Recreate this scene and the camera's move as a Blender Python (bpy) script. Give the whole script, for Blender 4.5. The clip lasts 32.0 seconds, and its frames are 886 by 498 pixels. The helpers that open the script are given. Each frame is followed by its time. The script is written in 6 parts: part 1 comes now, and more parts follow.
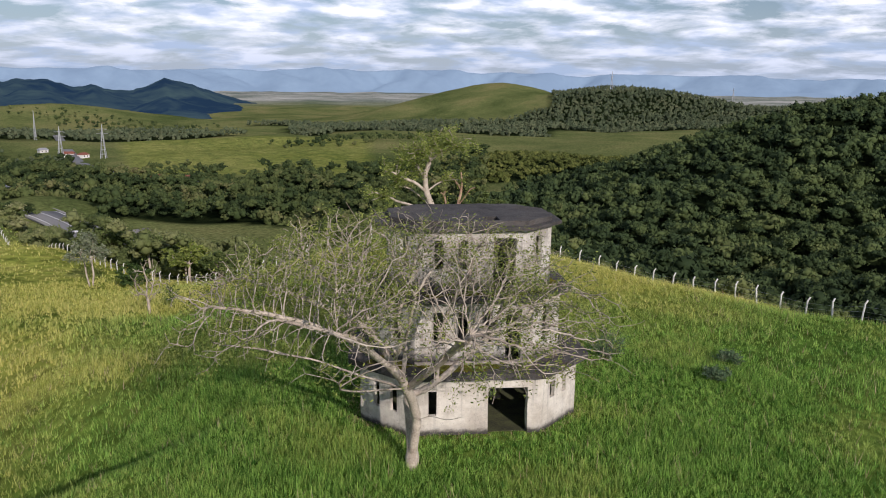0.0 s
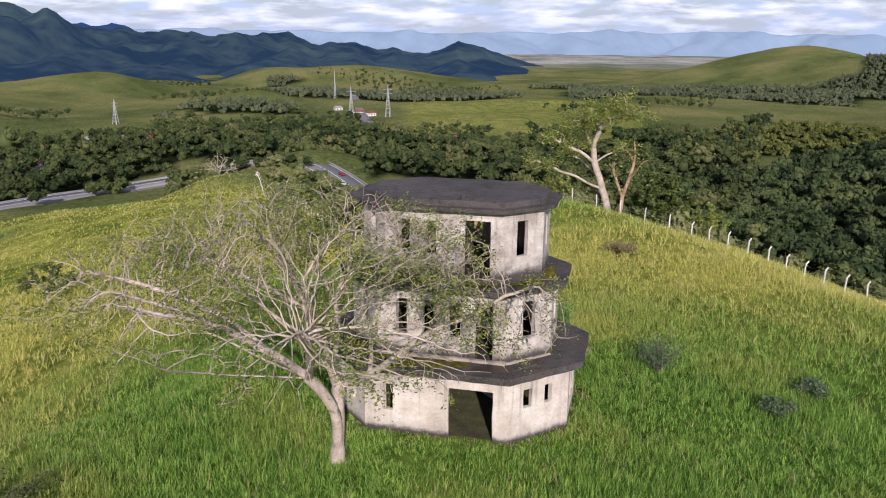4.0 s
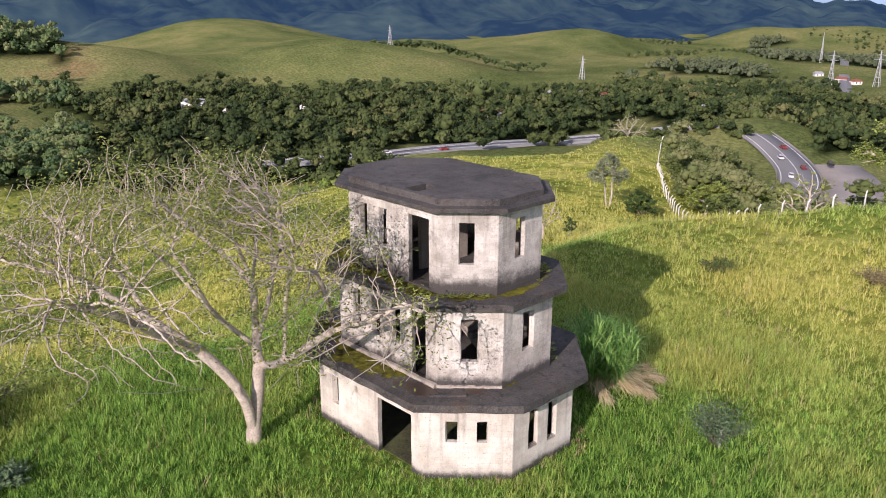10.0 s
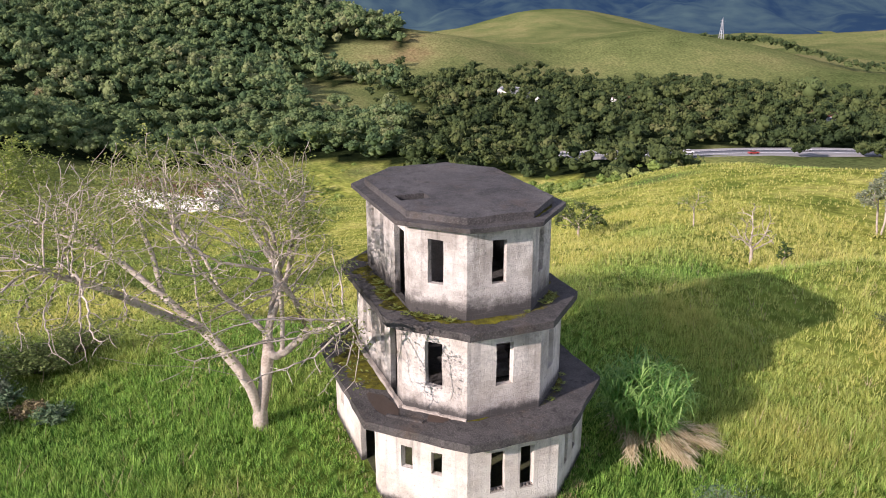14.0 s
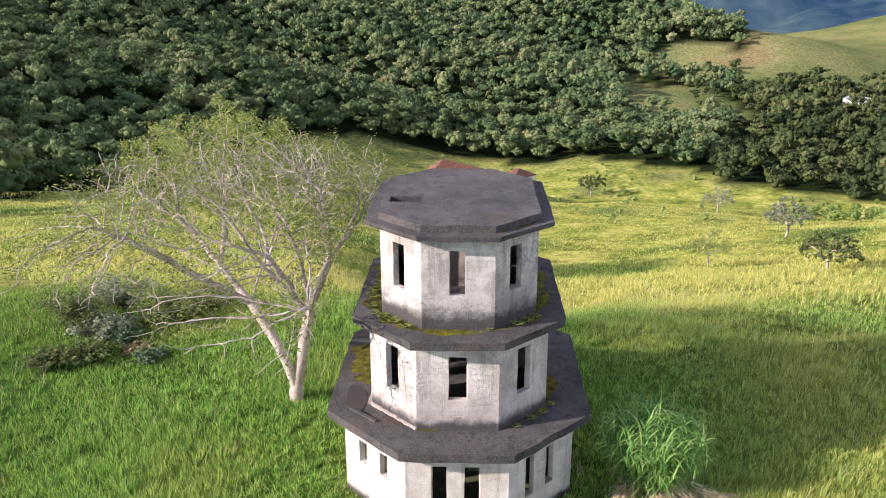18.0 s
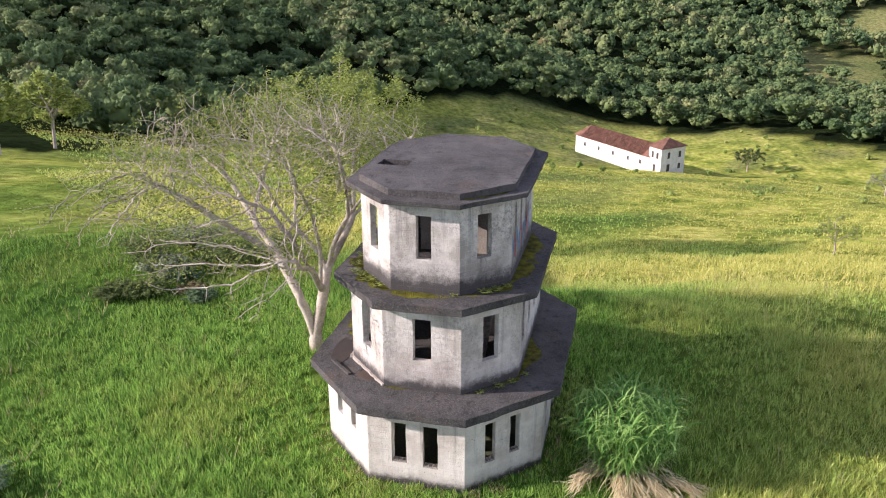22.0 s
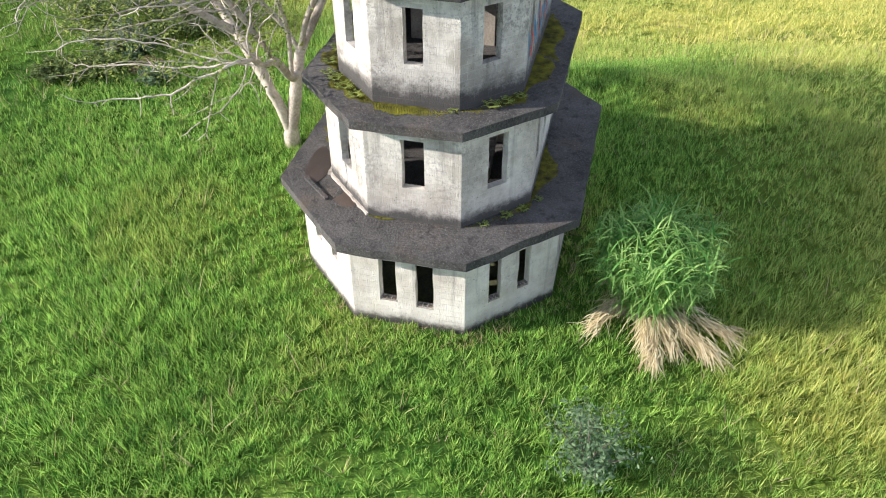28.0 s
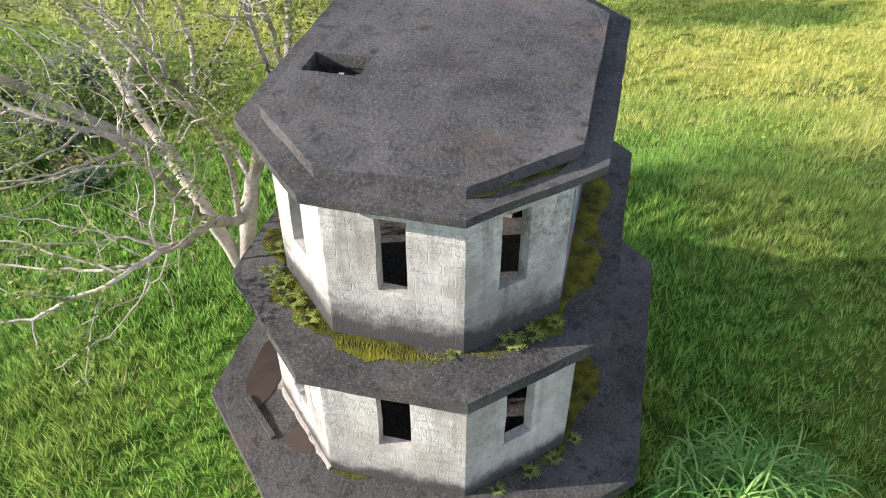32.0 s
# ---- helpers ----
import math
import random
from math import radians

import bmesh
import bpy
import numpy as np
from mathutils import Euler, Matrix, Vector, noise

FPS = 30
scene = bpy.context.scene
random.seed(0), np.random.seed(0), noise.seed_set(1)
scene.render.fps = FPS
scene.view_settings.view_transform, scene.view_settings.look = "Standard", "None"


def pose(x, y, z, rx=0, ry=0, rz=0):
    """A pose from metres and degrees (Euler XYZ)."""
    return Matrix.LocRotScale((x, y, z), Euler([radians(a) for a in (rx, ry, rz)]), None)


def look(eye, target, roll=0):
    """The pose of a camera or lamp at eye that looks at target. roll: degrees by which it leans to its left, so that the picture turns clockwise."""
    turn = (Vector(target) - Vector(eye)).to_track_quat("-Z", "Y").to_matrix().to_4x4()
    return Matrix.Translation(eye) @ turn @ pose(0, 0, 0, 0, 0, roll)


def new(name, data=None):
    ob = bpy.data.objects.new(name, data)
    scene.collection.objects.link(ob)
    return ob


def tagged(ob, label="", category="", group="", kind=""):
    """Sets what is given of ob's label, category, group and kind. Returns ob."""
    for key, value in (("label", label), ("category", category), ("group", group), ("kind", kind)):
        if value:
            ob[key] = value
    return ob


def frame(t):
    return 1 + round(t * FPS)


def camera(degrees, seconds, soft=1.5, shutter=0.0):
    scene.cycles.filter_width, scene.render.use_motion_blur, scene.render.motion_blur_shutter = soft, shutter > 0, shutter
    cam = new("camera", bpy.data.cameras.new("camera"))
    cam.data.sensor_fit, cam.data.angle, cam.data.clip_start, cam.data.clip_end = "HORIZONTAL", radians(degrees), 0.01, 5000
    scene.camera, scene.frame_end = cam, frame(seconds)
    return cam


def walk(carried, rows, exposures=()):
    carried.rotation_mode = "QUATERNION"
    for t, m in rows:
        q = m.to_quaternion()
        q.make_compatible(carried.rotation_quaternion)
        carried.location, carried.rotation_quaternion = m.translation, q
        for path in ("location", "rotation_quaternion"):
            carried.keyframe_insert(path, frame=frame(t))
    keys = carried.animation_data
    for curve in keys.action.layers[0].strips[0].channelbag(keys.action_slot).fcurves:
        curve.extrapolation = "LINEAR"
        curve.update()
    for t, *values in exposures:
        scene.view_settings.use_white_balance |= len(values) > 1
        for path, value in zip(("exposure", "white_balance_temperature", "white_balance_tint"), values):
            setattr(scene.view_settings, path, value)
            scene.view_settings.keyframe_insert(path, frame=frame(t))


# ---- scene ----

# ---- camera ----
PATH = (
    (0, -4.98, -36.69, 15.31, -5.87, -11.92, -0.66), (0.5, -3.29, -36.37, 15.30, -3.46, -12.22, -0.67), (1, -1.67, -36.09, 15.29, -1.07, -12.53, -0.66),
    (1.5, -0.01, -35.50, 15.24, 1.29, -12.98, -0.63), (2, 1.58, -34.87, 15.20, 3.63, -13.43, -0.60), (2.5, 3.10, -34.14, 15.16, 5.95, -13.72, -0.59),
    (3, 4.57, -33.57, 15.19, 8.33, -14.02, -0.56), (3.5, 5.96, -32.89, 15.25, 11.21, -14.31, -0.50), (4, 7.22, -32.10, 15.25, 13.80, -14.57, -0.44),
    (4.5, 8.58, -30.86, 15.19, 16.34, -14.81, -0.40), (6.5, 14.72, -27.35, 15.34, 25.49, -15.69, -0.37), (7, 16.05, -26.14, 15.31, 28.11, -16.00, -0.32),
    (7.5, 17.41, -25.11, 15.38, 30.99, -16.29, -0.28), (8, 18.52, -23.88, 15.39, 33.89, -16.57, -0.25), (8.5, 19.38, -22.72, 15.38, 36.97, -16.77, -0.22),
    (9, 19.97, -21.64, 15.37, 40.10, -16.97, -0.19), (9.5, 20.25, -20.59, 15.40, 43.32, -17.21, -0.17), (10, 20.49, -19.52, 15.45, 46.43, -17.47, -0.13),
    (10.5, 20.75, -18.47, 15.53, 49.15, -17.68, -0.09), (11, 20.96, -17.32, 15.51, 51.84, -17.86, -0.04), (11.5, 21.60, -16.37, 15.62, 54.66, -17.92, -0.00),
    (12, 22.17, -15.18, 15.64, 57.44, -17.95, 0.04), (12.5, 22.83, -13.89, 15.67, 60.29, -17.96, 0.06), (13, 23.49, -12.52, 15.68, 63.17, -17.96, 0.07),
    (13.5, 24.07, -11.16, 15.69, 66.15, -18.01, 0.07), (14, 24.52, -9.82, 15.68, 68.97, -18.07, 0.07), (14.5, 25.16, -8.29, 15.69, 72.46, -18.03, 0.05),
    (16.5, 26.02, -3.23, 15.73, 84.70, -18.13, 0.09), (17, 25.99, -2.15, 15.76, 87.57, -18.11, 0.12), (17.5, 26.03, -0.90, 15.86, 89.96, -18.15, 0.16),
    (18, 25.88, 0.43, 15.82, 92.16, -18.16, 0.19), (18.5, 25.95, 2.04, 15.93, 94.55, -18.21, 0.18), (19, 25.81, 3.49, 15.94, 97.01, -18.21, 0.15),
    (19.5, 25.61, 4.82, 15.95, 100.06, -18.21, 0.13), (20, 25.44, 5.63, 15.96, 102.87, -18.20, 0.12), (20.5, 25.38, 6.00, 15.97, 103.72, -18.18, 0.12),
    (21, 25.44, 6.02, 15.99, 103.74, -18.20, 0.13), (21.5, 25.49, 5.94, 16.00, 103.71, -18.85, 0.13), (22, 25.51, 5.91, 16.00, 103.70, -20.71, 0.13),
    (22.5, 25.45, 5.90, 15.96, 103.70, -23.19, 0.12), (23, 25.21, 5.88, 15.89, 103.80, -25.77, 0.11), (23.5, 25.40, 5.94, 15.99, 103.71, -28.32, 0.12),
    (24, 25.40, 5.95, 15.98, 103.68, -31.00, 0.13), (24.5, 25.39, 5.96, 15.97, 103.69, -33.39, 0.13), (25, 25.42, 5.98, 16.02, 103.69, -35.30, 0.13),
    (25.5, 25.43, 5.95, 16.03, 103.61, -36.90, 0.13), (27.5, 21.30, 4.94, 15.82, 103.69, -39.36, 0.22), (28, 20.24, 4.73, 15.75, 103.66, -39.28, 0.22),
    (28.5, 19.53, 4.57, 15.67, 103.65, -39.33, 0.23), (29, 18.63, 4.36, 15.60, 103.64, -39.37, 0.23), (29.5, 17.32, 4.03, 15.52, 103.61, -39.39, 0.23),
    (30, 16.13, 3.74, 15.43, 103.57, -39.41, 0.23), (30.5, 15.23, 3.53, 15.39, 103.50, -39.42, 0.24), (31, 14.44, 3.40, 15.35, 103.66, -39.40, 0.25),
    (31.5, 13.26, 3.06, 15.23, 103.42, -39.45, 0.25), (32, 12.28, 2.86, 15.44, 103.60, -39.61, 0.22),
)

cam = camera(56.72, 32.0, soft=1.05)
walk(cam, [(t, pose(x, y, z, 90 + pitch, roll, yaw)) for t, x, y, z, yaw, pitch, roll in PATH],
     exposures=((0.0, -0.40, 6200, 20), (4.0, -0.12, 6250, 27), (9.0, 0.18, 6300, 29), (13.0, 0.36, 6300, 29), (18.0, 0.80, 6200, 28), (20.0, 0.88, 6200, 28), (23.0, 0.66, 6200, 25), (25.0, 0.66, 6150, 18), (28.0, 0.98, 6100, 14), (32.0, 0.96, 6100, 14)))

# ---- sky and sun ----
SUN = Vector((7.4, -21.0, 9.4)).normalized()
world = bpy.data.worlds.new("sky")
scene.world = world
world.use_nodes = True
nt = world.node_tree
nt.nodes.clear()


def link_sky():
    n, l = nt.nodes, nt.links
    out, back = n.new("ShaderNodeOutputWorld"), n.new("ShaderNodeBackground")
    sky = n.new("ShaderNodeTexSky")
    sky.sky_type, sky.sun_disc = "NISHITA", False
    sky.sun_elevation, sky.sun_rotation = math.asin(SUN.z), math.atan2(SUN.x, SUN.y)
    sky.air_density, sky.dust_density, sky.ozone_density = 1.0, 0.1, 3.0
    where, split = n.new("ShaderNodeTexCoord"), n.new("ShaderNodeSeparateXYZ")
    l.new(where.outputs["Generated"], split.inputs[0])
    lift = n.new("ShaderNodeMath")
    lift.operation = "ADD"
    lift.inputs[1].default_value = 0.17
    l.new(split.outputs["Z"], lift.inputs[0])
    low = n.new("ShaderNodeMath")
    low.operation = "MAXIMUM"
    low.inputs[1].default_value = 0.05
    l.new(lift.outputs[0], low.inputs[0])
    flat = n.new("ShaderNodeCombineXYZ")
    for axis in ("X", "Y"):
        d = n.new("ShaderNodeMath")
        d.operation = "DIVIDE"
        l.new(split.outputs[axis], d.inputs[0])
        l.new(low.outputs[0], d.inputs[1])
        l.new(d.outputs[0], flat.inputs[axis])
    clouds = n.new("ShaderNodeTexNoise")
    clouds.inputs["Scale"].default_value, clouds.inputs["Detail"].default_value = 2.3, 12
    clouds.inputs["Roughness"].default_value, clouds.inputs["Distortion"].default_value = 0.58, 0.25
    l.new(flat.outputs[0], clouds.inputs["Vector"])
    ramp = n.new("ShaderNodeValToRGB")
    ramp.color_ramp.elements[0].position, ramp.color_ramp.elements[1].position = 0.40, 0.58
    l.new(clouds.outputs["Fac"], ramp.inputs[0])
    shade = n.new("ShaderNodeTexNoise")
    shade.inputs["Scale"].default_value, shade.inputs["Detail"].default_value = 2.6, 12
    l.new(flat.outputs[0], shade.inputs["Vector"])
    tone = n.new("ShaderNodeValToRGB")
    tone.color_ramp.elements[0].position, tone.color_ramp.elements[1].position = 0.40, 0.56
    tone.color_ramp.elements[0].color, tone.color_ramp.elements[1].color = (9.6, 11.8, 14.6, 1), (24.0, 24.2, 24.4, 1)
    l.new(shade.outputs["Fac"], tone.inputs[0])
    open_sky = n.new("ShaderNodeMapRange")
    open_sky.clamp = True
    open_sky.inputs["From Min"].default_value, open_sky.inputs["From Max"].default_value = 0.12, 0.42
    open_sky.inputs["To Min"].default_value, open_sky.inputs["To Max"].default_value = 1.0, 0.26
    l.new(split.outputs["Z"], open_sky.inputs["Value"])
    cover = n.new("ShaderNodeMath")
    cover.operation = "MULTIPLY"
    l.new(ramp.outputs[0], cover.inputs[0])
    l.new(open_sky.outputs[0], cover.inputs[1])
    mix = n.new("ShaderNodeMix")
    mix.data_type = "RGBA"
    l.new(cover.outputs[0], mix.inputs["Factor"])
    l.new(sky.outputs[0], mix.inputs["A"])
    l.new(tone.outputs[0], mix.inputs["B"])
    low_air = n.new("ShaderNodeMapRange")
    low_air.clamp = True
    low_air.inputs["From Min"].default_value, low_air.inputs["From Max"].default_value = 0.11, -0.01
    low_air.inputs["To Max"].default_value = 0.85
    l.new(split.outputs["Z"], low_air.inputs["Value"])
    pale = n.new("ShaderNodeMix")
    pale.data_type = "RGBA"
    l.new(low_air.outputs[0], pale.inputs["Factor"])
    l.new(mix.outputs["Result"], pale.inputs["A"])
    pale.inputs["B"].default_value = (5.8, 7.7, 10.0, 1)
    l.new(pale.outputs["Result"], back.inputs["Color"])
    back.inputs["Strength"].default_value = 0.08
    l.new(back.outputs[0], out.inputs[0])


link_sky()
sun_data = bpy.data.lights.new("sun", "SUN")
sun_data.energy, sun_data.angle, sun_data.color = 5.0, radians(0.6), (1.0, 0.93, 0.81)
sun = new("sun", sun_data)
sun.matrix_world = look(SUN * 100, (0, 0, 0))


# ---- materials ----
def material(name, low, high, scale=4.0, rough=0.85, bump=0.3, metal=0.0, fine=60.0, spread=(0.35, 0.65), vary=0.12, space="Object"):
    """A surface that wanders between two colours at a large and a fine scale, with relief."""
    m = bpy.data.materials.new(name)
    m.use_nodes = True
    n, l = m.node_tree.nodes, m.node_tree.links
    b = n["Principled BSDF"]
    b.inputs["Roughness"].default_value, b.inputs["Metallic"].default_value = rough, metal
    if space == "World":
        at = n.new("ShaderNodeNewGeometry").outputs["Position"]
    else:
        at = n.new("ShaderNodeTexCoord").outputs[space]
    big, small = n.new("ShaderNodeTexNoise"), n.new("ShaderNodeTexNoise")
    big.inputs["Scale"].default_value, big.inputs["Detail"].default_value = scale, 5
    small.inputs["Scale"].default_value, small.inputs["Detail"].default_value = fine, 4
    l.new(at, big.inputs["Vector"])
    l.new(at, small.inputs["Vector"])
    add = n.new("ShaderNodeMix")
    add.data_type = "FLOAT"
    add.inputs["Factor"].default_value = 0.4
    l.new(big.outputs["Fac"], add.inputs["A"])
    l.new(small.outputs["Fac"], add.inputs["B"])
    ramp = n.new("ShaderNodeValToRGB")
    ramp.color_ramp.elements[0].position, ramp.color_ramp.elements[1].position = spread
    ramp.color_ramp.elements[0].color, ramp.color_ramp.elements[1].color = (*low, 1), (*high, 1)
    l.new(add.outputs["Result"], ramp.inputs[0])
    hue = n.new("ShaderNodeHueSaturation")
    each = n.new("ShaderNodeObjectInfo")
    rng = n.new("ShaderNodeMapRange")
    rng.inputs["To Min"].default_value, rng.inputs["To Max"].default_value = 1 - vary, 1 + vary
    l.new(each.outputs["Random"], rng.inputs["Value"])
    l.new(rng.outputs[0], hue.inputs["Value"])
    l.new(ramp.outputs[0], hue.inputs["Color"])
    l.new(hue.outputs[0], b.inputs["Base Color"])
    if bump:
        up = n.new("ShaderNodeBump")
        up.inputs["Strength"].default_value, up.inputs["Distance"].default_value = bump, 0.02
        l.new(small.outputs["Fac"], up.inputs["Height"])
        l.new(up.outputs[0], b.inputs["Normal"])
    return m


def leafy(name, low, high, scale=0.3, through_light=0.35, vary=0.3, rough=0.6):
    """Foliage: colour from leaf to leaf and from patch to patch; some light passes through."""
    m = bpy.data.materials.new(name)
    m.use_nodes = True
    n, l = m.node_tree.nodes, m.node_tree.links
    b = n["Principled BSDF"]
    b.inputs["Roughness"].default_value, b.inputs["Specular IOR Level"].default_value = rough, 0.18
    geo = n.new("ShaderNodeNewGeometry")
    big = n.new("ShaderNodeTexNoise")
    big.inputs["Scale"].default_value, big.inputs["Detail"].default_value = scale, 5
    l.new(geo.outputs["Position"], big.inputs["Vector"])
    mix = n.new("ShaderNodeMix")
    mix.data_type = "FLOAT"
    mix.inputs["Factor"].default_value = vary
    l.new(big.outputs["Fac"], mix.inputs["A"])
    l.new(geo.outputs["Random Per Island"], mix.inputs["B"])
    ramp = n.new("ShaderNodeValToRGB")
    ramp.color_ramp.elements[0].position, ramp.color_ramp.elements[1].position = 0.32, 0.68
    ramp.color_ramp.elements[0].color, ramp.color_ramp.elements[1].color = (*low, 1), (*high, 1)
    l.new(mix.outputs["Result"], ramp.inputs[0])
    l.new(ramp.outputs[0], b.inputs["Base Color"])
    glow = n.new("ShaderNodeBsdfTranslucent")
    l.new(ramp.outputs[0], glow.inputs["Color"])
    both = n.new("ShaderNodeMixShader")
    both.inputs[0].default_value = through_light
    l.new(b.outputs[0], both.inputs[1])
    l.new(glow.outputs[0], both.inputs[2])
    l.new(both.outputs[0], n["Material Output"].inputs[0])
    return m


def wall_material(name, clean, dirty, damp_from, damp_high, grime):
    """Old white paint on concrete blocks: faint courses, blotches, run-down streaks and a ragged damp band above the floor."""
    m = bpy.data.materials.new(name)
    m.use_nodes = True
    n, l = m.node_tree.nodes, m.node_tree.links
    b = n["Principled BSDF"]
    b.inputs["Roughness"].default_value = 0.9
    geo = n.new("ShaderNodeNewGeometry")
    pos = geo.outputs["Position"]
    uv = n.new("ShaderNodeUVMap").outputs[0]

    def noise_at(scale, detail, vector, rough=0.6):
        t = n.new("ShaderNodeTexNoise")
        t.inputs["Scale"].default_value, t.inputs["Detail"].default_value, t.inputs["Roughness"].default_value = scale, detail, rough
        l.new(vector, t.inputs["Vector"])
        return t.outputs["Fac"]

    def ramp_of(value, a, c):
        t = n.new("ShaderNodeMapRange")
        t.clamp = True
        t.inputs["From Min"].default_value, t.inputs["From Max"].default_value = a, c
        l.new(value, t.inputs["Value"])
        return t.outputs[0]

    def blend(f, a, c):
        t = n.new("ShaderNodeMix")
        t.data_type = "RGBA"
        l.new(f, t.inputs["Factor"])
        for key, v in (("A", a), ("B", c)):
            if isinstance(v, tuple):
                t.inputs[key].default_value = (*v, 1)
            else:
                l.new(v, t.inputs[key])
        return t.outputs["Result"]

    def calc(op, a, c):
        t = n.new("ShaderNodeMath")
        t.operation = op
        for i, v in enumerate((a, c)):
            if isinstance(v, (int, float)):
                t.inputs[i].default_value = v
            else:
                l.new(v, t.inputs[i])
        return t.outputs[0]

    z = n.new("ShaderNodeSeparateXYZ")
    l.new(pos, z.inputs[0])
    height = calc("SUBTRACT", z.outputs["Z"], damp_from)
    bricks = n.new("ShaderNodeTexBrick")
    bricks.inputs["Scale"].default_value = 1.0
    bricks.inputs["Mortar Size"].default_value, bricks.inputs["Brick Width"].default_value, bricks.inputs["Row Height"].default_value = 0.010, 0.4, 0.2
    bricks.inputs["Mortar Smooth"].default_value = 0.5
    bricks.inputs["Color1"].default_value, bricks.inputs["Color2"].default_value = (0.35, 0.35, 0.35, 1), (0.65, 0.65, 0.65, 1)
    l.new(uv, bricks.inputs["Vector"])
    # broad weathering, a little different from block to block
    block = n.new("ShaderNodeSeparateColor")
    l.new(bricks.outputs["Color"], block.inputs[0])
    age = calc("ADD", noise_at(0.9, 8, pos, 0.66), calc("MULTIPLY", calc("SUBTRACT", block.outputs["Red"], 0.5), 0.16))
    color = blend(ramp_of(age, 0.38, 0.61), clean, dirty)
    # bare render where the paint has gone
    worn = calc("MULTIPLY", ramp_of(noise_at(0.8, 4, pos), 0.42, 0.64), ramp_of(noise_at(9, 8, pos, 0.78), 0.46, 0.60))
    color = blend(calc("MULTIPLY", worn, grime), color, (0.25, 0.225, 0.20))
    # pits
    color = blend(calc("MULTIPLY", ramp_of(noise_at(17, 3, pos, 0.6), 0.66, 0.70), 0.7), color, (0.13, 0.12, 0.11))
    # dark runs from the slab above
    stretch = n.new("ShaderNodeMapping")
    stretch.inputs["Scale"].default_value = (4.2, 4.2, 0.22)
    l.new(pos, stretch.inputs["Vector"])
    below_slab = ramp_of(height, 0.9, 2.7)
    runs = calc("MULTIPLY", ramp_of(noise_at(1.0, 6, stretch.outputs[0], 0.62), 0.54, 0.72), calc("ADD", calc("MULTIPLY", below_slab, 0.5), 0.25))
    color = blend(runs, color, (0.13, 0.118, 0.105))
    # damp foot
    rough_edge = calc("MULTIPLY", noise_at(1.7, 9, pos, 0.78), damp_high)
    wash = ramp_of(calc("SUBTRACT", rough_edge, height), -0.95 * damp_high, 0.50 * damp_high)
    color = blend(calc("MULTIPLY", calc("MULTIPLY", wash, wash), 0.88), color, (0.12, 0.108, 0.098))
    plinth = ramp_of(calc("SUBTRACT", calc("MULTIPLY", rough_edge, 1.35), height), 0.0, 0.40 * damp_high)
    color = blend(calc("MULTIPLY", plinth, 0.9), color, (0.040, 0.036, 0.032))
    joint = calc("MULTIPLY", bricks.outputs["Fac"], ramp_of(noise_at(1.6, 4, pos), 0.36, 0.58))
    color = blend(calc("MULTIPLY", joint, 0.16), color, (0.26, 0.23, 0.20))
    l.new(color, b.inputs["Base Color"])
    up = n.new("ShaderNodeBump")
    up.inputs["Strength"].default_value, up.inputs["Distance"].default_value = 0.9, 0.03
    l.new(calc("SUBTRACT", calc("ADD", noise_at(24, 6, pos, 0.7), calc("MULTIPLY", block.outputs["Red"], 0.25)), calc("MULTIPLY", bricks.outputs["Fac"], 0.13)), up.inputs["Height"])
    l.new(up.outputs[0], b.inputs["Normal"])
    return m


PAINT_1 = wall_material("paint_ground_storey", (0.73, 0.675, 0.59), (0.53, 0.47, 0.395), 0.0, 0.45, 0.42)
PAINT_2 = wall_material("paint_middle_storey", (0.71, 0.66, 0.585), (0.45, 0.40, 0.34), 2.95, 0.62, 0.7)
PAINT_3 = wall_material("paint_top_storey", (0.69, 0.645, 0.575), (0.38, 0.34, 0.29), 6.04, 1.05, 0.9)


def concrete_material():
    m = material("weathered_concrete", (0.024, 0.022, 0.0205), (0.088, 0.080, 0.073), 0.7, 0.95, 0.8, fine=16, space="World", spread=(0.38, 0.62), vary=0.05)
    n, l = m.node_tree.nodes, m.node_tree.links
    b = n["Principled BSDF"]
    base = b.inputs["Base Color"].links[0].from_socket
    pos = n.new("ShaderNodeNewGeometry").outputs["Position"]
    for scale, lo, hi, color, much in ((1.7, 0.56, 0.72, (0.15, 0.135, 0.12), 0.5), (0.9, 0.53, 0.70, (0.085, 0.060, 0.042), 0.7), (34.0, 0.555, 0.63, (0.24, 0.225, 0.205), 0.6), (3.4, 0.52, 0.66, (0.013, 0.012, 0.011), 0.85), (9.0, 0.62, 0.70, (0.055, 0.058, 0.028), 0.5)):
        t = n.new("ShaderNodeTexNoise")
        t.inputs["Scale"].default_value, t.inputs["Detail"].default_value, t.inputs["Roughness"].default_value = scale, 8, 0.72
        l.new(pos, t.inputs["Vector"])
        k = n.new("ShaderNodeMapRange")
        k.inputs["From Min"].default_value, k.inputs["From Max"].default_value, k.inputs["To Max"].default_value = lo, hi, much
        l.new(t.outputs["Fac"], k.inputs["Value"])
        x = n.new("ShaderNodeMix")
        x.data_type = "RGBA"
        l.new(k.outputs[0], x.inputs["Factor"])
        l.new(base, x.inputs["A"])
        x.inputs["B"].default_value = (*color, 1)
        base = x.outputs["Result"]
    l.new(base, b.inputs["Base Color"])
    return m


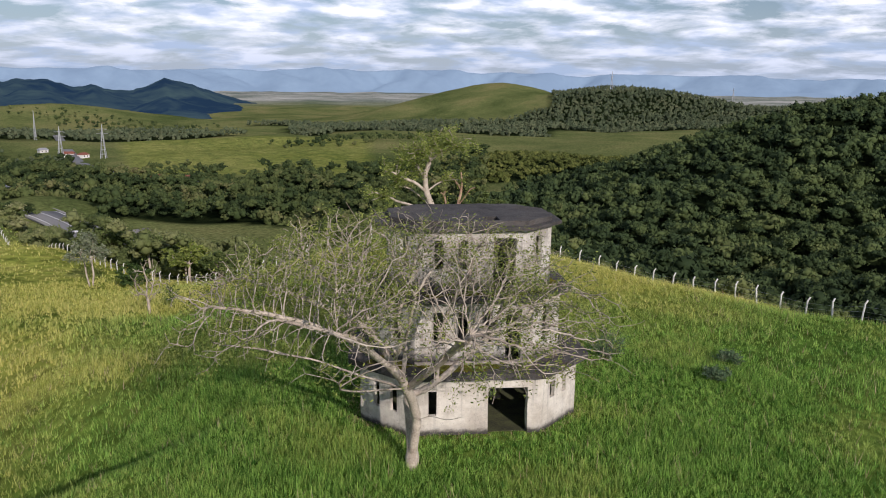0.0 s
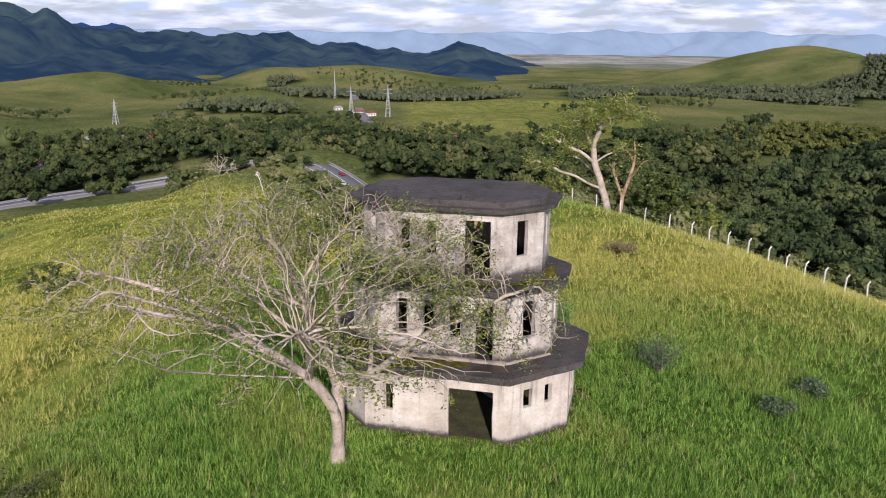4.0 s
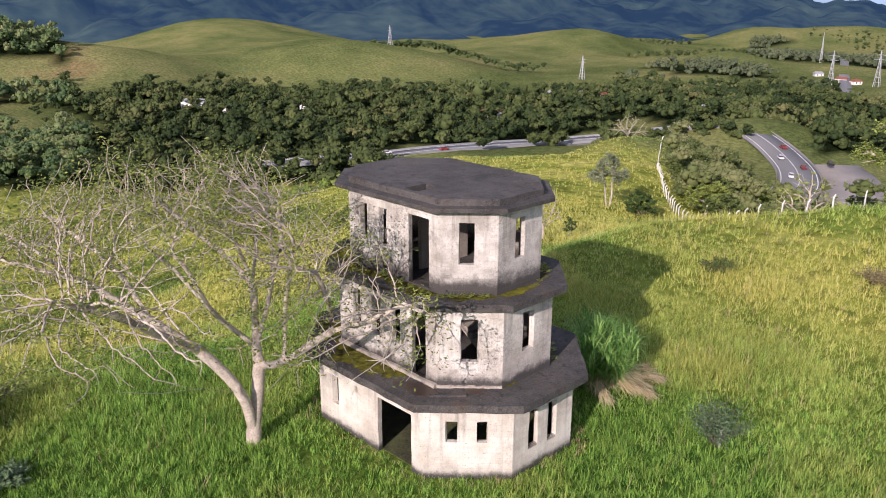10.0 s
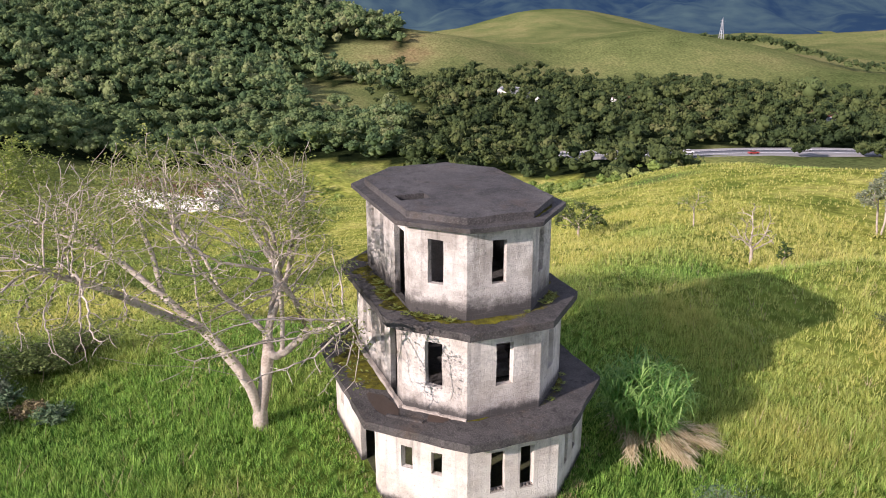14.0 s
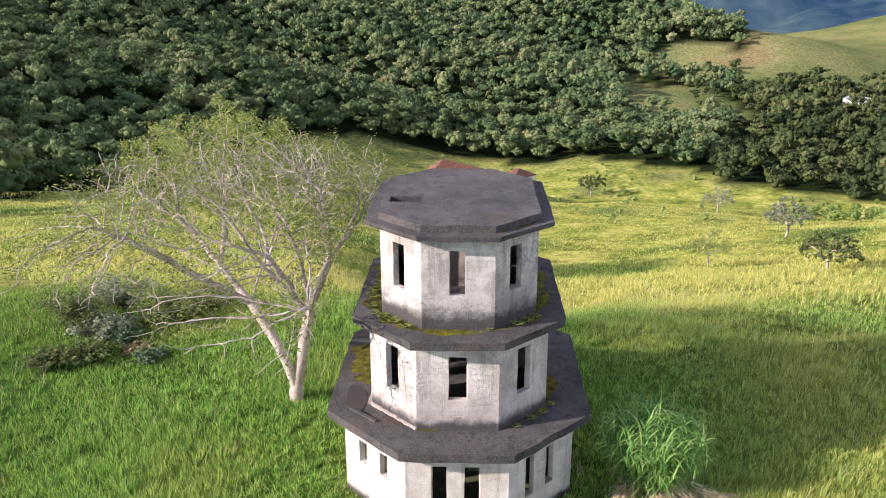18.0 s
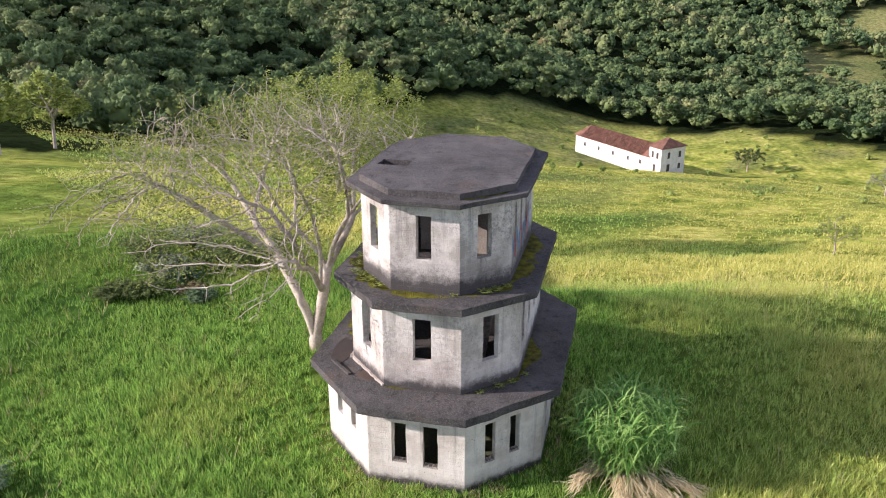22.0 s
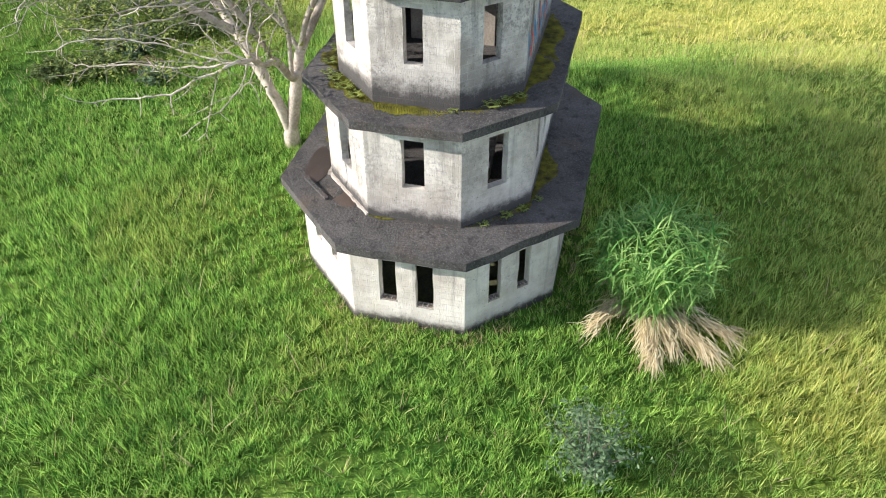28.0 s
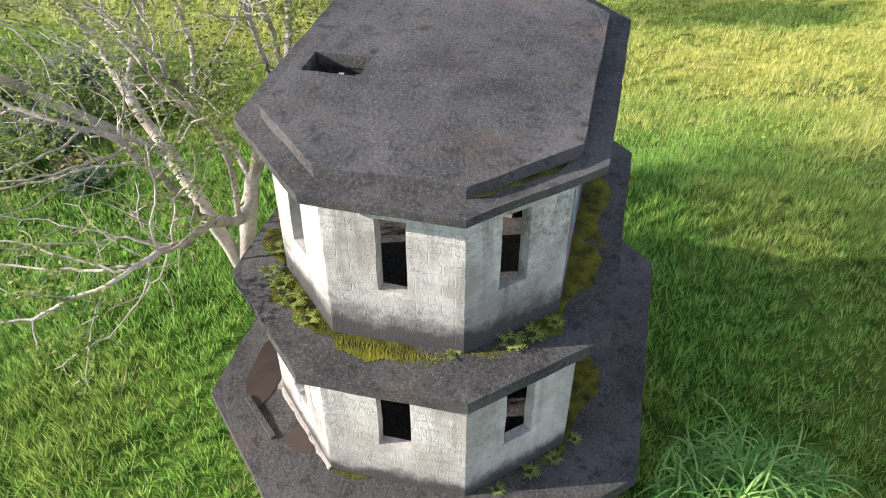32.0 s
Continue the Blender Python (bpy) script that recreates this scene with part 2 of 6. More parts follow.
CONCRETE = concrete_material()
INSIDE = material("bare_plaster", (0.20, 0.17, 0.14), (0.42, 0.37, 0.31), 1.2, 0.95, 0.4, fine=18)
MOSS = leafy("moss", (0.024, 0.022, 0.010), (0.19, 0.18, 0.014), 3.4, 0.1, 0.16, 0.95)
WATER_STAIN = material("rust_brown_silt", (0.045, 0.030, 0.022), (0.075, 0.052, 0.04), 1.5, 0.35, 0.15)
BARK = material("pale_bark", (0.25, 0.20, 0.155), (0.60, 0.52, 0.425), 1.6, 0.9, 0.8, fine=14)
BARK_DARK = material("brown_bark", (0.08, 0.06, 0.05), (0.20, 0.16, 0.12), 1.6, 0.9, 0.8, fine=14)
RED_BARK = material("reddish_bark", (0.24, 0.13, 0.08), (0.52, 0.37, 0.27), 1.6, 0.9, 0.8, fine=14)
LEAF_LIGHT = leafy("sparse_leaves", (0.17, 0.23, 0.05), (0.42, 0.47, 0.12), 0.6, 0.45, 0.5)
LEAF_SPARSE = leafy("feathery_leaves", (0.11, 0.16, 0.035), (0.36, 0.40, 0.10), 0.6, 0.4, 0.4)
LEAF_DARK = leafy("dark_leaves", (0.04, 0.075, 0.022), (0.11, 0.17, 0.045), 0.5, 0.3, 0.5)
GRASS_DRY = leafy("dry_grass", (0.40, 0.29, 0.16), (0.64, 0.50, 0.32), 0.4, 0.3, 0.5)
CANE = leafy("cane_leaves", (0.10, 0.25, 0.05), (0.34, 0.52, 0.15), 0.8, 0.4, 0.6)
ASPHALT = material("asphalt", (0.20, 0.20, 0.20), (0.28, 0.275, 0.27), 0.02, 0.9, 0.2, fine=3)
WHITE_PAINT = material("white_limewash", (0.60, 0.58, 0.54), (0.80, 0.79, 0.76), 0.8, 0.85, 0.3)
TILE = material("clay_tiles", (0.112, 0.049, 0.0315), (0.252, 0.119, 0.077), 0.6, 0.9, 0.5, fine=4)
POST = material("white_concrete_post", (0.55, 0.53, 0.50), (0.78, 0.76, 0.72), 2.0, 0.85, 0.3)
DARK_WOOD = material("dark_shutter", (0.035, 0.028, 0.022), (0.07, 0.055, 0.045), 2.0, 0.7, 0.3)
STEEL = material("galvanised_steel", (0.42, 0.43, 0.44), (0.58, 0.59, 0.60), 0.8, 0.5, 0.1, 0.6)
RUBBER = material("rubber", (0.018, 0.018, 0.018), (0.03, 0.03, 0.03), 4, 0.8, 0.1)


def grass_material():
    """Blades: fresh green where it is damp, yellow-green with sunlight coloured in on the dry brow, different from
    blade to blade.
    """
    m = leafy("tall_grass", (0.042, 0.145, 0.018), (0.43, 0.69, 0.14), 1.5, 0.5, 0.55)
    n, l = m.node_tree.nodes, m.node_tree.links
    first = [k for k in n if k.bl_idname == "ShaderNodeValToRGB"][0]
    noise_node = [k for k in n if k.bl_idname == "ShaderNodeTexNoise"][0]
    # Yellow blades: dry grass with warm sunlight added to the colour.
    dry = n.new("ShaderNodeValToRGB")
    dry.color_ramp.elements[0].position, dry.color_ramp.elements[1].position = 0.32, 0.68
    dry.color_ramp.elements[0].color, dry.color_ramp.elements[1].color = (0.41, 0.43, 0.085, 1), (0.84, 0.76, 0.26, 1)
    blend = [k for k in n if k.bl_idname == "ShaderNodeMix"][0]
    l.new(blend.outputs[0], dry.inputs[0])
    where = n.new("ShaderNodeAttribute")
    where.attribute_name = "dry"
    mix = n.new("ShaderNodeMix")
    mix.data_type = "RGBA"
    l.new(where.outputs["Fac"], mix.inputs["Factor"])
    l.new(first.outputs[0], mix.inputs["A"])
    l.new(dry.outputs[0], mix.inputs["B"])
    # Cloud shade is multiplied into the colour of the southern blades.
    cloud_shade = n.new("ShaderNodeAttribute")
    cloud_shade.attribute_name = "cloud_shade"
    deep = n.new("ShaderNodeMix")
    deep.data_type, deep.blend_type = "RGBA", "MULTIPLY"
    l.new(cloud_shade.outputs["Fac"], deep.inputs["Factor"])
    l.new(mix.outputs["Result"], deep.inputs["A"])
    deep.inputs["B"].default_value = (0.58, 0.64, 0.54, 1)
    for k in list(first.outputs[0].links):
        if k.to_node != mix:
            l.new(deep.outputs["Result"], k.to_socket)
    return m


GRASS = grass_material()


def ground_material():
    m = bpy.data.materials.new("land")
    m.use_nodes = True
    n, l = m.node_tree.nodes, m.node_tree.links
    b = n["Principled BSDF"]
    b.inputs["Roughness"].default_value, b.inputs["Specular IOR Level"].default_value = 1.0, 0.0
    pos = n.new("ShaderNodeNewGeometry").outputs["Position"]

    def noise_at(scale, detail):
        t = n.new("ShaderNodeTexNoise")
        t.inputs["Scale"].default_value, t.inputs["Detail"].default_value, t.inputs["Roughness"].default_value = scale, detail, 0.65
        l.new(pos, t.inputs["Vector"])
        return t.outputs["Fac"]

    def ramp(value, stops):
        t = n.new("ShaderNodeValToRGB")
        e = t.color_ramp.elements
        while len(e) < len(stops):
            e.new(0.5)
        for k, (p, c) in zip(e, stops):
            k.position, k.color = p, (*c, 1)
        l.new(value, t.inputs[0])
        return t.outputs[0]

    def mix(f, a, c):
        t = n.new("ShaderNodeMix")
        t.data_type = "RGBA"
        l.new(f, t.inputs["Factor"])
        l.new(a, t.inputs["A"])
        l.new(c, t.inputs["B"])
        return t.outputs["Result"]

    near = ramp(noise_at(0.075, 7), ((0.34, (0.045, 0.105, 0.019)), (0.50, (0.092, 0.175, 0.028)), (0.68, (0.19, 0.25, 0.05))))
    far = ramp(noise_at(0.009, 10), ((0.34, (0.090, 0.120, 0.038)), (0.50, (0.168, 0.190, 0.066)), (0.63, (0.245, 0.235, 0.092)), (0.78, (0.26, 0.165, 0.085))))
    # Floor under the trees; the crowns' shade is put into this near-black.
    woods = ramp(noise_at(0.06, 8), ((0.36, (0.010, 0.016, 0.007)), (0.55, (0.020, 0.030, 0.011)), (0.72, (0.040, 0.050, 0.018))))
    # Ground towards the horizon, bleached to carry the haze in its colour.
    hazy_plain = ramp(noise_at(0.004, 9), ((0.36, (0.16, 0.20, 0.16)), (0.55, (0.42, 0.42, 0.36)), (0.70, (0.62, 0.60, 0.54))))
    cover = n.new("ShaderNodeAttribute")
    cover.attribute_name = "cover"
    parts = n.new("ShaderNodeSeparateColor")
    l.new(cover.outputs["Color"], parts.inputs[0])
    color = mix(parts.outputs["Red"], near, far)
    # Dry ground, yellowed and brightened further to look sunlit.
    parched = ramp(noise_at(0.11, 8), ((0.34, (0.135, 0.189, 0.0324)), (0.52, (0.324, 0.351, 0.0675)), (0.70, (0.567, 0.513, 0.149))))
    color = mix(parts.outputs["Blue"], color, parched)
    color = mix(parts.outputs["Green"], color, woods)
    color = mix(cover.outputs["Alpha"], color, hazy_plain)
    tufts = n.new("ShaderNodeHueSaturation")
    shade = n.new("ShaderNodeMapRange")
    shade.inputs["From Min"].default_value, shade.inputs["From Max"].default_value = 0.3, 0.7
    shade.inputs["To Min"].default_value, shade.inputs["To Max"].default_value = 0.45, 1.45
    l.new(noise_at(0.55, 10), shade.inputs["Value"])
    l.new(shade.outputs[0], tufts.inputs["Value"])
    l.new(color, tufts.inputs["Color"])
    l.new(tufts.outputs[0], b.inputs["Base Color"])
    up = n.new("ShaderNodeBump")
    up.inputs["Strength"].default_value, up.inputs["Distance"].default_value = 0.8, 0.6
    l.new(noise_at(0.8, 8), up.inputs["Height"])
    l.new(up.outputs[0], b.inputs["Normal"])
    return m


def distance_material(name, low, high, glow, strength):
    """Mountains of the backdrop; the blue haze of distance is put into colour and glow."""
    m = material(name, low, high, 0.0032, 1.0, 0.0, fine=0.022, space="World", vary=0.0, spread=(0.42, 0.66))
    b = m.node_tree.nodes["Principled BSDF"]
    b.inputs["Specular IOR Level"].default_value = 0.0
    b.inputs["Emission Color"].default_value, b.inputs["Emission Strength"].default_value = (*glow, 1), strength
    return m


LAND = ground_material()


# ---- terrain ----
# plateau: azimuth (degrees left of north), radius of the flat top, radius of the foot, height of the foot
AZ = np.array([-180, -90, -60, -35, -15, 0, 18, 33, 45, 70, 90, 125, 180])
FLAT = np.array([40, 40, 26, 28, 36, 44, 32, 14, 13, 12, 10, 14, 40])
FOOT = np.array([180, 160, 120, 120, 150, 160, 165, 215, 235, 245, 260, 200, 180])
DEEP = np.array([-14, -20, -30, -36, -46, -47, -48, -48, -48, -56, -67, -46, -14])
# hills: azimuth, distance, height, spread across, spread along the view
HILLS = ((69.9, 614, 10.7, 38, 60), (65.8, 603, 8.9, 30, 55), (59.4, 693, 19.5, 42, 62), (53.1, 704, 23.0, 40, 62), (47.4, 714, 15.1, 34, 60),
         (61.4, 1500, 48.0, 115, 150), (56.0, 1100, 16.0, 60, 80), (36.7, 1151, 28.5, 62, 80), (44.1, 1151, 13.0, 60, 80), (26.8, 832, 15.5, 34, 40), (20.9, 833, 4.7, 18, 30),
         (20.6, 1467, 31.4, 70, 90), (26.0, 1448, 26.8, 60, 90), (14.8, 1467, 17.3, 80, 90), (-9.6, 1663, 72.0, 128, 160), (-3.2, 1600, 12.0, 90, 120),
         (-16.6, 1420, 46.0, 105, 110), (-23.0, 1415, 30.0, 90, 120), (-32.3, 1416, 34.0, 90, 120), (-38.0, 330, 38.0, 85, 80),
         (-14.0, 505, 10.0, 44, 44), (-9.5, 480, 3.0, 40, 44), (23.3, 353, 12.2, 26, 24), (34.7, 121, 0.8, 20, 26), (28.8, 121, 6.0, 18, 26),
         (39.0, 130, 3.5, 20, 30), (50.0, 165, 6.5, 18, 30), (30.5, 192, 17.0, 22, 26), (24.0, 190, 9.0, 22, 30), (108, 950, 195, 265, 235), (80, 700, 40, 80, 120), (140, 600, 90, 200, 200))


def rise(s):
    s = np.clip(s, 0, 1)
    return s * s * (3 - 2 * s)


def terrain(x, y):
    x, y = np.asarray(x, float), np.asarray(y, float)
    r, az = np.hypot(x, y), np.degrees(np.arctan2(-x, y))
    flat, foot, deep = (np.interp(az, AZ, v) for v in (FLAT, FOOT, DEEP))
    s = np.clip((r - flat) / (foot - flat), 0, 1)
    z = deep * s ** np.interp(az, [40, 75, 98, 112], [1.12, 0.84, 0.84, 1.12])
    z = z - 0.012 * np.clip(r - 300, 0, 1200) - 0.02 * np.clip(r - 900, 0, 900)
    for a, d, h, wx, wr in HILLS:
        cx, cy = -d * math.sin(math.radians(a)), d * math.cos(math.radians(a))
        ux, uy = cx / d, cy / d
        along, across = (x - cx) * ux + (y - cy) * uy, (x - cx) * uy - (y - cy) * ux
        z = z + h * np.exp(-0.5 * (along / wr) ** 2 - 0.5 * (across / wx) ** 2) * rise((r - 45) / 45)
    fold = rise((az - 74) / 10) * rise((r - 330) / 120)
    ux, uy = x * 0.80 + y * 0.60, -x * 0.60 + y * 0.80
    z = z + fold * (11 * np.abs(np.sin(uy / 68 + 0.8 * np.sin(ux / 90))) - 7 + 5 * np.sin(ux / 44 + 1.4 * np.sin(uy / 60)))
    k = rise((r - 40) / 200)
    z = z + k * (1.6 * np.sin(x / 37 + 1.3 * np.sin(y / 53)) + 1.4 * np.sin(y / 31 + 1.7 * np.sin(x / 47)))
    z = z + rise((r - 550) / 300) * 4 * np.abs(np.sin(x / 96 + 1.3 * np.sin(y / 143))) * np.abs(np.sin(y / 117 + 1.1 * np.sin(x / 131)))
    z = z + rise((r - 12) / 40) * 0.35 * (np.sin(x / 9 + np.sin(y / 7)) + np.sin(y / 8 + 1.2))
    return z


# ---- helpers of this scene ----
def link_mesh(name, me, mat, parent=None, label=""):
    me.materials.append(mat)
    ob = new(name, me)
    if parent:
        ob.parent = parent
    if label:
        ob["label"] = label
    return ob


def part(name, bm, mat, parent, label=""):
    me = bpy.data.meshes.new(name)
    bmesh.ops.recalc_face_normals(bm, faces=bm.faces)
    bm.to_mesh(me)
    bm.free()
    return link_mesh(name, me, mat, parent, label)


def thing(name, place, label, category, group="", kind=""):
    e = new(name)
    e.empty_display_size = 0.2
    e.location = place
    return tagged(e, label, category, group, kind)


def quick(name, verts, faces, smooth=False):
    """A mesh from arrays; all faces have the same number of corners."""
    verts, faces = np.asarray(verts, np.float32), np.asarray(faces, np.int32)
    me = bpy.data.meshes.new(name)
    k = faces.shape[1]
    me.vertices.add(len(verts))
    me.vertices.foreach_set("co", verts.ravel())
    me.loops.add(faces.size)
    me.loops.foreach_set("vertex_index", faces.ravel())
    me.polygons.add(len(faces))
    me.polygons.foreach_set("loop_start", np.arange(0, faces.size, k, dtype=np.int32))
    if smooth:
        me.polygons.foreach_set("use_smooth", np.ones(len(faces), bool))
    me.update(calc_edges=True)
    me.validate()
    return me


def box(bm, x0, x1, y0, y1, z0, z1, m=None, bevel=0.0):
    made = bmesh.ops.create_cube(bm, size=1.0)["verts"]
    place = Matrix.Translation(((x0 + x1) / 2, (y0 + y1) / 2, (z0 + z1) / 2)) @ Matrix.Diagonal((x1 - x0, y1 - y0, z1 - z0, 1))
    bmesh.ops.transform(bm, matrix=(m or Matrix()) @ place, verts=made)
    if bevel:
        edges = list({e for v in made for e in v.link_edges})
        bmesh.ops.bevel(bm, geom=edges, offset=bevel, segments=1, affect="EDGES")
    return made


def tube(points, radii, sides):
    """Rings of a tapering tube along points: vertices and quads."""
    p = np.asarray(points, float)
    d = np.gradient(p, axis=0)
    d /= np.linalg.norm(d, axis=1, keepdims=True) + 1e-9
    ref = np.where(np.abs(d[:, 2:3]) > 0.9, np.array([[1.0, 0, 0]]), np.array([[0, 0, 1.0]]))
    u = np.cross(d, ref)
    u /= np.linalg.norm(u, axis=1, keepdims=True) + 1e-9
    w = np.cross(d, u)
    a = np.arange(sides) * 2 * math.pi / sides
    ring = p[:, None] + np.asarray(radii)[:, None, None] * (np.cos(a)[None, :, None] * u[:, None] + np.sin(a)[None, :, None] * w[:, None])
    n = len(p)
    i, j = np.meshgrid(np.arange(n - 1), np.arange(sides), indexing="ij")
    q = np.stack([i * sides + j, i * sides + (j + 1) % sides, (i + 1) * sides + (j + 1) % sides, (i + 1) * sides + j], -1).reshape(-1, 4)
    return ring.reshape(-1, 3), q


def gather(pieces):
    """Joins lists of (vertices, faces)."""
    vs, fs, k = [], [], 0
    for v, f in pieces:
        vs.append(v)
        fs.append(f + k)
        k += len(v)
    return np.concatenate(vs), np.concatenate(fs)


# ---- ground ----
def sunlit_dryness(x, y):
    """0 in the green grass round the tower, 1 on the dry brow to the north and west, yellowed for sunlight too."""
    d = np.clip((y - 5.5 - 0.02 * x) / 15, 0, 1) + 0.8 * np.clip((-x - 5) / 17, 0, 1)
    waves = 0.70 + 0.22 * np.sin(x / 7 + 1.5 * np.sin(y / 9)) + 0.22 * np.sin(y / 4.1 + x / 11) + 0.30 * np.sin(x / 13 - 0.6 + 1.2 * np.sin(y / 17 + x / 29))
    return np.clip(d * waves, 0, 1)


def cloud_shade_at(x, y):
    """1 in the hilltop's tall southern grass, coloured dark for cloud shade, 0 elsewhere."""
    near = 1 - rise((np.hypot(x + 3, y + 17) - 13) / 10)
    return near * rise((-y - 7 - 0.25 * np.abs(x + 6) + 3 * np.sin(x / 5 + 1.3 * np.sin(y / 6))) / 12)


def woods_at(x, y):
    """1 where trees stand densely, 0 in the open."""
    x, y = np.asarray(x, float), np.asarray(y, float)
    r, az = np.hypot(x, y), np.degrees(np.arctan2(-x, y))
    wob = 18 * np.sin(x / 23 + 2 * np.sin(y / 41)) + 14 * np.sin(y / 17 + 1.5 * np.sin(x / 29))
    rr = r + wob * rise((r - 45) / 60)
    f = np.zeros_like(r)
    edge = np.interp(az, [-180, -90, -70, -40, -25, -12, -4, 4], [200, 140, 70, 66, 64, 66, 75, 95])
    f = np.maximum(f, (rr > edge) & (rr < np.interp(az, [-46, -30, -20, -14, -9], [480, 440, 400, 330, 300])) & (az < -9))
    f = np.maximum(f, (np.hypot(x - 122, y - 490) < 88 + wob) & (az < -6))
    f = np.maximum(f, (rr > 75) & (rr < 470) & (az >= -9) & (az < 4))
    f = np.maximum(f, (rr > 300) & (rr < 505) & (az >= 4) & (az < 20))
    f = np.maximum(f, (rr > 390) & (rr < 640) & (az >= 20) & (az < 34))
    f = np.maximum(f, (rr > 205) & (rr < 292) & (az >= 24.5) & (az < 35))
    f = np.maximum(f, (rr > np.interp(az, [34, 44, 49, 52, 58], [352, 332, 322, 268, 262])) & (rr < 530) & (az >= 34) & (az < 58))
    f = np.maximum(f, (rr > 272) & (rr < 540) & (az >= 58) & (az < 72))
    f = np.maximum(f, (rr > np.interp(az, [70, 80, 94, 110, 124, 140, 180], [310, 318, 320, 270, 150, 140, 200])) & (az >= 72))
    f = np.maximum(f, (rr > 1090) & (rr < 1700) & (az < -13.5))
    f = np.maximum(f, (rr > 1010) & (rr < 1290) & (az < 5) & (az >= -13.5))
    patch = np.sin(x / 120 + 2 * np.sin(y / 170)) + np.sin(y / 95 + 1.3 * np.sin(x / 150))
    f = np.maximum(f, (r > 900) & (r < 1320) & (az < 26) & (az > -1) & (patch > 0.35) & (np.hypot(x + 375, y - 743) > 75) & (np.hypot(x + 297, y - 778) > 60))
    f = np.maximum(f, (np.hypot((x + 340) / 60, (y - 640) / 34) < 1.0))
    dx, dy = (x + 418) * 0.966 - (y - 110) * 0.26, (x + 418) * 0.26 + (y - 110) * 0.966
    clear = (np.hypot(dx / 56, dy / 27) < 1 + wob / 90) | (np.hypot((x + 512) / 48, (y - 158) / 40) < 1 + wob / 120) | (np.hypot((x + 470) / 34, (y - 92) / 9) < 1)
    clear |= (np.hypot(x + 345, y - 258) < 15)
    return np.where(clear, 0.0, f)


def build_ground():
    radii = np.concatenate([np.linspace(1.5, 60, 48), np.geomspace(61.5, 4900, 150)])
    angles = np.radians(np.arange(0, 360, 1.0))
    x, y = -np.outer(radii, np.sin(angles)), np.outer(radii, np.cos(angles))
    z = terrain(x, y)
    v = np.concatenate([[[0, 0, 0.0]], np.stack([x, y, z], -1).reshape(-1, 3)])
    n, m = len(radii), len(angles)
    i, j = np.meshgrid(np.arange(n - 1), np.arange(m), indexing="ij")
    q = np.stack([1 + i * m + j, 1 + i * m + (j + 1) % m, 1 + (i + 1) * m + (j + 1) % m, 1 + (i + 1) * m + j], -1).reshape(-1, 4)
    cap = np.stack([np.zeros(m, int), 1 + np.arange(m), 1 + (np.arange(m) + 1) % m, 1 + (np.arange(m) + 1) % m], -1)
    bm = bmesh.new()
    me = quick("ground", v, q[:, ::-1], True)
    bm.from_mesh(me)
    bm.verts.ensure_lookup_table()
    for a, b_, c, _ in cap:
        bm.faces.new((bm.verts[a], bm.verts[c], bm.verts[b_]))
    bmesh.ops.recalc_face_normals(bm, faces=bm.faces)
    if sum(f.normal.z for f in bm.faces) < 0:
        bmesh.ops.reverse_faces(bm, faces=bm.faces)
    bm.to_mesh(me)
    bm.free()
    cover = me.color_attributes.new("cover", "FLOAT_COLOR", "POINT")
    r, az = np.hypot(v[:, 0], v[:, 1]), np.degrees(np.arctan2(-v[:, 0], v[:, 1]))
    data = np.stack([rise((r - 60) / 120), woods_at(v[:, 0], v[:, 1]), sunlit_dryness(v[:, 0], v[:, 1]) * (1 - rise((r - np.interp(az, [14, 40, 55], [90, 130, 260])) / 130)) + 0.45 * ((az > -1) & (az < 17) & (r > 520) & (r < 880)), rise((r - 2300) / 900)], -1)
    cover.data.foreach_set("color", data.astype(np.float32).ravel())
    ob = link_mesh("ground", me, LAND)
    return tagged(ob, "grassy hilltop falling to a wooded valley and pastures", "ground", kind="structure")


build_ground()


def ridge(name, dist, depth, az0, az1, crest, mat, label, seed):
    """A far mountain chain: crest(az) is its height in metres."""
    az = np.arange(az0, az1, 0.25)
    rows = np.linspace(0, 1, 44)
    rng = np.random.RandomState(seed)
    ph = rng.rand(12) * 6.28
    top = crest(az)
    wob = sum(np.sin(az * k + ph[i]) / k for i, k in enumerate((0.9, 1.7, 2.9, 4.3, 7.1, 11.0)))
    v = []
    for s in rows:
        d = dist - depth * (1 - s)
        k, g = np.radians(az) * dist / 100, depth * s / 100
        spur = 1.2 * np.abs(np.sin(k * 0.42 + 1.4 * np.sin(g * 0.5 + k * 0.13) + ph[7])) + 0.5 * np.abs(np.sin(k * 0.95 + 1.1 * np.sin(g * 0.8 + k * 0.3) + ph[8])) + 0.25 * np.sin(k * 2.3 + 2 * np.sin(g * 1.1) + ph[9])
        gul = 1 + 1.9 * s ** 0.8 * (1 - s) ** 0.8 * (spur - 1.05)
        h = -96 + (top + 96 + (9 if dist < 4500 else 2.5) * dist / 3000 * wob * np.clip((top + 96) / 70, 0, 1)) * s ** 1.05 * gul
        a = np.radians(az)
        v.append(np.stack([-d * np.sin(a), d * np.cos(a), h], -1))
    a = np.radians(az)
    v.append(np.stack([-(dist + depth * 0.6) * np.sin(a), (dist + depth * 0.6) * np.cos(a), np.full(len(az), -96.0)], -1))
    v = np.array(v)
    n, m = v.shape[:2]
    i, j = np.meshgrid(np.arange(n - 1), np.arange(m - 1), indexing="ij")
    q = np.stack([i * m + j, i * m + j + 1, (i + 1) * m + j + 1, (i + 1) * m + j], -1).reshape(-1, 4)
    return tagged(link_mesh(name, quick(name, v.reshape(-1, 3), q, True), mat), label, "backdrop", kind="structure")


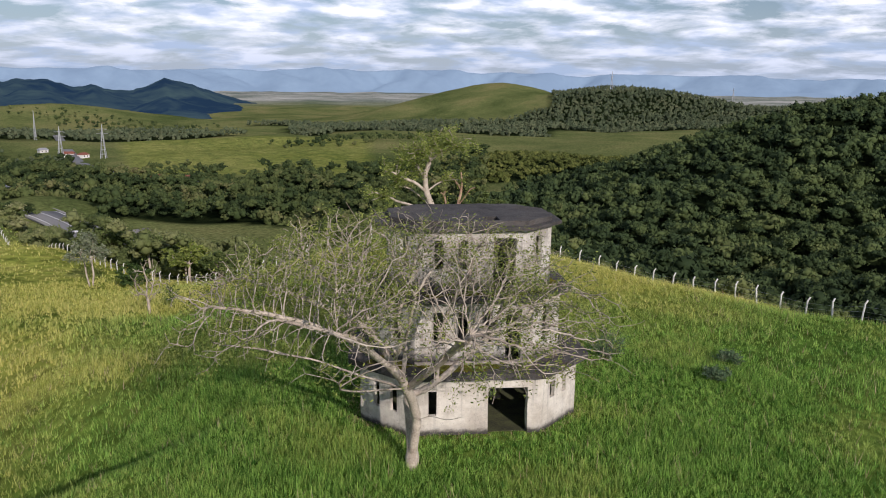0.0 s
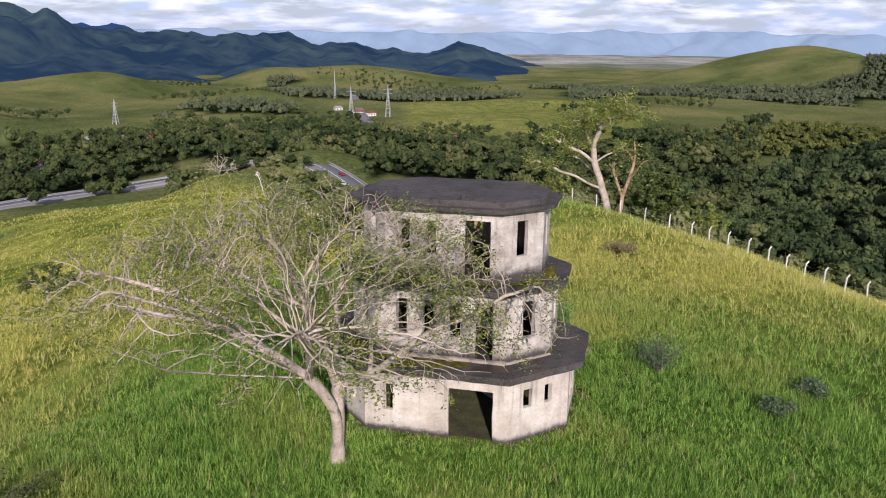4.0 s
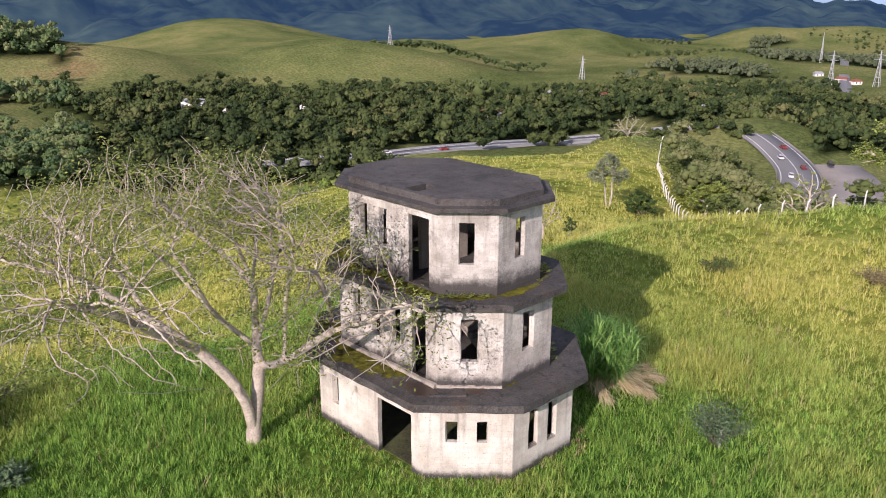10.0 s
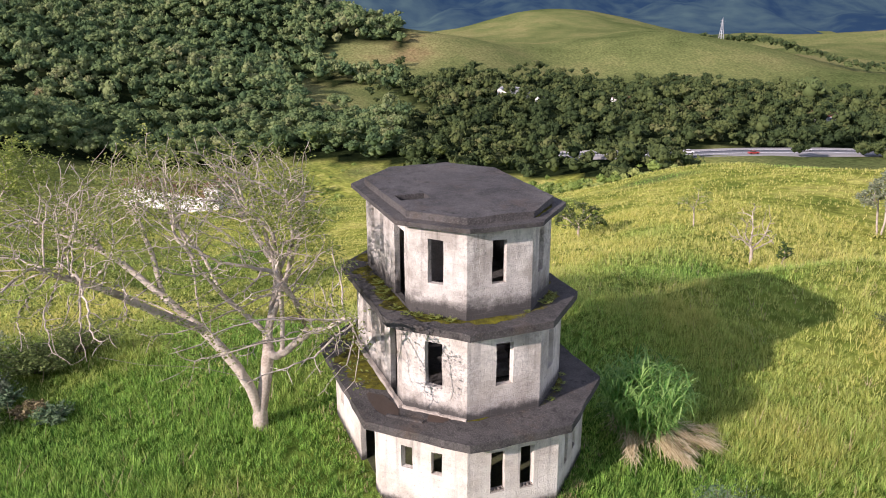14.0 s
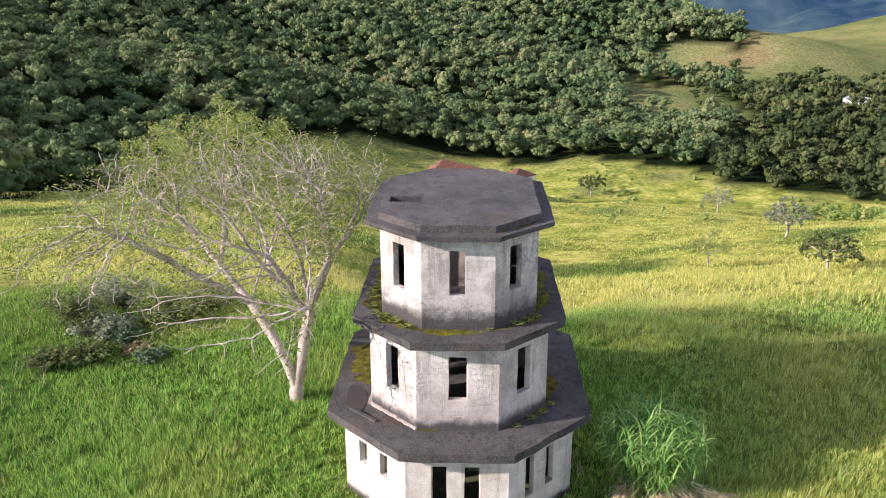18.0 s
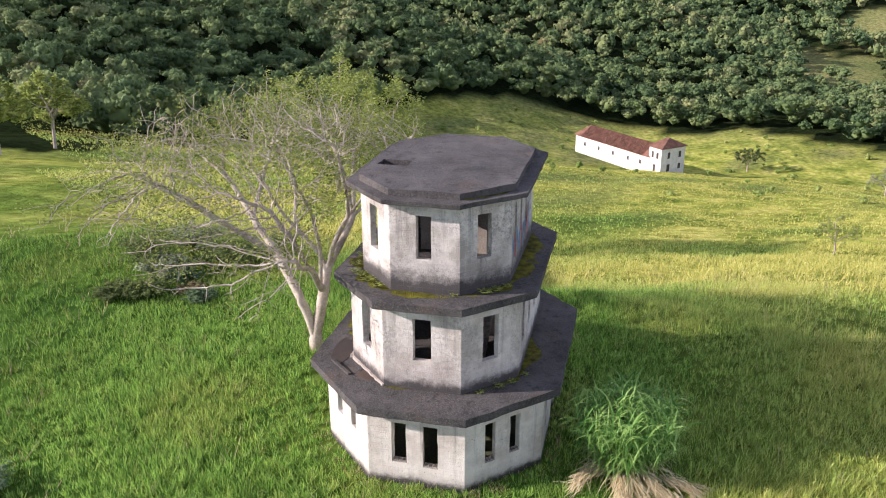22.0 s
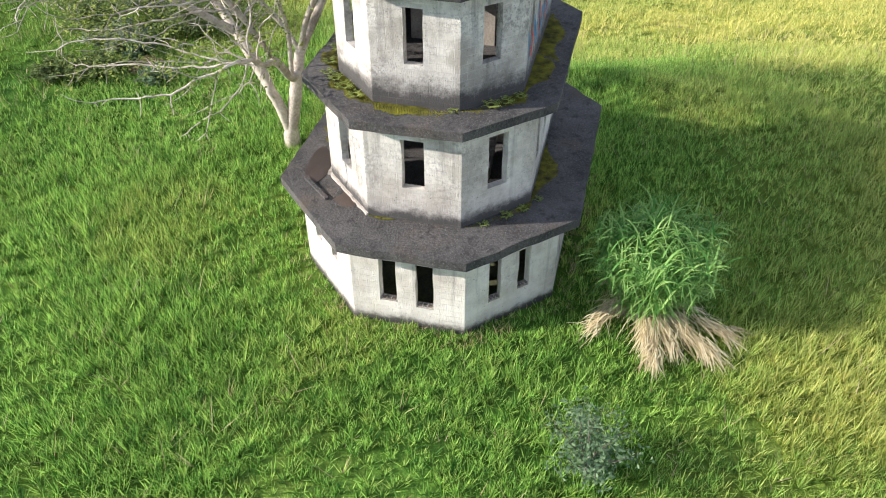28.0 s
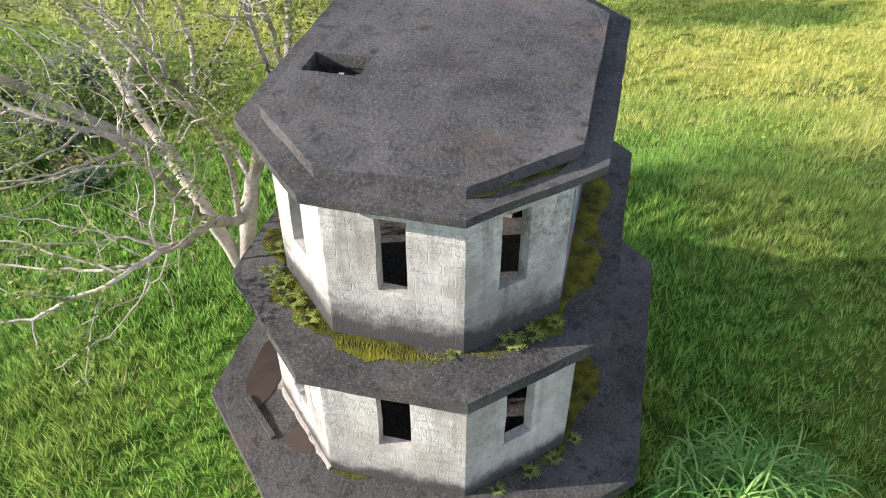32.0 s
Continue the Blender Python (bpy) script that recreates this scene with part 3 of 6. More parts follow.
# Near range is also darkened for cloud shade; all three glow for haze.
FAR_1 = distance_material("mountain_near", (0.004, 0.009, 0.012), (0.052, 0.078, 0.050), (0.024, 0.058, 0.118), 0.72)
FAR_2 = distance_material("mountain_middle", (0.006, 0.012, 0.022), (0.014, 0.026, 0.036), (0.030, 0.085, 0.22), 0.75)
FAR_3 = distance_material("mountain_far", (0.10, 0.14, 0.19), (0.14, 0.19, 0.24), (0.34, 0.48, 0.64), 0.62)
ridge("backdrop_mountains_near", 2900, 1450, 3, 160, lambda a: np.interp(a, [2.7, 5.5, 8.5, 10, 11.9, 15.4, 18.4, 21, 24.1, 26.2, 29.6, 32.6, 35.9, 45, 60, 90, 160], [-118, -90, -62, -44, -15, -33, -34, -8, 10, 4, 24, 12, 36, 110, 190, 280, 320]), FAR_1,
      "dark blue-green forested mountains, cloud shade and haze in the colour", 3)
ridge("backdrop_mountains_middle", 3900, 700, 20, 160, lambda a: np.interp(a, [24, 29, 34, 40, 47, 60, 160], [-78, -40, 20, 90, 170, 260, 340]), FAR_2, "mountain range behind the valley, blue haze in its colour", 5)
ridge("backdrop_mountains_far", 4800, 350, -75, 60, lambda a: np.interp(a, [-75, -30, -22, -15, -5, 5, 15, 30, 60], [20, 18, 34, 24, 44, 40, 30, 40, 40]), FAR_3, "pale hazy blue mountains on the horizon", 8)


# ---- the tower ----
def octagon(hx, hy, c, ox=0.0, oy=0.0):
    """Corners, going round to the left from the front's near-left end: front, front right, right end, back right, back and so on."""
    return [Vector((ox + x, oy + y)) for x, y in ((-hx + c, -hy), (hx - c, -hy), (hx, -hy + c), (hx, hy - c), (hx - c, hy), (-hx + c, hy), (-hx, hy - c), (-hx, -hy + c))]


def shrink(poly, d):
    """The polygon set in by d."""
    out, n = [], len(poly)
    for i in range(n):
        a, b, c = poly[i - 1], poly[i], poly[(i + 1) % n]
        n1, n2 = Vector((-(b - a).y, (b - a).x)).normalized(), Vector((-(c - b).y, (c - b).x)).normalized()
        out.append(b + (n1 + n2) * (d / (1 + n1.dot(n2))))
    return out


def wall_panel(name, a, b, ai, bi, z0, z1, holes, mat, parent, seed):
    """One straight stretch of wall between outer corners a, b and inner corners ai, bi, pierced by holes (from, to, bottom, top)."""
    rng = random.Random(seed)
    length = (b - a).length
    us = sorted({0.0, length, *(h[0] for h in holes), *(h[1] for h in holes)})
    zs = sorted({z0, z1, *(h[2] for h in holes), *(h[3] for h in holes)})

    def fine(cuts, step):
        out = [cuts[0]]
        for p, q in zip(cuts, cuts[1:]):
            k = max(1, round((q - p) / step))
            out += [p + (q - p) * i / k for i in range(1, k + 1)]
        return out

    us, zs = fine(us, 0.4), fine(zs, 0.4)
    solid = lambda u, z: 0 < u < length and z0 < z < z1 and not any(h[0] < u < h[1] and h[2] < z < h[3] for h in holes)
    bm = bmesh.new()
    uvs = bm.loops.layers.uv.new("UVMap")
    out = (b - a).normalized()
    out = Vector((out.y, -out.x))
    cache = {}

    def vert(u, z, side):
        key = (round(u, 4), round(z, 4), side)
        if key not in cache:
            f = u / length
            p = a.lerp(b, f) if side == 0 else ai.lerp(bi, f)
            push = rng.uniform(-0.008, 0.008) if side == 0 and 0.01 < f < 0.99 else 0
            p = p + out * push
            near_hole = any(abs(u - e) < 1e-4 for h in holes for e in h[:2]) and any(h[2] - 0.01 <= z <= h[3] + 0.01 for h in holes)
            slip = rng.uniform(-0.012, 0.012) if near_hole else 0
            p = p + (b - a).normalized() * slip
            cache[key] = bm.verts.new((p.x, p.y, z + (rng.uniform(-0.01, 0.01) if near_hole and z0 < z < z1 else 0)))
        return cache[key]

    def face(keys, flat):
        f = bm.faces.new([vert(*k) for k in keys])
        for loop, k in zip(f.loops, keys):
            loop[uvs].uv = (k[0] + (0.2 * k[2] if flat else 0), k[1])

    for u0, u1 in zip(us, us[1:]):
        for w0, w1 in zip(zs, zs[1:]):
            um, wm = (u0 + u1) / 2, (w0 + w1) / 2
            if not solid(um, wm):
                continue
            face(((u0, w0, 0), (u1, w0, 0), (u1, w1, 0), (u0, w1, 0)), False)
            face(((u0, w0, 1), (u0, w1, 1), (u1, w1, 1), (u1, w0, 1)), False)
            for (p, q), (mu, mw) in ((((u0, w0), (u0, w1)), (u0 - 0.01, wm)), (((u1, w1), (u1, w0)), (u1 + 0.01, wm)),
                                     (((u1, w0), (u0, w0)), (um, w0 - 0.01)), (((u0, w1), (u1, w1)), (um, w1 + 0.01))):
                if not solid(mu, mw):
                    face(((p[0], p[1], 0), (p[0], p[1], 1), (q[0], q[1], 1), (q[0], q[1], 0)), True)
    return part(name, bm, mat, parent)


def slab_mesh(outer, hole, z0, z1, rough, seed, lip=0.0):
    """A concrete plate with an uneven edge; hole (or None) is cut through it."""
    rng = random.Random(seed)
    bm = bmesh.new()
    pts = []
    n = len(outer)
    for i in range(n):
        a, b = outer[i], outer[(i + 1) % n]
        k = max(2, round((b - a).length / 0.45))
        for s in range(k):
            p = a.lerp(b, s / k)
            if s:
                p = p + Vector((rng.uniform(-rough, rough), rng.uniform(-rough, rough)))
            pts.append(p)
    zj = [rng.uniform(-rough, rough) * 0.8 for _ in pts]
    top = [bm.verts.new((p.x, p.y, z1 + j)) for p, j in zip(pts, zj)]
    low = [bm.verts.new((p.x, p.y, z0 + j)) for p, j in zip(pts, zj)]
    m = len(pts)
    for i in range(m):
        bm.faces.new((low[i], low[(i + 1) % m], top[(i + 1) % m], top[i]))
    if hole:
        k = len(hole)
        ht = [bm.verts.new((p[0], p[1], z1)) for p in hole]
        hl = [bm.verts.new((p[0], p[1], z0)) for p in hole]
        for i in range(k):
            bm.faces.new((ht[i], ht[(i + 1) % k], hl[(i + 1) % k], hl[i]))
        for ring, hring in ((top, ht), (low, hl)):
            edges = [bm.edges.get((ring[i], ring[(i + 1) % m])) for i in range(m)] + [bm.edges.get((hring[i], hring[(i + 1) % k])) for i in range(k)]
            bmesh.ops.triangle_fill(bm, use_beauty=True, edges=edges)
    else:
        bm.faces.new(top)
        bm.faces.new(low[::-1])
    return bm


tower = thing("tower", (0, 0, 0), "abandoned three-storey white concrete-block tower with dark stepped slabs", "tower")
W1, W2, W3 = octagon(4.95, 3.62, 2.08), octagon(4.13, 2.76, 1.53), octagon(3.67, 2.38, 1.31)
S1, S2 = octagon(5.47, 4.14, 2.47), octagon(4.63, 3.26, 1.91)
ROOF, CAP = octagon(4.17, 2.84, 1.68, -0.06), octagon(3.65, 2.45, 1.38, 0.03)
Z = dict(s1b=2.68, s1t=2.95, s2b=5.80, s2t=6.04, rb=8.88, rt=9.02, cap=9.24)


def along(face_len, *pairs):
    return [(face_len * a, face_len * b, c, d) for a, b, c, d in pairs]


FA1, FB1, FF1 = 2.94, 3.10, 5.84
FA2, FB2, FF2 = 2.18, 2.46, 5.26
FA3, FB3, FF3 = 1.87, 2.14, 4.74
# faces: front, front right, right end, back right, back, back left, left end, front left
HOLES_1 = [[(0.78, 1.16, 0.92, 2.02), (3.42, 5.16, -0.5, 2.12)], along(FA1, (0.25, 0.38, 1.36, 2.13), (0.60, 0.72, 1.36, 2.13)),
           along(FB1, (0.25, 0.40, 0.80, 2.20), (0.57, 0.72, 0.72, 2.20)), along(FA1, (0.25, 0.38, 0.80, 2.20), (0.57, 0.70, 0.85, 2.20)),
           along(FF1, (0.12, 0.19, 0.85, 2.2), (0.45, 0.60, -0.5, 2.1), (0.80, 0.87, 0.85, 2.2)), along(FA1, (0.28, 0.40, 1.36, 2.13), (0.62, 0.75, 1.36, 2.13)),
           along(FB1, (0.28, 0.43, 0.80, 2.20), (0.60, 0.75, 0.80, 2.20)), along(FA1, (0.28, 0.40, 0.9, 2.05), (0.62, 0.75, 0.9, 2.05))]
HOLES_2 = [[(0.79, 1.23, 3.88, 5.30), (1.87, 2.31, 3.88, 5.30), (2.95, 3.40, 3.88, 5.30), (4.00, 4.68, 3.02, 5.34)], along(FA2, (0.36, 0.62, 3.89, 5.36)), along(FB2, (0.39, 0.62, 3.96, 5.35)),
           along(FA2, (0.36, 0.62, 3.88, 5.38)), along(FF2, (0.10, 0.19, 3.9, 5.35), (0.36, 0.45, 3.9, 5.35), (0.60, 0.69, 3.9, 5.35), (0.82, 0.91, 3.9, 5.35)),
           along(FA2, (0.36, 0.62, 3.9, 5.35)), along(FB2, (0.39, 0.62, 3.9, 5.35)), along(FA2, (0.36, 0.62, 3.9, 5.35))]
HOLES_3 = [[(0.60, 1.02, 7.08, 8.40), (1.66, 2.06, 7.08, 8.40), (3.20, 4.20, 6.12, 8.48)], along(FA3, (0.32, 0.59, 7.07, 8.46)), along(FB3, (0.38, 0.60, 7.10, 8.47)),
           along(FA3, (0.33, 0.60, 7.10, 8.48)), along(FF3, (0.12, 0.20, 7.1, 8.45), (0.36, 0.45, 7.1, 8.45), (0.60, 0.69, 7.1, 8.45), (0.82, 0.90, 7.1, 8.45)),
           along(FA3, (0.36, 0.62, 7.1, 8.45)), along(FB3, (0.39, 0.62, 7.1, 8.45)), along(FA3, (0.36, 0.62, 7.1, 8.45))]
for storey, (poly, holes, z0, z1, paint) in enumerate(((W1, HOLES_1, -0.5, Z["s1b"], PAINT_1), (W2, HOLES_2, Z["s1t"] - 0.02, Z["s2b"], PAINT_2), (W3, HOLES_3, Z["s2t"] - 0.02, Z["rb"], PAINT_3))):
    inner = shrink(poly, 0.19)
    for i in range(8):
        wall_panel("wall", poly[i], poly[(i + 1) % 8], inner[i], inner[(i + 1) % 8], z0, z1, holes[i], paint, tower, storey * 10 + i)


def kerb(poly, i, z, out, high):
    """A low cement upstand along the foot of one wall."""
    bm = bmesh.new()
    a, b = poly[i], poly[(i + 1) % 8]
    rng, k = random.Random(i), 14
    n = (b - a).normalized()
    n = Vector((n.y, -n.x))
    rows = []
    for s in range(k + 1):
        p, w, h = a.lerp(b, s / k), out + rng.uniform(-0.02, 0.02), high + rng.uniform(-0.02, 0.02)
        rows.append([bm.verts.new(c) for c in ((p.x, p.y, z - 0.01), (p.x + n.x * w, p.y + n.y * w, z - 0.01), (p.x + n.x * w * 0.8, p.y + n.y * w * 0.8, z + h), (p.x, p.y, z + h + 0.02))])
    for p, q in zip(rows, rows[1:]):
        for c in range(4):
            bm.faces.new((p[c], p[(c + 1) % 4], q[(c + 1) % 4], q[c]))
    bm.faces.new(rows[0])
    bm.faces.new(rows[-1][::-1])
    part("kerb", bm, INSIDE, tower, "low worn cement kerb at the wall foot")


kerb(W2, 0, Z["s1t"], 0.13, 0.10)
kerb(W2, 1, Z["s1t"], 0.07, 0.06)


def hollow_sill(poly, i, u0, u1, z):
    """An open hollow block laid flat as a window sill: its webs and walls stand up."""
    a, b = poly[i], poly[(i + 1) % 8]
    d = (b - a).normalized()
    m = Matrix.Translation((a.x, a.y, z)) @ Matrix.Rotation(math.atan2(d.y, d.x), 4, "Z")
    bm = bmesh.new()
    for k in range(4):
        x = u0 + 0.02 + (u1 - u0 - 0.06) * k / 3
        box(bm, x, x + 0.025, 0.03, 0.16, 0.0, 0.09, m)
    for y in (0.012, 0.15):
        box(bm, u0 + 0.01, u1 - 0.01, y, y + 0.02, 0.0, 0.085 if y > 0.1 else 0.05, m)
    part("window_sill", bm, INSIDE, tower, "broken hollow block as sill")


for face in (2, 3):
    for f0, f1, low, _ in HOLES_1[face]:
        hollow_sill(W1, face, f0, f1, low)


def rect(x0, x1, y0, y1):
    return [(x0, y0), (x1, y0), (x1, y1), (x0, y1)]


part("floor_slab", slab_mesh(S1, rect(-2.6, -0.6, 0.2, 1.6), Z["s1b"], Z["s1t"], 0.02, 1), CONCRETE, tower, "dark weathered projecting concrete slab with puddles")
part("floor_slab", slab_mesh(S2, rect(-2.6, -0.6, 0.2, 1.6), Z["s2b"], Z["s2t"], 0.02, 2), CONCRETE, tower, "dark weathered projecting concrete slab with moss")
part("roof_slab", slab_mesh(ROOF, rect(0.42, 1.15, -2.25, -1.2), Z["rb"], Z["rt"], 0.015, 3), CONCRETE, tower)
part("roof_cap", slab_mesh(CAP, rect(0.45, 1.12, -2.22, -1.23), Z["rt"] - 0.01, Z["cap"], 0.02, 4), CONCRETE, tower, "grey weathered roof slab with a broken hatch")
SOIL = material("damp_soil", (0.03, 0.028, 0.016), (0.09, 0.10, 0.035), 1.5, 0.95, 0.6, fine=12)
part("ground_floor", slab_mesh(shrink(W1, 0.2), None, -0.3, 0.02, 0.01, 6), SOIL, tower)


def stair(z0, z1, x0, x1, y0, y1, label=""):
    """A concrete flight that climbs along x inside a storey: a sloping slab that carries the steps."""
    bm = bmesh.new()
    n = 15
    run, height = (x1 - x0) / n, (z1 - z0) / n
    side = [(x0, z0), (x1 - run, z1 - height), (x1, z1 - height), (x1, z1 - height - 0.16), (x0 + run, z0)]
    rows = [[bm.verts.new((x, y, z - 0.004)) for x, z in side] for y in (y0 + 0.02, y1 - 0.02)]
    bm.faces.new(rows[0])
    bm.faces.new(rows[1][::-1])
    for k in range(5):
        bm.faces.new((rows[0][k], rows[1][k], rows[1][(k + 1) % 5], rows[0][(k + 1) % 5]))
    flight = part("stair", bm, INSIDE, tower, label)
    for i in range(n):
        bm = bmesh.new()
        a, b, top = x0 + run * i, x0 + run * (i + 1), z0 + height * (i + 1)
        box(bm, min(a, b) - 0.012, max(a, b) + 0.012, y0, y1, top - height - 0.02, top, None, 0.008)
        part("step", bm, INSIDE, flight)


stair(0.02, Z["s1b"], 1.8, -2.2, 0.3, 1.5, "bare concrete stair inside")
stair(Z["s1t"], Z["s2b"], 1.8, -2.2, 0.3, 1.5)
stair(Z["s2t"], Z["rb"] + 0.1, -2.3, 1.0, -2.12, -1.28, "bare concrete stair climbing to the roof hatch")
inner = bmesh.new()
box(inner, -0.1, 0.06, -1.1, 1.2, Z["s2t"], Z["rb"])
part("inner_wall", inner, INSIDE, tower, "bare plaster partition")
inner = bmesh.new()
box(inner, -0.3, -0.14, 0.3, 2.5, Z["s1t"], Z["s2b"])
part("inner_wall", inner, INSIDE, tower)


def patch(poly_in, poly_out, f0, f1, s0, s1, z, seed, bits=90):
    """Irregular low mat between an inner and an outer outline; f: stretch round the outline (0 to 8), s: across it."""
    rng = random.Random(seed)
    bm = bmesh.new()
    rows, cols = 14, max(12, int((f1 - f0) * 110))
    grid = []
    for c in range(cols + 1):
        f = f0 + (f1 - f0) * c / cols
        i, t = int(f) % 8, f - int(f)
        a = poly_in[i].lerp(poly_in[(i + 1) % 8], t)
        b = poly_out[i].lerp(poly_out[(i + 1) % 8], t)
        edge = s0 + (s1 - s0) * max(0.06, 0.52 + 0.40 * noise.noise(Vector((f * 3.1, seed, 0))) + 0.35 * noise.noise(Vector((f * 5.0, seed, 4))) + rng.uniform(-0.05, 0.05)) * min(1, 4 * min(f - f0, f1 - f) + 0.15)
        edge = min(edge, 0.96 + rng.uniform(-0.03, 0.0))
        col = []
        for r in range(rows + 1):
            p = a.lerp(b, s0 + (edge - s0) * r / rows)
            h = 0.002 + 0.018 * math.sin(math.pi * min(1, (r + 0.4) / rows)) * rng.uniform(0.0, 1) ** 1.5 * (r < rows)
            col.append(bm.verts.new((p.x, p.y, z + h)))
        grid.append(col)
    for c in range(cols):
        for r in range(rows):
            bm.faces.new((grid[c][r], grid[c][r + 1], grid[c + 1][r + 1], grid[c + 1][r]))
    return bm


for f0, f1, s1_, seed in ((0.02, 0.99, 1.35, 1), (1.01, 2.0, 0.95, 2), (2.0, 3.0, 0.85, 3), (3.0, 4.0, 0.95, 4), (4.0, 5.0, 1.15, 5), (7.0, 8.0, 1.4, 6)):
    part("moss", patch(W3, S2, f0, f1, 0.0, s1_, Z["s2t"], seed), MOSS, tower, "yellow-green moss")
for f0, f1, s1_, seed in ((0.0, 0.75, 1.6, 11), (7.1, 7.98, 1.5, 12), (3.05, 3.98, 0.55, 13), (4.0, 4.6, 0.45, 14), (2.0, 2.3, 0.25, 15)):
    part("moss", patch(W2, S1, f0, f1, 0.0, s1_, Z["s1t"], seed), MOSS, tower, "yellow-green moss")
part("moss", patch(CAP, ROOF, 3.05, 3.92, 0.0, 0.55, Z["rt"], 21), MOSS, tower, "yellow-green moss")


def puddle(points, z, seed):
    """A shallow stain of silt with a wandering outline."""
    bm = bmesh.new()
    rng = random.Random(seed)
    (cx, cy), (rx, ry), turn = points
    ring = []
    for i in range(28):
        a = i / 28 * 2 * math.pi
        k = 1 + 0.25 * noise.noise(Vector((math.cos(a) * 1.3, math.sin(a) * 1.3, seed))) + rng.uniform(-0.03, 0.03)
        x, y = rx * k * math.cos(a), ry * k * math.sin(a)
        ring.append(bm.verts.new((cx + x * math.cos(turn) - y * math.sin(turn), cy + x * math.sin(turn) + y * math.cos(turn), z + 0.006)))
    bm.faces.new(ring)
    return bm


part("puddle", puddle(((2.25, -3.3), (0.95, 0.33), 0.15), Z["s1t"], 1), WATER_STAIN, tower, "brown silt puddle")
part("puddle", puddle(((3.62, -2.1), (0.45, 0.24), 0.85), Z["s1t"], 2), WATER_STAIN, tower, "brown silt puddle")
rib = bmesh.new()
box(rib, -0.6, 0.6, -0.05, 0.05, 0, 0.07, Matrix.Translation((3.35, -2.95, Z["s1t"])) @ Matrix.Rotation(radians(48), 4, "Z"))
part("upstand", rib, CONCRETE, tower)


def graffiti():
    """Blue and red paint strokes low on the back wall of the top storey."""
    blue, red = material("blue_spray_paint", (0.04, 0.22, 0.45), (0.07, 0.32, 0.60), 6, 0.6, 0), material("red_spray_paint", (0.5, 0.05, 0.04), (0.6, 0.09, 0.07), 6, 0.6, 0)
    rng = random.Random(4)
    for k in range(9):
        bm = bmesh.new()
        x = 2.1 - k * 0.42
        for _ in range(3):
            a = rng.uniform(-0.5, 0.5)
            box(bm, -0.035, 0.035, 0, 0.004, -0.28, 0.28, Matrix.Translation((x + rng.uniform(-0.12, 0.12), 2.402, 7.1 + rng.uniform(-0.3, 0.3))) @ Matrix.Rotation(a, 4, "Y"))
        part("graffiti", bm, red if k % 3 == 1 else blue, tower, "blue and red spray paint strokes")


graffiti()


def fern(x, y, z, size, seed):
    """A small green weed on a ledge."""
    rng = np.random.RandomState(seed)
    top = thing("ledge_weed", (x, y, z), "small green weed growing on the tower ledge", "weed", "weeds on the ledges")
    pieces = []
    for _ in range(14):
        a = rng.uniform(0, 6.28)
        d = np.array((math.cos(a), math.sin(a), 0))
        for s in np.linspace(0.25, 1, 5):
            p = d * size * s * 0.8 + np.array((0, 0, size * (0.7 * s - 0.45 * s * s)))
            for sign in (-1, 1):
                side = np.array((-d[1], d[0], 0.1)) * sign
                ln = size * 0.28 * (1.2 - s)
                pieces.append((np.array((p, p + side * ln + d * 0.3 * ln, p + d * ln * 0.8)), np.array(((0, 1, 2),))))
    v, f = gather(pieces)
    link_mesh("fronds", quick("fronds", v, f), LEAF_LIGHT, top)


for k, (x, y, s_) in enumerate(((3.75, 0.95, 0.22), (3.3, 1.75, 0.34), (3.05, 2.05, 0.30), (2.7, 2.35, 0.24), (3.55, -1.55, 0.30), (3.2, -1.95, 0.34), (2.85, -2.3, 0.3), (2.6, -2.6, 0.26), (0.6, -2.75, 0.5), (-0.3, -2.7, 0.4), (1.2, -2.8, 0.35), (2.0, -2.75, 0.3))):
    fern(x, y, Z["s2t"] + 0.02, s_, k)
for k, (x, y, s_) in enumerate(((3.9, 1.75, 0.22), (3.4, 2.25, 0.26), (3.0, 2.65, 0.24), (2.5, 2.95, 0.2))):
    fern(x, y, Z["s1t"] + 0.02, s_, 50 + k)


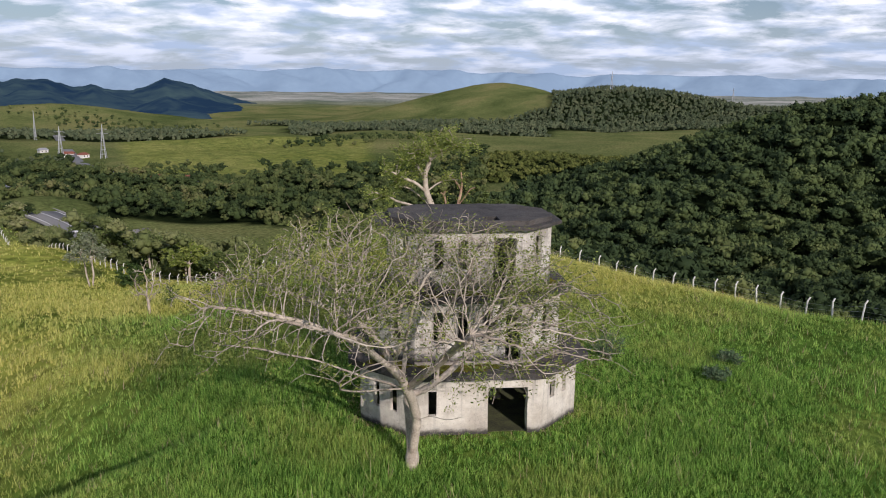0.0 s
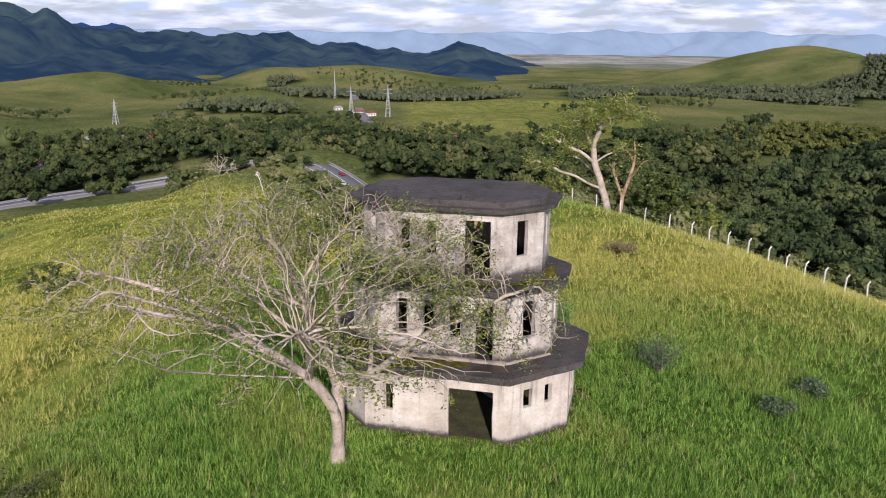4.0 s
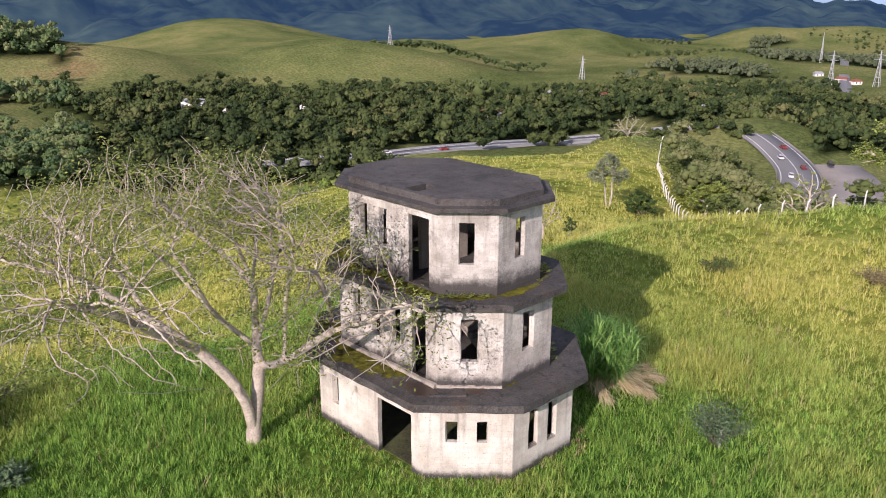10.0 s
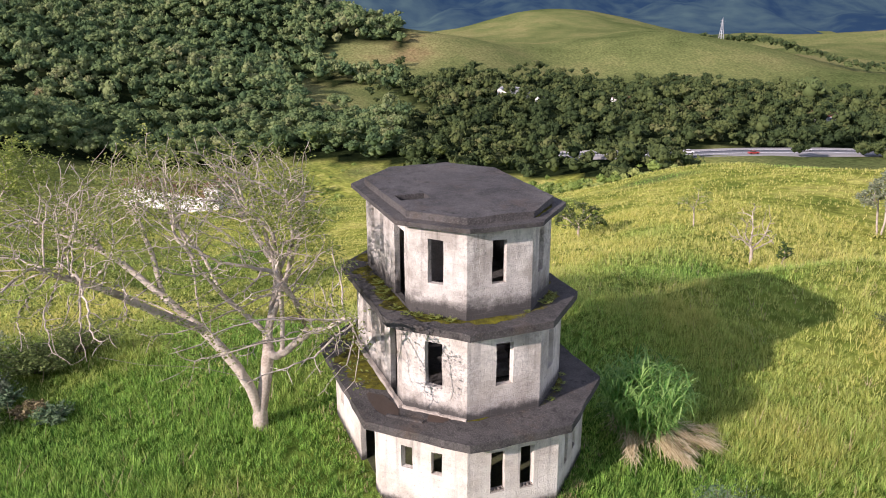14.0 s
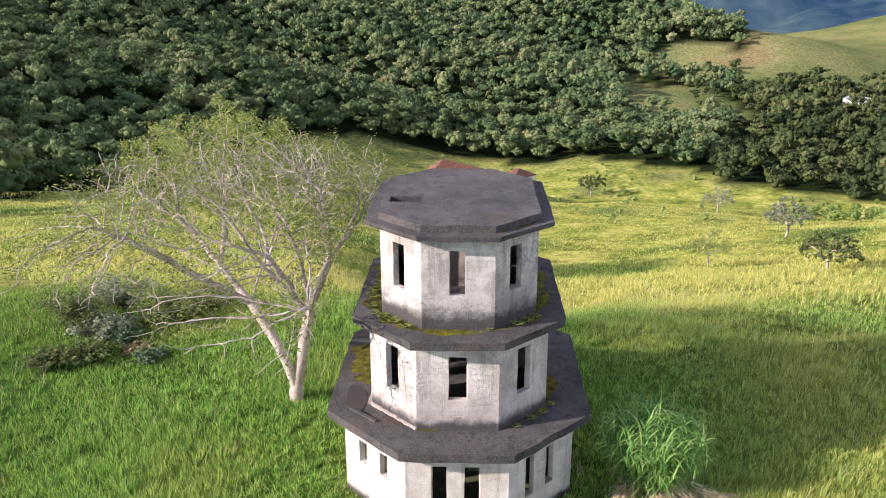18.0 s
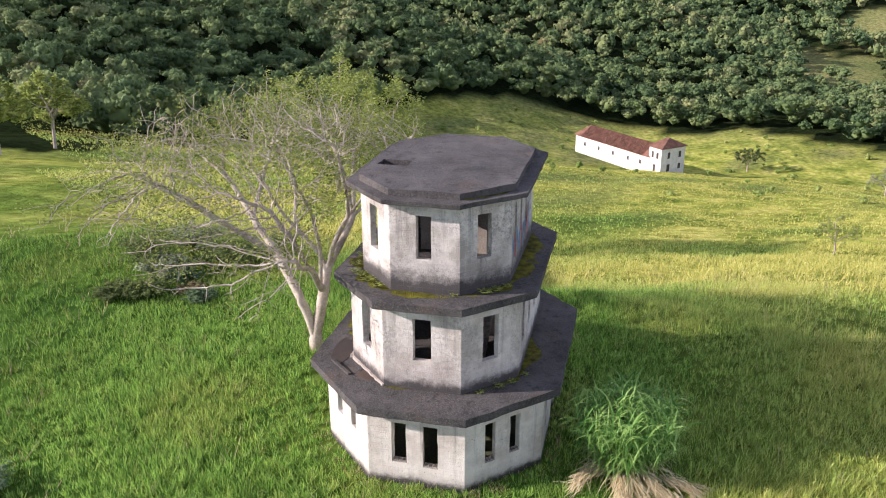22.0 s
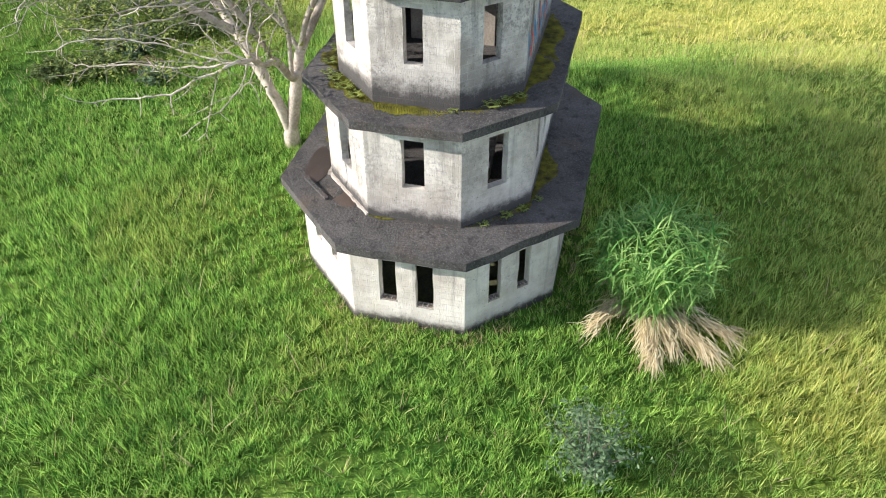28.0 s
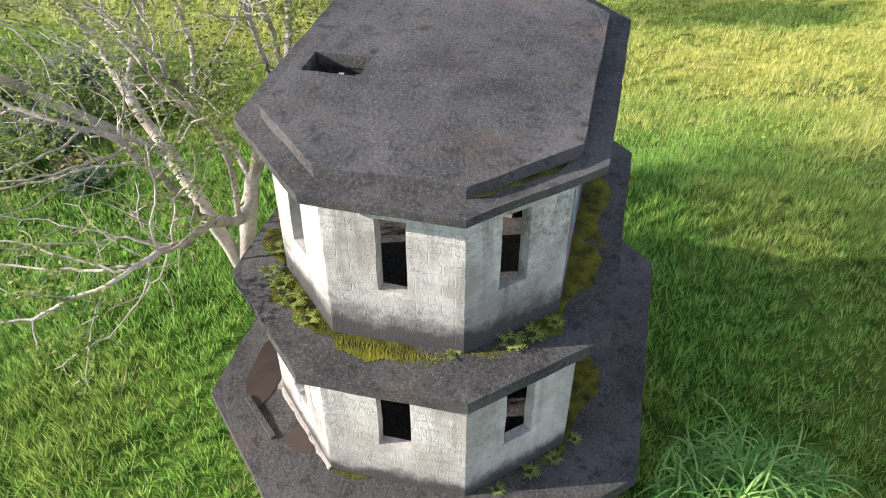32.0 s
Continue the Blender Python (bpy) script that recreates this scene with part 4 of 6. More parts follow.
# ---- trees that stand alone ----
def grow(start, goals, step, reach, kill, rounds, rng):
    """Branches that creep towards goals. start: list of (point, parent). Returns points and parents."""
    p, par = np.array([q for q, _ in start], float), [k for _, k in start]
    goals = np.array(goals)

    def nearest(g, pts):
        d = ((g[:, None] - pts[None]) ** 2).sum(2)
        i = d.argmin(1)
        return i, np.sqrt(d[np.arange(len(g)), i])

    near, dist = nearest(goals, p)
    for _ in range(rounds):
        use = dist < reach
        if not use.any():
            break
        who, inv = np.unique(near[use], return_inverse=True)
        way = (goals[use] - p[near[use]]) / (dist[use][:, None] + 1e-9)
        pull = np.zeros((len(who), 3))
        np.add.at(pull, inv, way)
        pull /= np.bincount(inv)[:, None]
        pull += rng.normal(0, 0.07, pull.shape) + (0, 0, 0.12)
        pull /= np.linalg.norm(pull, axis=1, keepdims=True) + 1e-9
        tips = p[who] + pull * step
        _, gap = nearest(tips, p)
        ok = gap > step * 0.45
        if not ok.any():
            break
        tips, who = tips[ok], who[ok]
        i, d = nearest(goals, tips)
        closer = d < dist
        near = np.where(closer, i + len(p), near)
        dist = np.minimum(dist, d)
        p = np.concatenate([p, tips])
        par += list(who)
        left = dist > kill
        goals, near, dist = goals[left], near[left], dist[left]
        if len(goals) == 0:
            break
    par = np.array(par)
    for _ in range(3):
        kids, many = np.zeros_like(p), np.zeros(len(p))
        has = par >= 0
        np.add.at(kids, par[has], p[has])
        np.add.at(many, par[has], 1)
        inner = has & (many > 0)
        p[inner] = 0.5 * p[inner] + 0.25 * p[par[inner]] + 0.25 * kids[inner] / many[inner][:, None]
    return p, par


def wood(pts, par, tip, power, least_trunk):
    """Radii by the pipe rule and tubes along the limbs; returns thick pieces, thin pieces, radii."""
    n = len(pts)
    flow = np.zeros(n)
    kids = [[] for _ in range(n)]
    for i in range(n):
        if par[i] >= 0:
            kids[par[i]].append(i)
    order = np.argsort([0 if k < 0 else 1 for k in par], kind="stable")
    depth = np.zeros(n, int)
    for i in range(n):
        if par[i] >= 0:
            depth[i] = depth[par[i]] + 1
    for i in np.argsort(-depth):
        flow[i] = max(flow[i], tip ** power)
        if par[i] >= 0:
            flow[par[i]] += flow[i]
    rad = flow ** (1 / power)
    thick, thin = [], []
    todo = [i for i in range(n) if par[i] < 0]
    first = {i: None for i in todo}
    while todo:
        i = todo.pop()
        chain = [i]
        while kids[chain[-1]]:
            ks = sorted(kids[chain[-1]], key=lambda k: -rad[k])
            for k in ks[1:]:
                todo.append(k)
                first[k] = chain[-1]
            chain.append(ks[0])
        if first[i] is not None:
            line, r = [pts[first[i]]] + [pts[k] for k in chain], [rad[i]] + [rad[k] for k in chain]
        else:
            line, r = [pts[k] for k in chain], [rad[k] for k in chain]
        if len(line) < 2:
            continue
        r = np.array(r)
        r[-1] *= 0.5
        if first[i] is None:
            r[0] *= 1.25
        sides = 9 if r.max() > 0.12 else (6 if r.max() > 0.05 else 4)
        (thick if r.max() > least_trunk and len(thick) < 40 else thin).append(tube(line, r, sides))
    return thick, thin, rad, kids


def leaves_at(points, per, spread, size, rng, droop=0.05):
    """Small pointed leaflets scattered round points."""
    n = len(points) * per
    c = np.repeat(points, per, axis=0) + rng.normal(0, spread, (n, 3))
    a = rng.normal(0, 1, (n, 3))
    a[:, 2] = a[:, 2] * 0.4 - droop
    a /= np.linalg.norm(a, axis=1, keepdims=True)
    b = np.cross(a, rng.normal(0, 1, (n, 3)) * 0.6 + np.array([0, 0, 1.0]))
    b /= np.linalg.norm(b, axis=1, keepdims=True) + 1e-9
    s = size * rng.uniform(0.6, 1.3, (n, 1))
    v = np.stack([c - a * s, c + b * s * 0.42, c + a * s, c - b * s * 0.42], 1).reshape(-1, 3)
    return v, np.arange(4 * n).reshape(-1, 4)


def tree(name, base, goals, start, label, bark, leaf, seed, step=0.32, tip=0.011, power=2.25, per=10, spread=0.16, size=0.085, leaf_share=1.0, reach=3.0, kill=0.5, least=0.05, group="", leaf_low=-99.0, clumped=0.0):
    rng = np.random.RandomState(seed)
    pts, par = grow(start, goals, step, reach, kill, 90, rng)
    thick, thin, rad, kids = wood(pts, par, tip, power, least)
    top = thing(name, base, label, "tree", group)
    off = np.array(base)

    def add(pname, pieces, mat, lab=""):
        if pieces:
            v, f = gather(pieces)
            link_mesh(pname, quick(pname, v - off, f, True), mat, top, lab)

    for k, piece in enumerate(thick):
        add("trunk" if k == 0 else "limb", [piece], bark)
    if thin:
        v, f = gather(thin)
        tagged(link_mesh("twig_mass", quick("twig_mass", v - off, f, True), bark, top), kind="stuff")
    ends = np.array([i for i in range(len(pts)) if rad[i] < tip * 1.9])
    ends = ends[(rng.rand(len(ends)) < leaf_share) & (pts[ends][:, 2] > leaf_low + rng.normal(0, 0.6, len(ends)))]
    if clumped:
        q = pts[ends]
        spray = np.sin(q[:, 0] * 1.3 + 1.9 * np.sin(q[:, 1] * 0.9)) + np.sin(q[:, 1] * 1.1 + 1.6 * np.sin(q[:, 2] * 1.4 + q[:, 0] * 0.7)) + rng.normal(0, 0.35, len(q))
        ends = ends[spray > clumped]
    if len(ends) and per:
        v, f = leaves_at(pts[ends], per, spread, size, rng)
        tagged(link_mesh("foliage", quick("foliage", v - off, f), leaf, top), kind="stuff")
    return top


def polyline(points, parent, start, step=0.32):
    """Adds a hand-placed limb to a start list; returns the index of its end."""
    here = parent
    for a, b in zip(points, points[1:]):
        a, b = np.array(a, float), np.array(b, float)
        k = max(1, round(np.linalg.norm(b - a) / step))
        for s in range(1, k + 1):
            start.append((a + (b - a) * s / k, here))
            here = len(start) - 1
    return here


def big_tree():
    rng = np.random.RandomState(5)
    base = (-2.95, -6.5, 0.0)
    start = [(np.array((-2.95, -6.5, -0.2)), -1)]
    foot = polyline([(-2.95, -6.5, -0.2), (-2.93, -6.5, 0.5)], 0, start)
    # the stem that leans south, and its long low limb
    fork = polyline([(-2.93, -6.5, 0.5), (-2.86, -6.65, 1.3), (-2.78, -6.9, 2.2)], foot, start)
    elbow = polyline([(-2.78, -6.9, 2.2), (-3.0, -7.6, 3.3), (-3.25, -8.1, 4.0)], fork, start)
    far = polyline([(-3.25, -8.1, 4.0), (-3.6, -8.9, 4.8), (-3.85, -9.4, 5.25)], elbow, start)
    tip = polyline([(-3.85, -9.4, 5.25), (-4.5, -10.2, 6.05), (-4.95, -11.2, 6.8)], far, start)
    polyline([(-4.95, -11.2, 6.8), (-5.3, -12.3, 7.4), (-5.9, -13.4, 7.9)], tip, start)
    polyline([(-4.95, -11.2, 6.8), (-6.3, -11.7, 7.5), (-7.6, -12.3, 8.0)], tip, start)
    polyline([(-3.85, -9.4, 5.25), (-5.1, -9.5, 6.2), (-6.6, -9.8, 7.0), (-8.2, -10.2, 7.6), (-9.6, -10.4, 7.9)], far, start)
    polyline([(-3.25, -8.1, 4.0), (-2.6, -9.5, 5.1), (-2.0, -11.0, 6.3), (-1.6, -12.6, 7.3)], elbow, start)
    polyline([(-3.25, -8.1, 4.0), (-5.1, -9.6, 4.5), (-5.6, -11.4, 5.3), (-5.6, -13.2, 6.1)], elbow, start)
    polyline([(-3.25, -8.1, 4.0), (-4.8, -8.2, 4.5), (-6.6, -8.1, 5.2), (-8.4, -8.2, 5.6), (-10.2, -8.4, 5.9)], elbow, start)
    polyline([(-2.78, -6.9, 2.2), (-2.4, -8.6, 3.1), (-2.0, -10.2, 3.6), (-1.7, -11.6, 4.3)], fork, start)
    # the upright stem beside it
    knee = polyline([(-2.93, -6.5, 0.5), (-2.95, -6.25, 1.6), (-3.05, -6.05, 2.7), (-3.3, -5.95, 3.5)], foot, start)
    mid = polyline([(-3.3, -5.95, 3.5), (-3.85, -5.6, 4.35), (-4.5, -5.2, 5.4)], knee, start)
    polyline([(-4.5, -5.2, 5.4), (-5.8, -4.2, 6.6), (-7.0, -3.6, 7.7), (-8.2, -3.4, 8.6)], mid, start)
    polyline([(-4.5, -5.2, 5.4), (-4.9, -5.6, 6.9), (-5.3, -6.3, 8.3)], mid, start)
    polyline([(-4.5, -5.2, 5.4), (-6.0, -5.7, 6.3), (-7.6, -6.2, 7.2), (-9.2, -6.4, 7.8)], mid, start)
    up = polyline([(-3.3, -5.95, 3.5), (-3.1, -5.5, 4.9), (-3.5, -5.0, 5.8)], knee, start)
    polyline([(-3.5, -5.0, 5.8), (-4.7, -4.2, 7.0), (-5.4, -3.9, 8.2)], up, start)
    polyline([(-3.5, -5.0, 5.8), (-2.9, -4.9, 7.2), (-2.7, -5.1, 8.6)], up, start)
    inner_limb = polyline([(-3.3, -5.95, 3.5), (-3.8, -6.7, 4.3), (-3.5, -7.4, 5.1)], knee, start)
    polyline([(-3.5, -7.4, 5.1), (-3.15, -8.1, 6.4), (-3.0, -8.8, 7.6)], inner_limb, start)
    polyline([(-3.5, -7.4, 5.1), (-4.9, -7.8, 6.2), (-5.8, -8.8, 7.4)], inner_limb, start)
    # the limb that reaches along the tower
    reach_1 = polyline([(-3.05, -6.05, 2.7), (-1.85, -5.7, 3.25), (-0.75, -5.4, 4.2), (0.15, -5.1, 4.85)], knee - 2, start)
    polyline([(0.15, -5.1, 4.85), (1.7, -4.8, 5.6), (2.9, -4.5, 6.35), (4.0, -4.4, 6.8)], reach_1, start)
    polyline([(-1.85, -5.7, 3.25), (-1.9, -5.6, 4.9), (-1.4, -5.7, 6.4), (-0.6, -5.9, 7.9)], reach_1 - 9, start)
    polyline([(0.15, -5.1, 4.85), (0.7, -5.6, 6.2), (1.0, -6.2, 7.4)], reach_1, start)
    goals = []
    while len(goals) < 8200:
        a, q = rng.uniform(0, 2 * math.pi), math.sqrt(rng.uniform(0.02, 1))
        x, y = -3.5 + 7.4 * q * math.cos(a), -8.4 + 6.2 * q * math.sin(a)
        z = 10.3 - 3.1 * q ** 2.2 - rng.uniform(0, 1) ** 1.4 * (1.0 + 2.6 * (1 - q))
        z -= 0.28 * max(0.0, x)
        for _ in range(46):
            p = (x, y, z) + rng.normal(0, 1, 3) * (0.80, 0.80, 0.30)
            if not (p[1] > -3.2 or (p[0] > -5.0 and p[1] > -4.0)):
                goals.append(tuple(p))
    for _ in range(200):
        goals.append((rng.uniform(0, 5.2), rng.uniform(-6.6, -4.3), rng.uniform(4.9, 7.4)))
    return tree("tree", base, goals, start, "tall spreading half-bare tree with pale forked trunk beside the tower", BARK, LEAF_SPARSE, 7,
                step=0.20, tip=0.0096, power=2.26, per=13, spread=0.16, size=0.060, leaf_share=0.95, reach=4.5, kill=0.25, leaf_low=5.4, clumped=0.12)


big_tree()


def small_tree(x, y, height, spread, label, bark, leaf, seed, stems=1, goals_n=170, lean=(0, 0), low=0.35, per=9, share=0.7, size=0.12, tip=0.014, flat=1.0, name="tree", group="trees on the slope"):
    rng = np.random.RandomState(seed)
    z0 = float(terrain(x, y))
    start = []
    for k in range(stems):
        a = rng.uniform(0, 6.28)
        b = np.array((x + 0.35 * k * math.cos(a), y + 0.35 * k * math.sin(a), z0 - 0.2))
        start.append((b, -1))
        t = np.array((x + lean[0] * low + rng.normal(0, spread * 0.08) + k * spread * 0.2 * math.cos(a), y + lean[1] * low + k * spread * 0.2 * math.sin(a), z0 + height * low))
        m = (b + t) / 2 + rng.normal(0, 0.12, 3) * (1, 1, 0)
        polyline([b, m, t], len(start) - 1, start, height / 26)
    goals = []
    while len(goals) < goals_n:
        a, q = rng.uniform(0, 2 * math.pi), math.sqrt(rng.uniform(0, 1))
        top = height * (1 - 0.45 * flat * q * q)
        goals.append((x + lean[0] + spread * q * math.cos(a) * rng.uniform(0.7, 1.1), y + lean[1] + spread * q * math.sin(a), z0 + rng.uniform(height * low * 1.05, top)))
    return tree(name, (x, y, z0), goals, start, label, bark, leaf, seed, step=height / 26, tip=tip, power=2.2, per=per, spread=height * 0.022, size=size,
                leaf_share=share, reach=height * 0.8, kill=height * 0.055, least=0.05, group=group)


GREY_LEAF = leafy("grey_leaves", (0.16, 0.19, 0.10), (0.36, 0.40, 0.26), 0.6, 0.35, 0.5)
OLIVE_LEAF = leafy("olive_leaves", (0.075, 0.11, 0.03), (0.20, 0.25, 0.08), 0.5, 0.35, 0.5)
# the old double tree on the brow
def old_tree(x, y, stem, limbs, clumps, label, bark, seed, tip, per):
    """A twisted trunk with heavy limbs, given as (across, depth, height) from its foot; leaves in separate clumps."""
    rng = np.random.RandomState(seed)
    z0 = float(terrain(x, y))
    at = lambda p: (x + p[0], y + p[1], z0 + p[2])
    start = [(np.array(at((0, 0, -0.3))), -1)]
    marks = [0]
    for a, b in zip([(0, 0, -0.3)] + stem, stem):
        marks.append(polyline([at(a), at(b)], marks[-1], start, 0.35))
    for origin, points in limbs:
        polyline([at(stem[origin])] + [at(p) for p in points], marks[origin + 1], start, 0.35)
    goals = []
    for cx, cy, cz, size, count in clumps:
        for _ in range(count):
            p = np.array((cx, cy, cz)) + rng.normal(0, 0.5, 3) * (size, size, size * 0.55)
            goals.append(at(p))
    return tree("tree", (x, y, z0), goals, start, label, bark, LEAF_LIGHT, seed, step=0.35, tip=tip, power=2.1, per=per, spread=0.26, size=0.15,
                leaf_share=0.85, reach=4.0, kill=0.45, least=0.05, group="trees on the slope")


old_tree(4.2, 52.0, [(-0.3, 0.1, 1.2), (-0.75, 0.1, 2.7), (-1.1, -0.1, 3.8), (-1.75, 0.2, 5.3), (-1.9, 0.1, 7.0), (-1.3, 0.3, 8.9), (-0.8, 0.2, 10.6)],
         [(1, [(-2.0, -0.6, 3.2), (-3.5, -0.9, 4.1), (-5.0, -1.3, 4.5), (-6.6, -1.2, 5.2)]), (2, [(-2.2, 1.0, 4.6), (-3.3, 1.8, 5.4), (-4.5, 2.2, 5.6)]),
          (3, [(-3.0, -0.6, 6.5), (-4.3, -1.2, 6.9), (-5.6, -1.5, 7.7)]), (3, [(-0.5, 0.8, 6.2), (0.5, 1.4, 6.4), (1.2, 1.5, 7.1)]),
          (4, [(-2.9, 0.9, 8.4), (-3.5, 1.2, 9.7)]), (5, [(0.2, -0.3, 9.8), (1.5, -0.6, 10.7)]), (5, [(-2.2, -0.9, 9.8), (-2.5, -1.4, 10.5)])],
         [(-0.8, 0.2, 10.8, 2.2, 90), (1.3, -0.5, 10.5, 1.9, 62), (-2.7, -0.9, 9.8, 2.1, 66), (-3.5, 1.0, 9.0, 1.9, 46), (-5.3, -1.4, 7.6, 1.7, 44), (-7.0, -1.2, 5.3, 1.6, 50), (-4.6, 2.0, 5.9, 1.7, 26),
          (-2.3, 0.3, 7.4, 1.6, 24), (0.9, 1.4, 7.0, 1.3, 22)],
         "old half-dead pale tree with twisted limbs on the hill brow", BARK, 21, 0.036, 30)
old_tree(5.2, 52.5, [(0.15, 0.0, 1.0), (0.25, 0.1, 2.2), (0.7, 0.1, 3.9), (1.25, 0.2, 5.8), (1.2, 0.2, 7.0), (1.1, 0.1, 7.9)],
         [(1, [(-0.3, -0.4, 3.6), (-0.7, -0.8, 4.9), (-1.0, -1.0, 5.6)]), (2, [(1.6, -0.3, 5.2), (2.1, -0.5, 6.2)]), (3, [(0.7, 0.7, 6.6), (0.3, 1.0, 7.0)])],
         [(-1.0, -1.0, 5.7, 0.8, 9), (0.4, 1.0, 7.0, 0.8, 9), (2.1, -0.5, 6.2, 0.5, 4)], "dying reddish-barked tree leaning beside an old tree", RED_BARK, 22, 0.080, 14)
small_tree(9.3, 52.6, 6.4, 3.2, "dense dark green round bush behind the fence", BARK_DARK, OLIVE_LEAF, 23, stems=3, goals_n=260, low=0.12, per=26, share=1.0, size=0.26, flat=0.7)
small_tree(14.0, 50.0, 4.5, 2.0, "pale silvery-leaved shrub behind the fence", BARK, LEAF_LIGHT, 24, stems=2, goals_n=120, low=0.15, per=14, share=0.9, size=0.16)
small_tree(-1.5, 57.0, 5.0, 2.2, "pale silvery-leaved shrub behind the fence", BARK, LEAF_LIGHT, 25, stems=2, goals_n=120, low=0.15, per=14, share=0.9, size=0.16)
small_tree(-23.0, 33.8, 5.6, 1.9, "small leafless white-barked tree in the grass", BARK, LEAF_LIGHT, 31, goals_n=150, low=0.25, per=3, share=0.2, tip=0.02)
small_tree(-21.4, 35.6, 2.2, 0.7, "young sapling with few leaves in the grass", BARK, LEAF_DARK, 32, goals_n=30, low=0.3, per=10, share=0.8, size=0.12)
small_tree(-37.5, 64.0, 7.2, 2.6, "grey-leaved open tree with white trunks on the slope", BARK, GREY_LEAF, 33, stems=2, goals_n=200, low=0.42, per=16, share=0.85, size=0.19, tip=0.022)
small_tree(-32.0, 63.0, 3.6, 2.0, "low rounded dark scrub on the slope", BARK_DARK, LEAF_DARK, 34, stems=3, goals_n=120, low=0.15, per=16, share=0.9, size=0.18)
small_tree(-103.0, 166.0, 8.5, 5.5, "leafless spreading pale tree on the spur", BARK, LEAF_LIGHT, 48, stems=2, goals_n=170, low=0.25, per=3, share=0.3, size=0.2, tip=0.035)
for k, (tx, ty, th, tw) in enumerate(((-26.5, 69.0, 5.6, 2.8), (-22.0, 64.0, 4.4, 2.4), (-35.0, 83.0, 6.6, 3.2), (-31.0, 87.0, 6.8, 3.4), (-28.0, 74.0, 5.8, 2.8), (-43.0, 93.0, 6.5, 3.4), (-30.0, 79.0, 5.6, 2.6))):
    small_tree(tx, ty, th, tw, "slender olive-leaved tree with a flat open crown below the fence", BARK_DARK if k % 2 else BARK, (LEAF_LIGHT, OLIVE_LEAF, OLIVE_LEAF)[k % 3], 50 + k, stems=1 + k % 2, goals_n=190, low=0.45, per=16, share=0.9, size=0.22, tip=0.022, flat=0.5)
small_tree(-190.0, 66.0, 7.5, 5.0, "small spreading pale tree in the pasture", BARK, GREY_LEAF, 61, goals_n=160, low=0.35, per=12, share=0.8, size=0.17, tip=0.022)
small_tree(-93.0, 47.0, 6.5, 3.6, "small spreading pale tree in the pasture", BARK, GREY_LEAF, 62, goals_n=150, low=0.35, per=12, share=0.8, size=0.2, tip=0.028)
small_tree(-49.3, 34.3, 4.4, 3.0, "low spreading open tree in the pasture", BARK, OLIVE_LEAF, 63, goals_n=130, low=0.3, per=12, share=0.8, size=0.16, tip=0.02)
small_tree(-252.0, 41.0, 8.5, 5.0, "flat-crowned small tree in the pasture", BARK, OLIVE_LEAF, 64, goals_n=150, low=0.4, per=14, share=0.9, size=0.28, tip=0.035, flat=0.4)
small_tree(-40.5, 42.2, 4.6, 2.0, "thin open tree on the slope", BARK, LEAF_LIGHT, 35, goals_n=110, low=0.35, per=8, share=0.6, size=0.13)
small_tree(-60.0, 26.0, 5.2, 2.6, "thin open tree in the grass", BARK, LEAF_LIGHT, 37, goals_n=100, low=0.35, per=9, share=0.7, size=0.13)
small_tree(-55.0, -25.3, 14.2, 9.5, "large spreading pale-trunked tree with a light green umbrella crown", BARK, LEAF_LIGHT, 71, stems=2, goals_n=620, low=0.28, per=34, share=0.8, size=0.17, tip=0.022, flat=0.55)
small_tree(-86.0, -86.0, 13.0, 6.0, "pale spreading tree at the wood's edge", BARK, LEAF_LIGHT, 42, goals_n=220, low=0.4, per=20, share=0.9, size=0.36, tip=0.035)
small_tree(-72.0, -84.0, 12.0, 5.5, "pale spreading tree at the wood's edge", BARK, LEAF_LIGHT, 43, goals_n=220, low=0.4, per=20, share=0.9, size=0.36, tip=0.035)
small_tree(-12.0, 62.0, 7.0, 3.4, "bare white-barked tree below the brow", BARK, LEAF_LIGHT, 47, goals_n=160, low=0.3, per=6, share=0.4, size=0.2, tip=0.03)


def bush(name, x, y, height, spread, leaf, label, seed, twigs=26, per=9, size=0.07):
    """Thin shoots from one root with leaflets along them."""
    rng = np.random.RandomState(seed)
    z0 = float(terrain(x, y))
    top = thing(name, (x, y, z0), label, "shrub", "shrubs in the grass")
    pieces, spots = [], []
    for _ in range(twigs):
        a, q = rng.uniform(0, 6.28), spread * math.sqrt(rng.uniform(0.02, 1))
        end = np.array((q * math.cos(a), q * math.sin(a), height * rng.uniform(0.55, 1.0) * (1 - 0.35 * (q / spread) ** 2)))
        mid = end * (0.45, 0.45, 0.6) + rng.normal(0, 0.06, 3)
        line = np.array([(0, 0, -0.05), mid * 0.5, mid, (mid + end) / 2 + rng.normal(0, 0.05, 3), end])
        pieces.append(tube(line, np.linspace(0.022, 0.005, 5), 4))
        for s in np.linspace(0.35, 1.0, 7):
            spots.append(mid + (end - mid) * (2 * s - 1) if s > 0.5 else mid * (s * 2))
    v, f = gather(pieces)
    tagged(link_mesh("twig_mass", quick("twig_mass", v, f, True), BARK_DARK, top), kind="stuff")
    v, f = leaves_at(np.array(spots), per, height * 0.07, size, rng)
    tagged(link_mesh("foliage", quick("foliage", v, f), leaf, top), kind="stuff")
    return top


BLUE_LEAF = leafy("grey_green_leaves", (0.08, 0.14, 0.07), (0.20, 0.28, 0.14), 0.8, 0.3, 0.5)
bush("shrub", 8.55, 5.25, 2.1, 1.1, BLUE_LEAF, "feathery grey-green sapling tied beside a short stake", 1, 30, 9, 0.062)
stake = bmesh.new()
box(stake, -0.035, 0.035, -0.035, 0.035, -0.1, 0.8, None, 0.01)
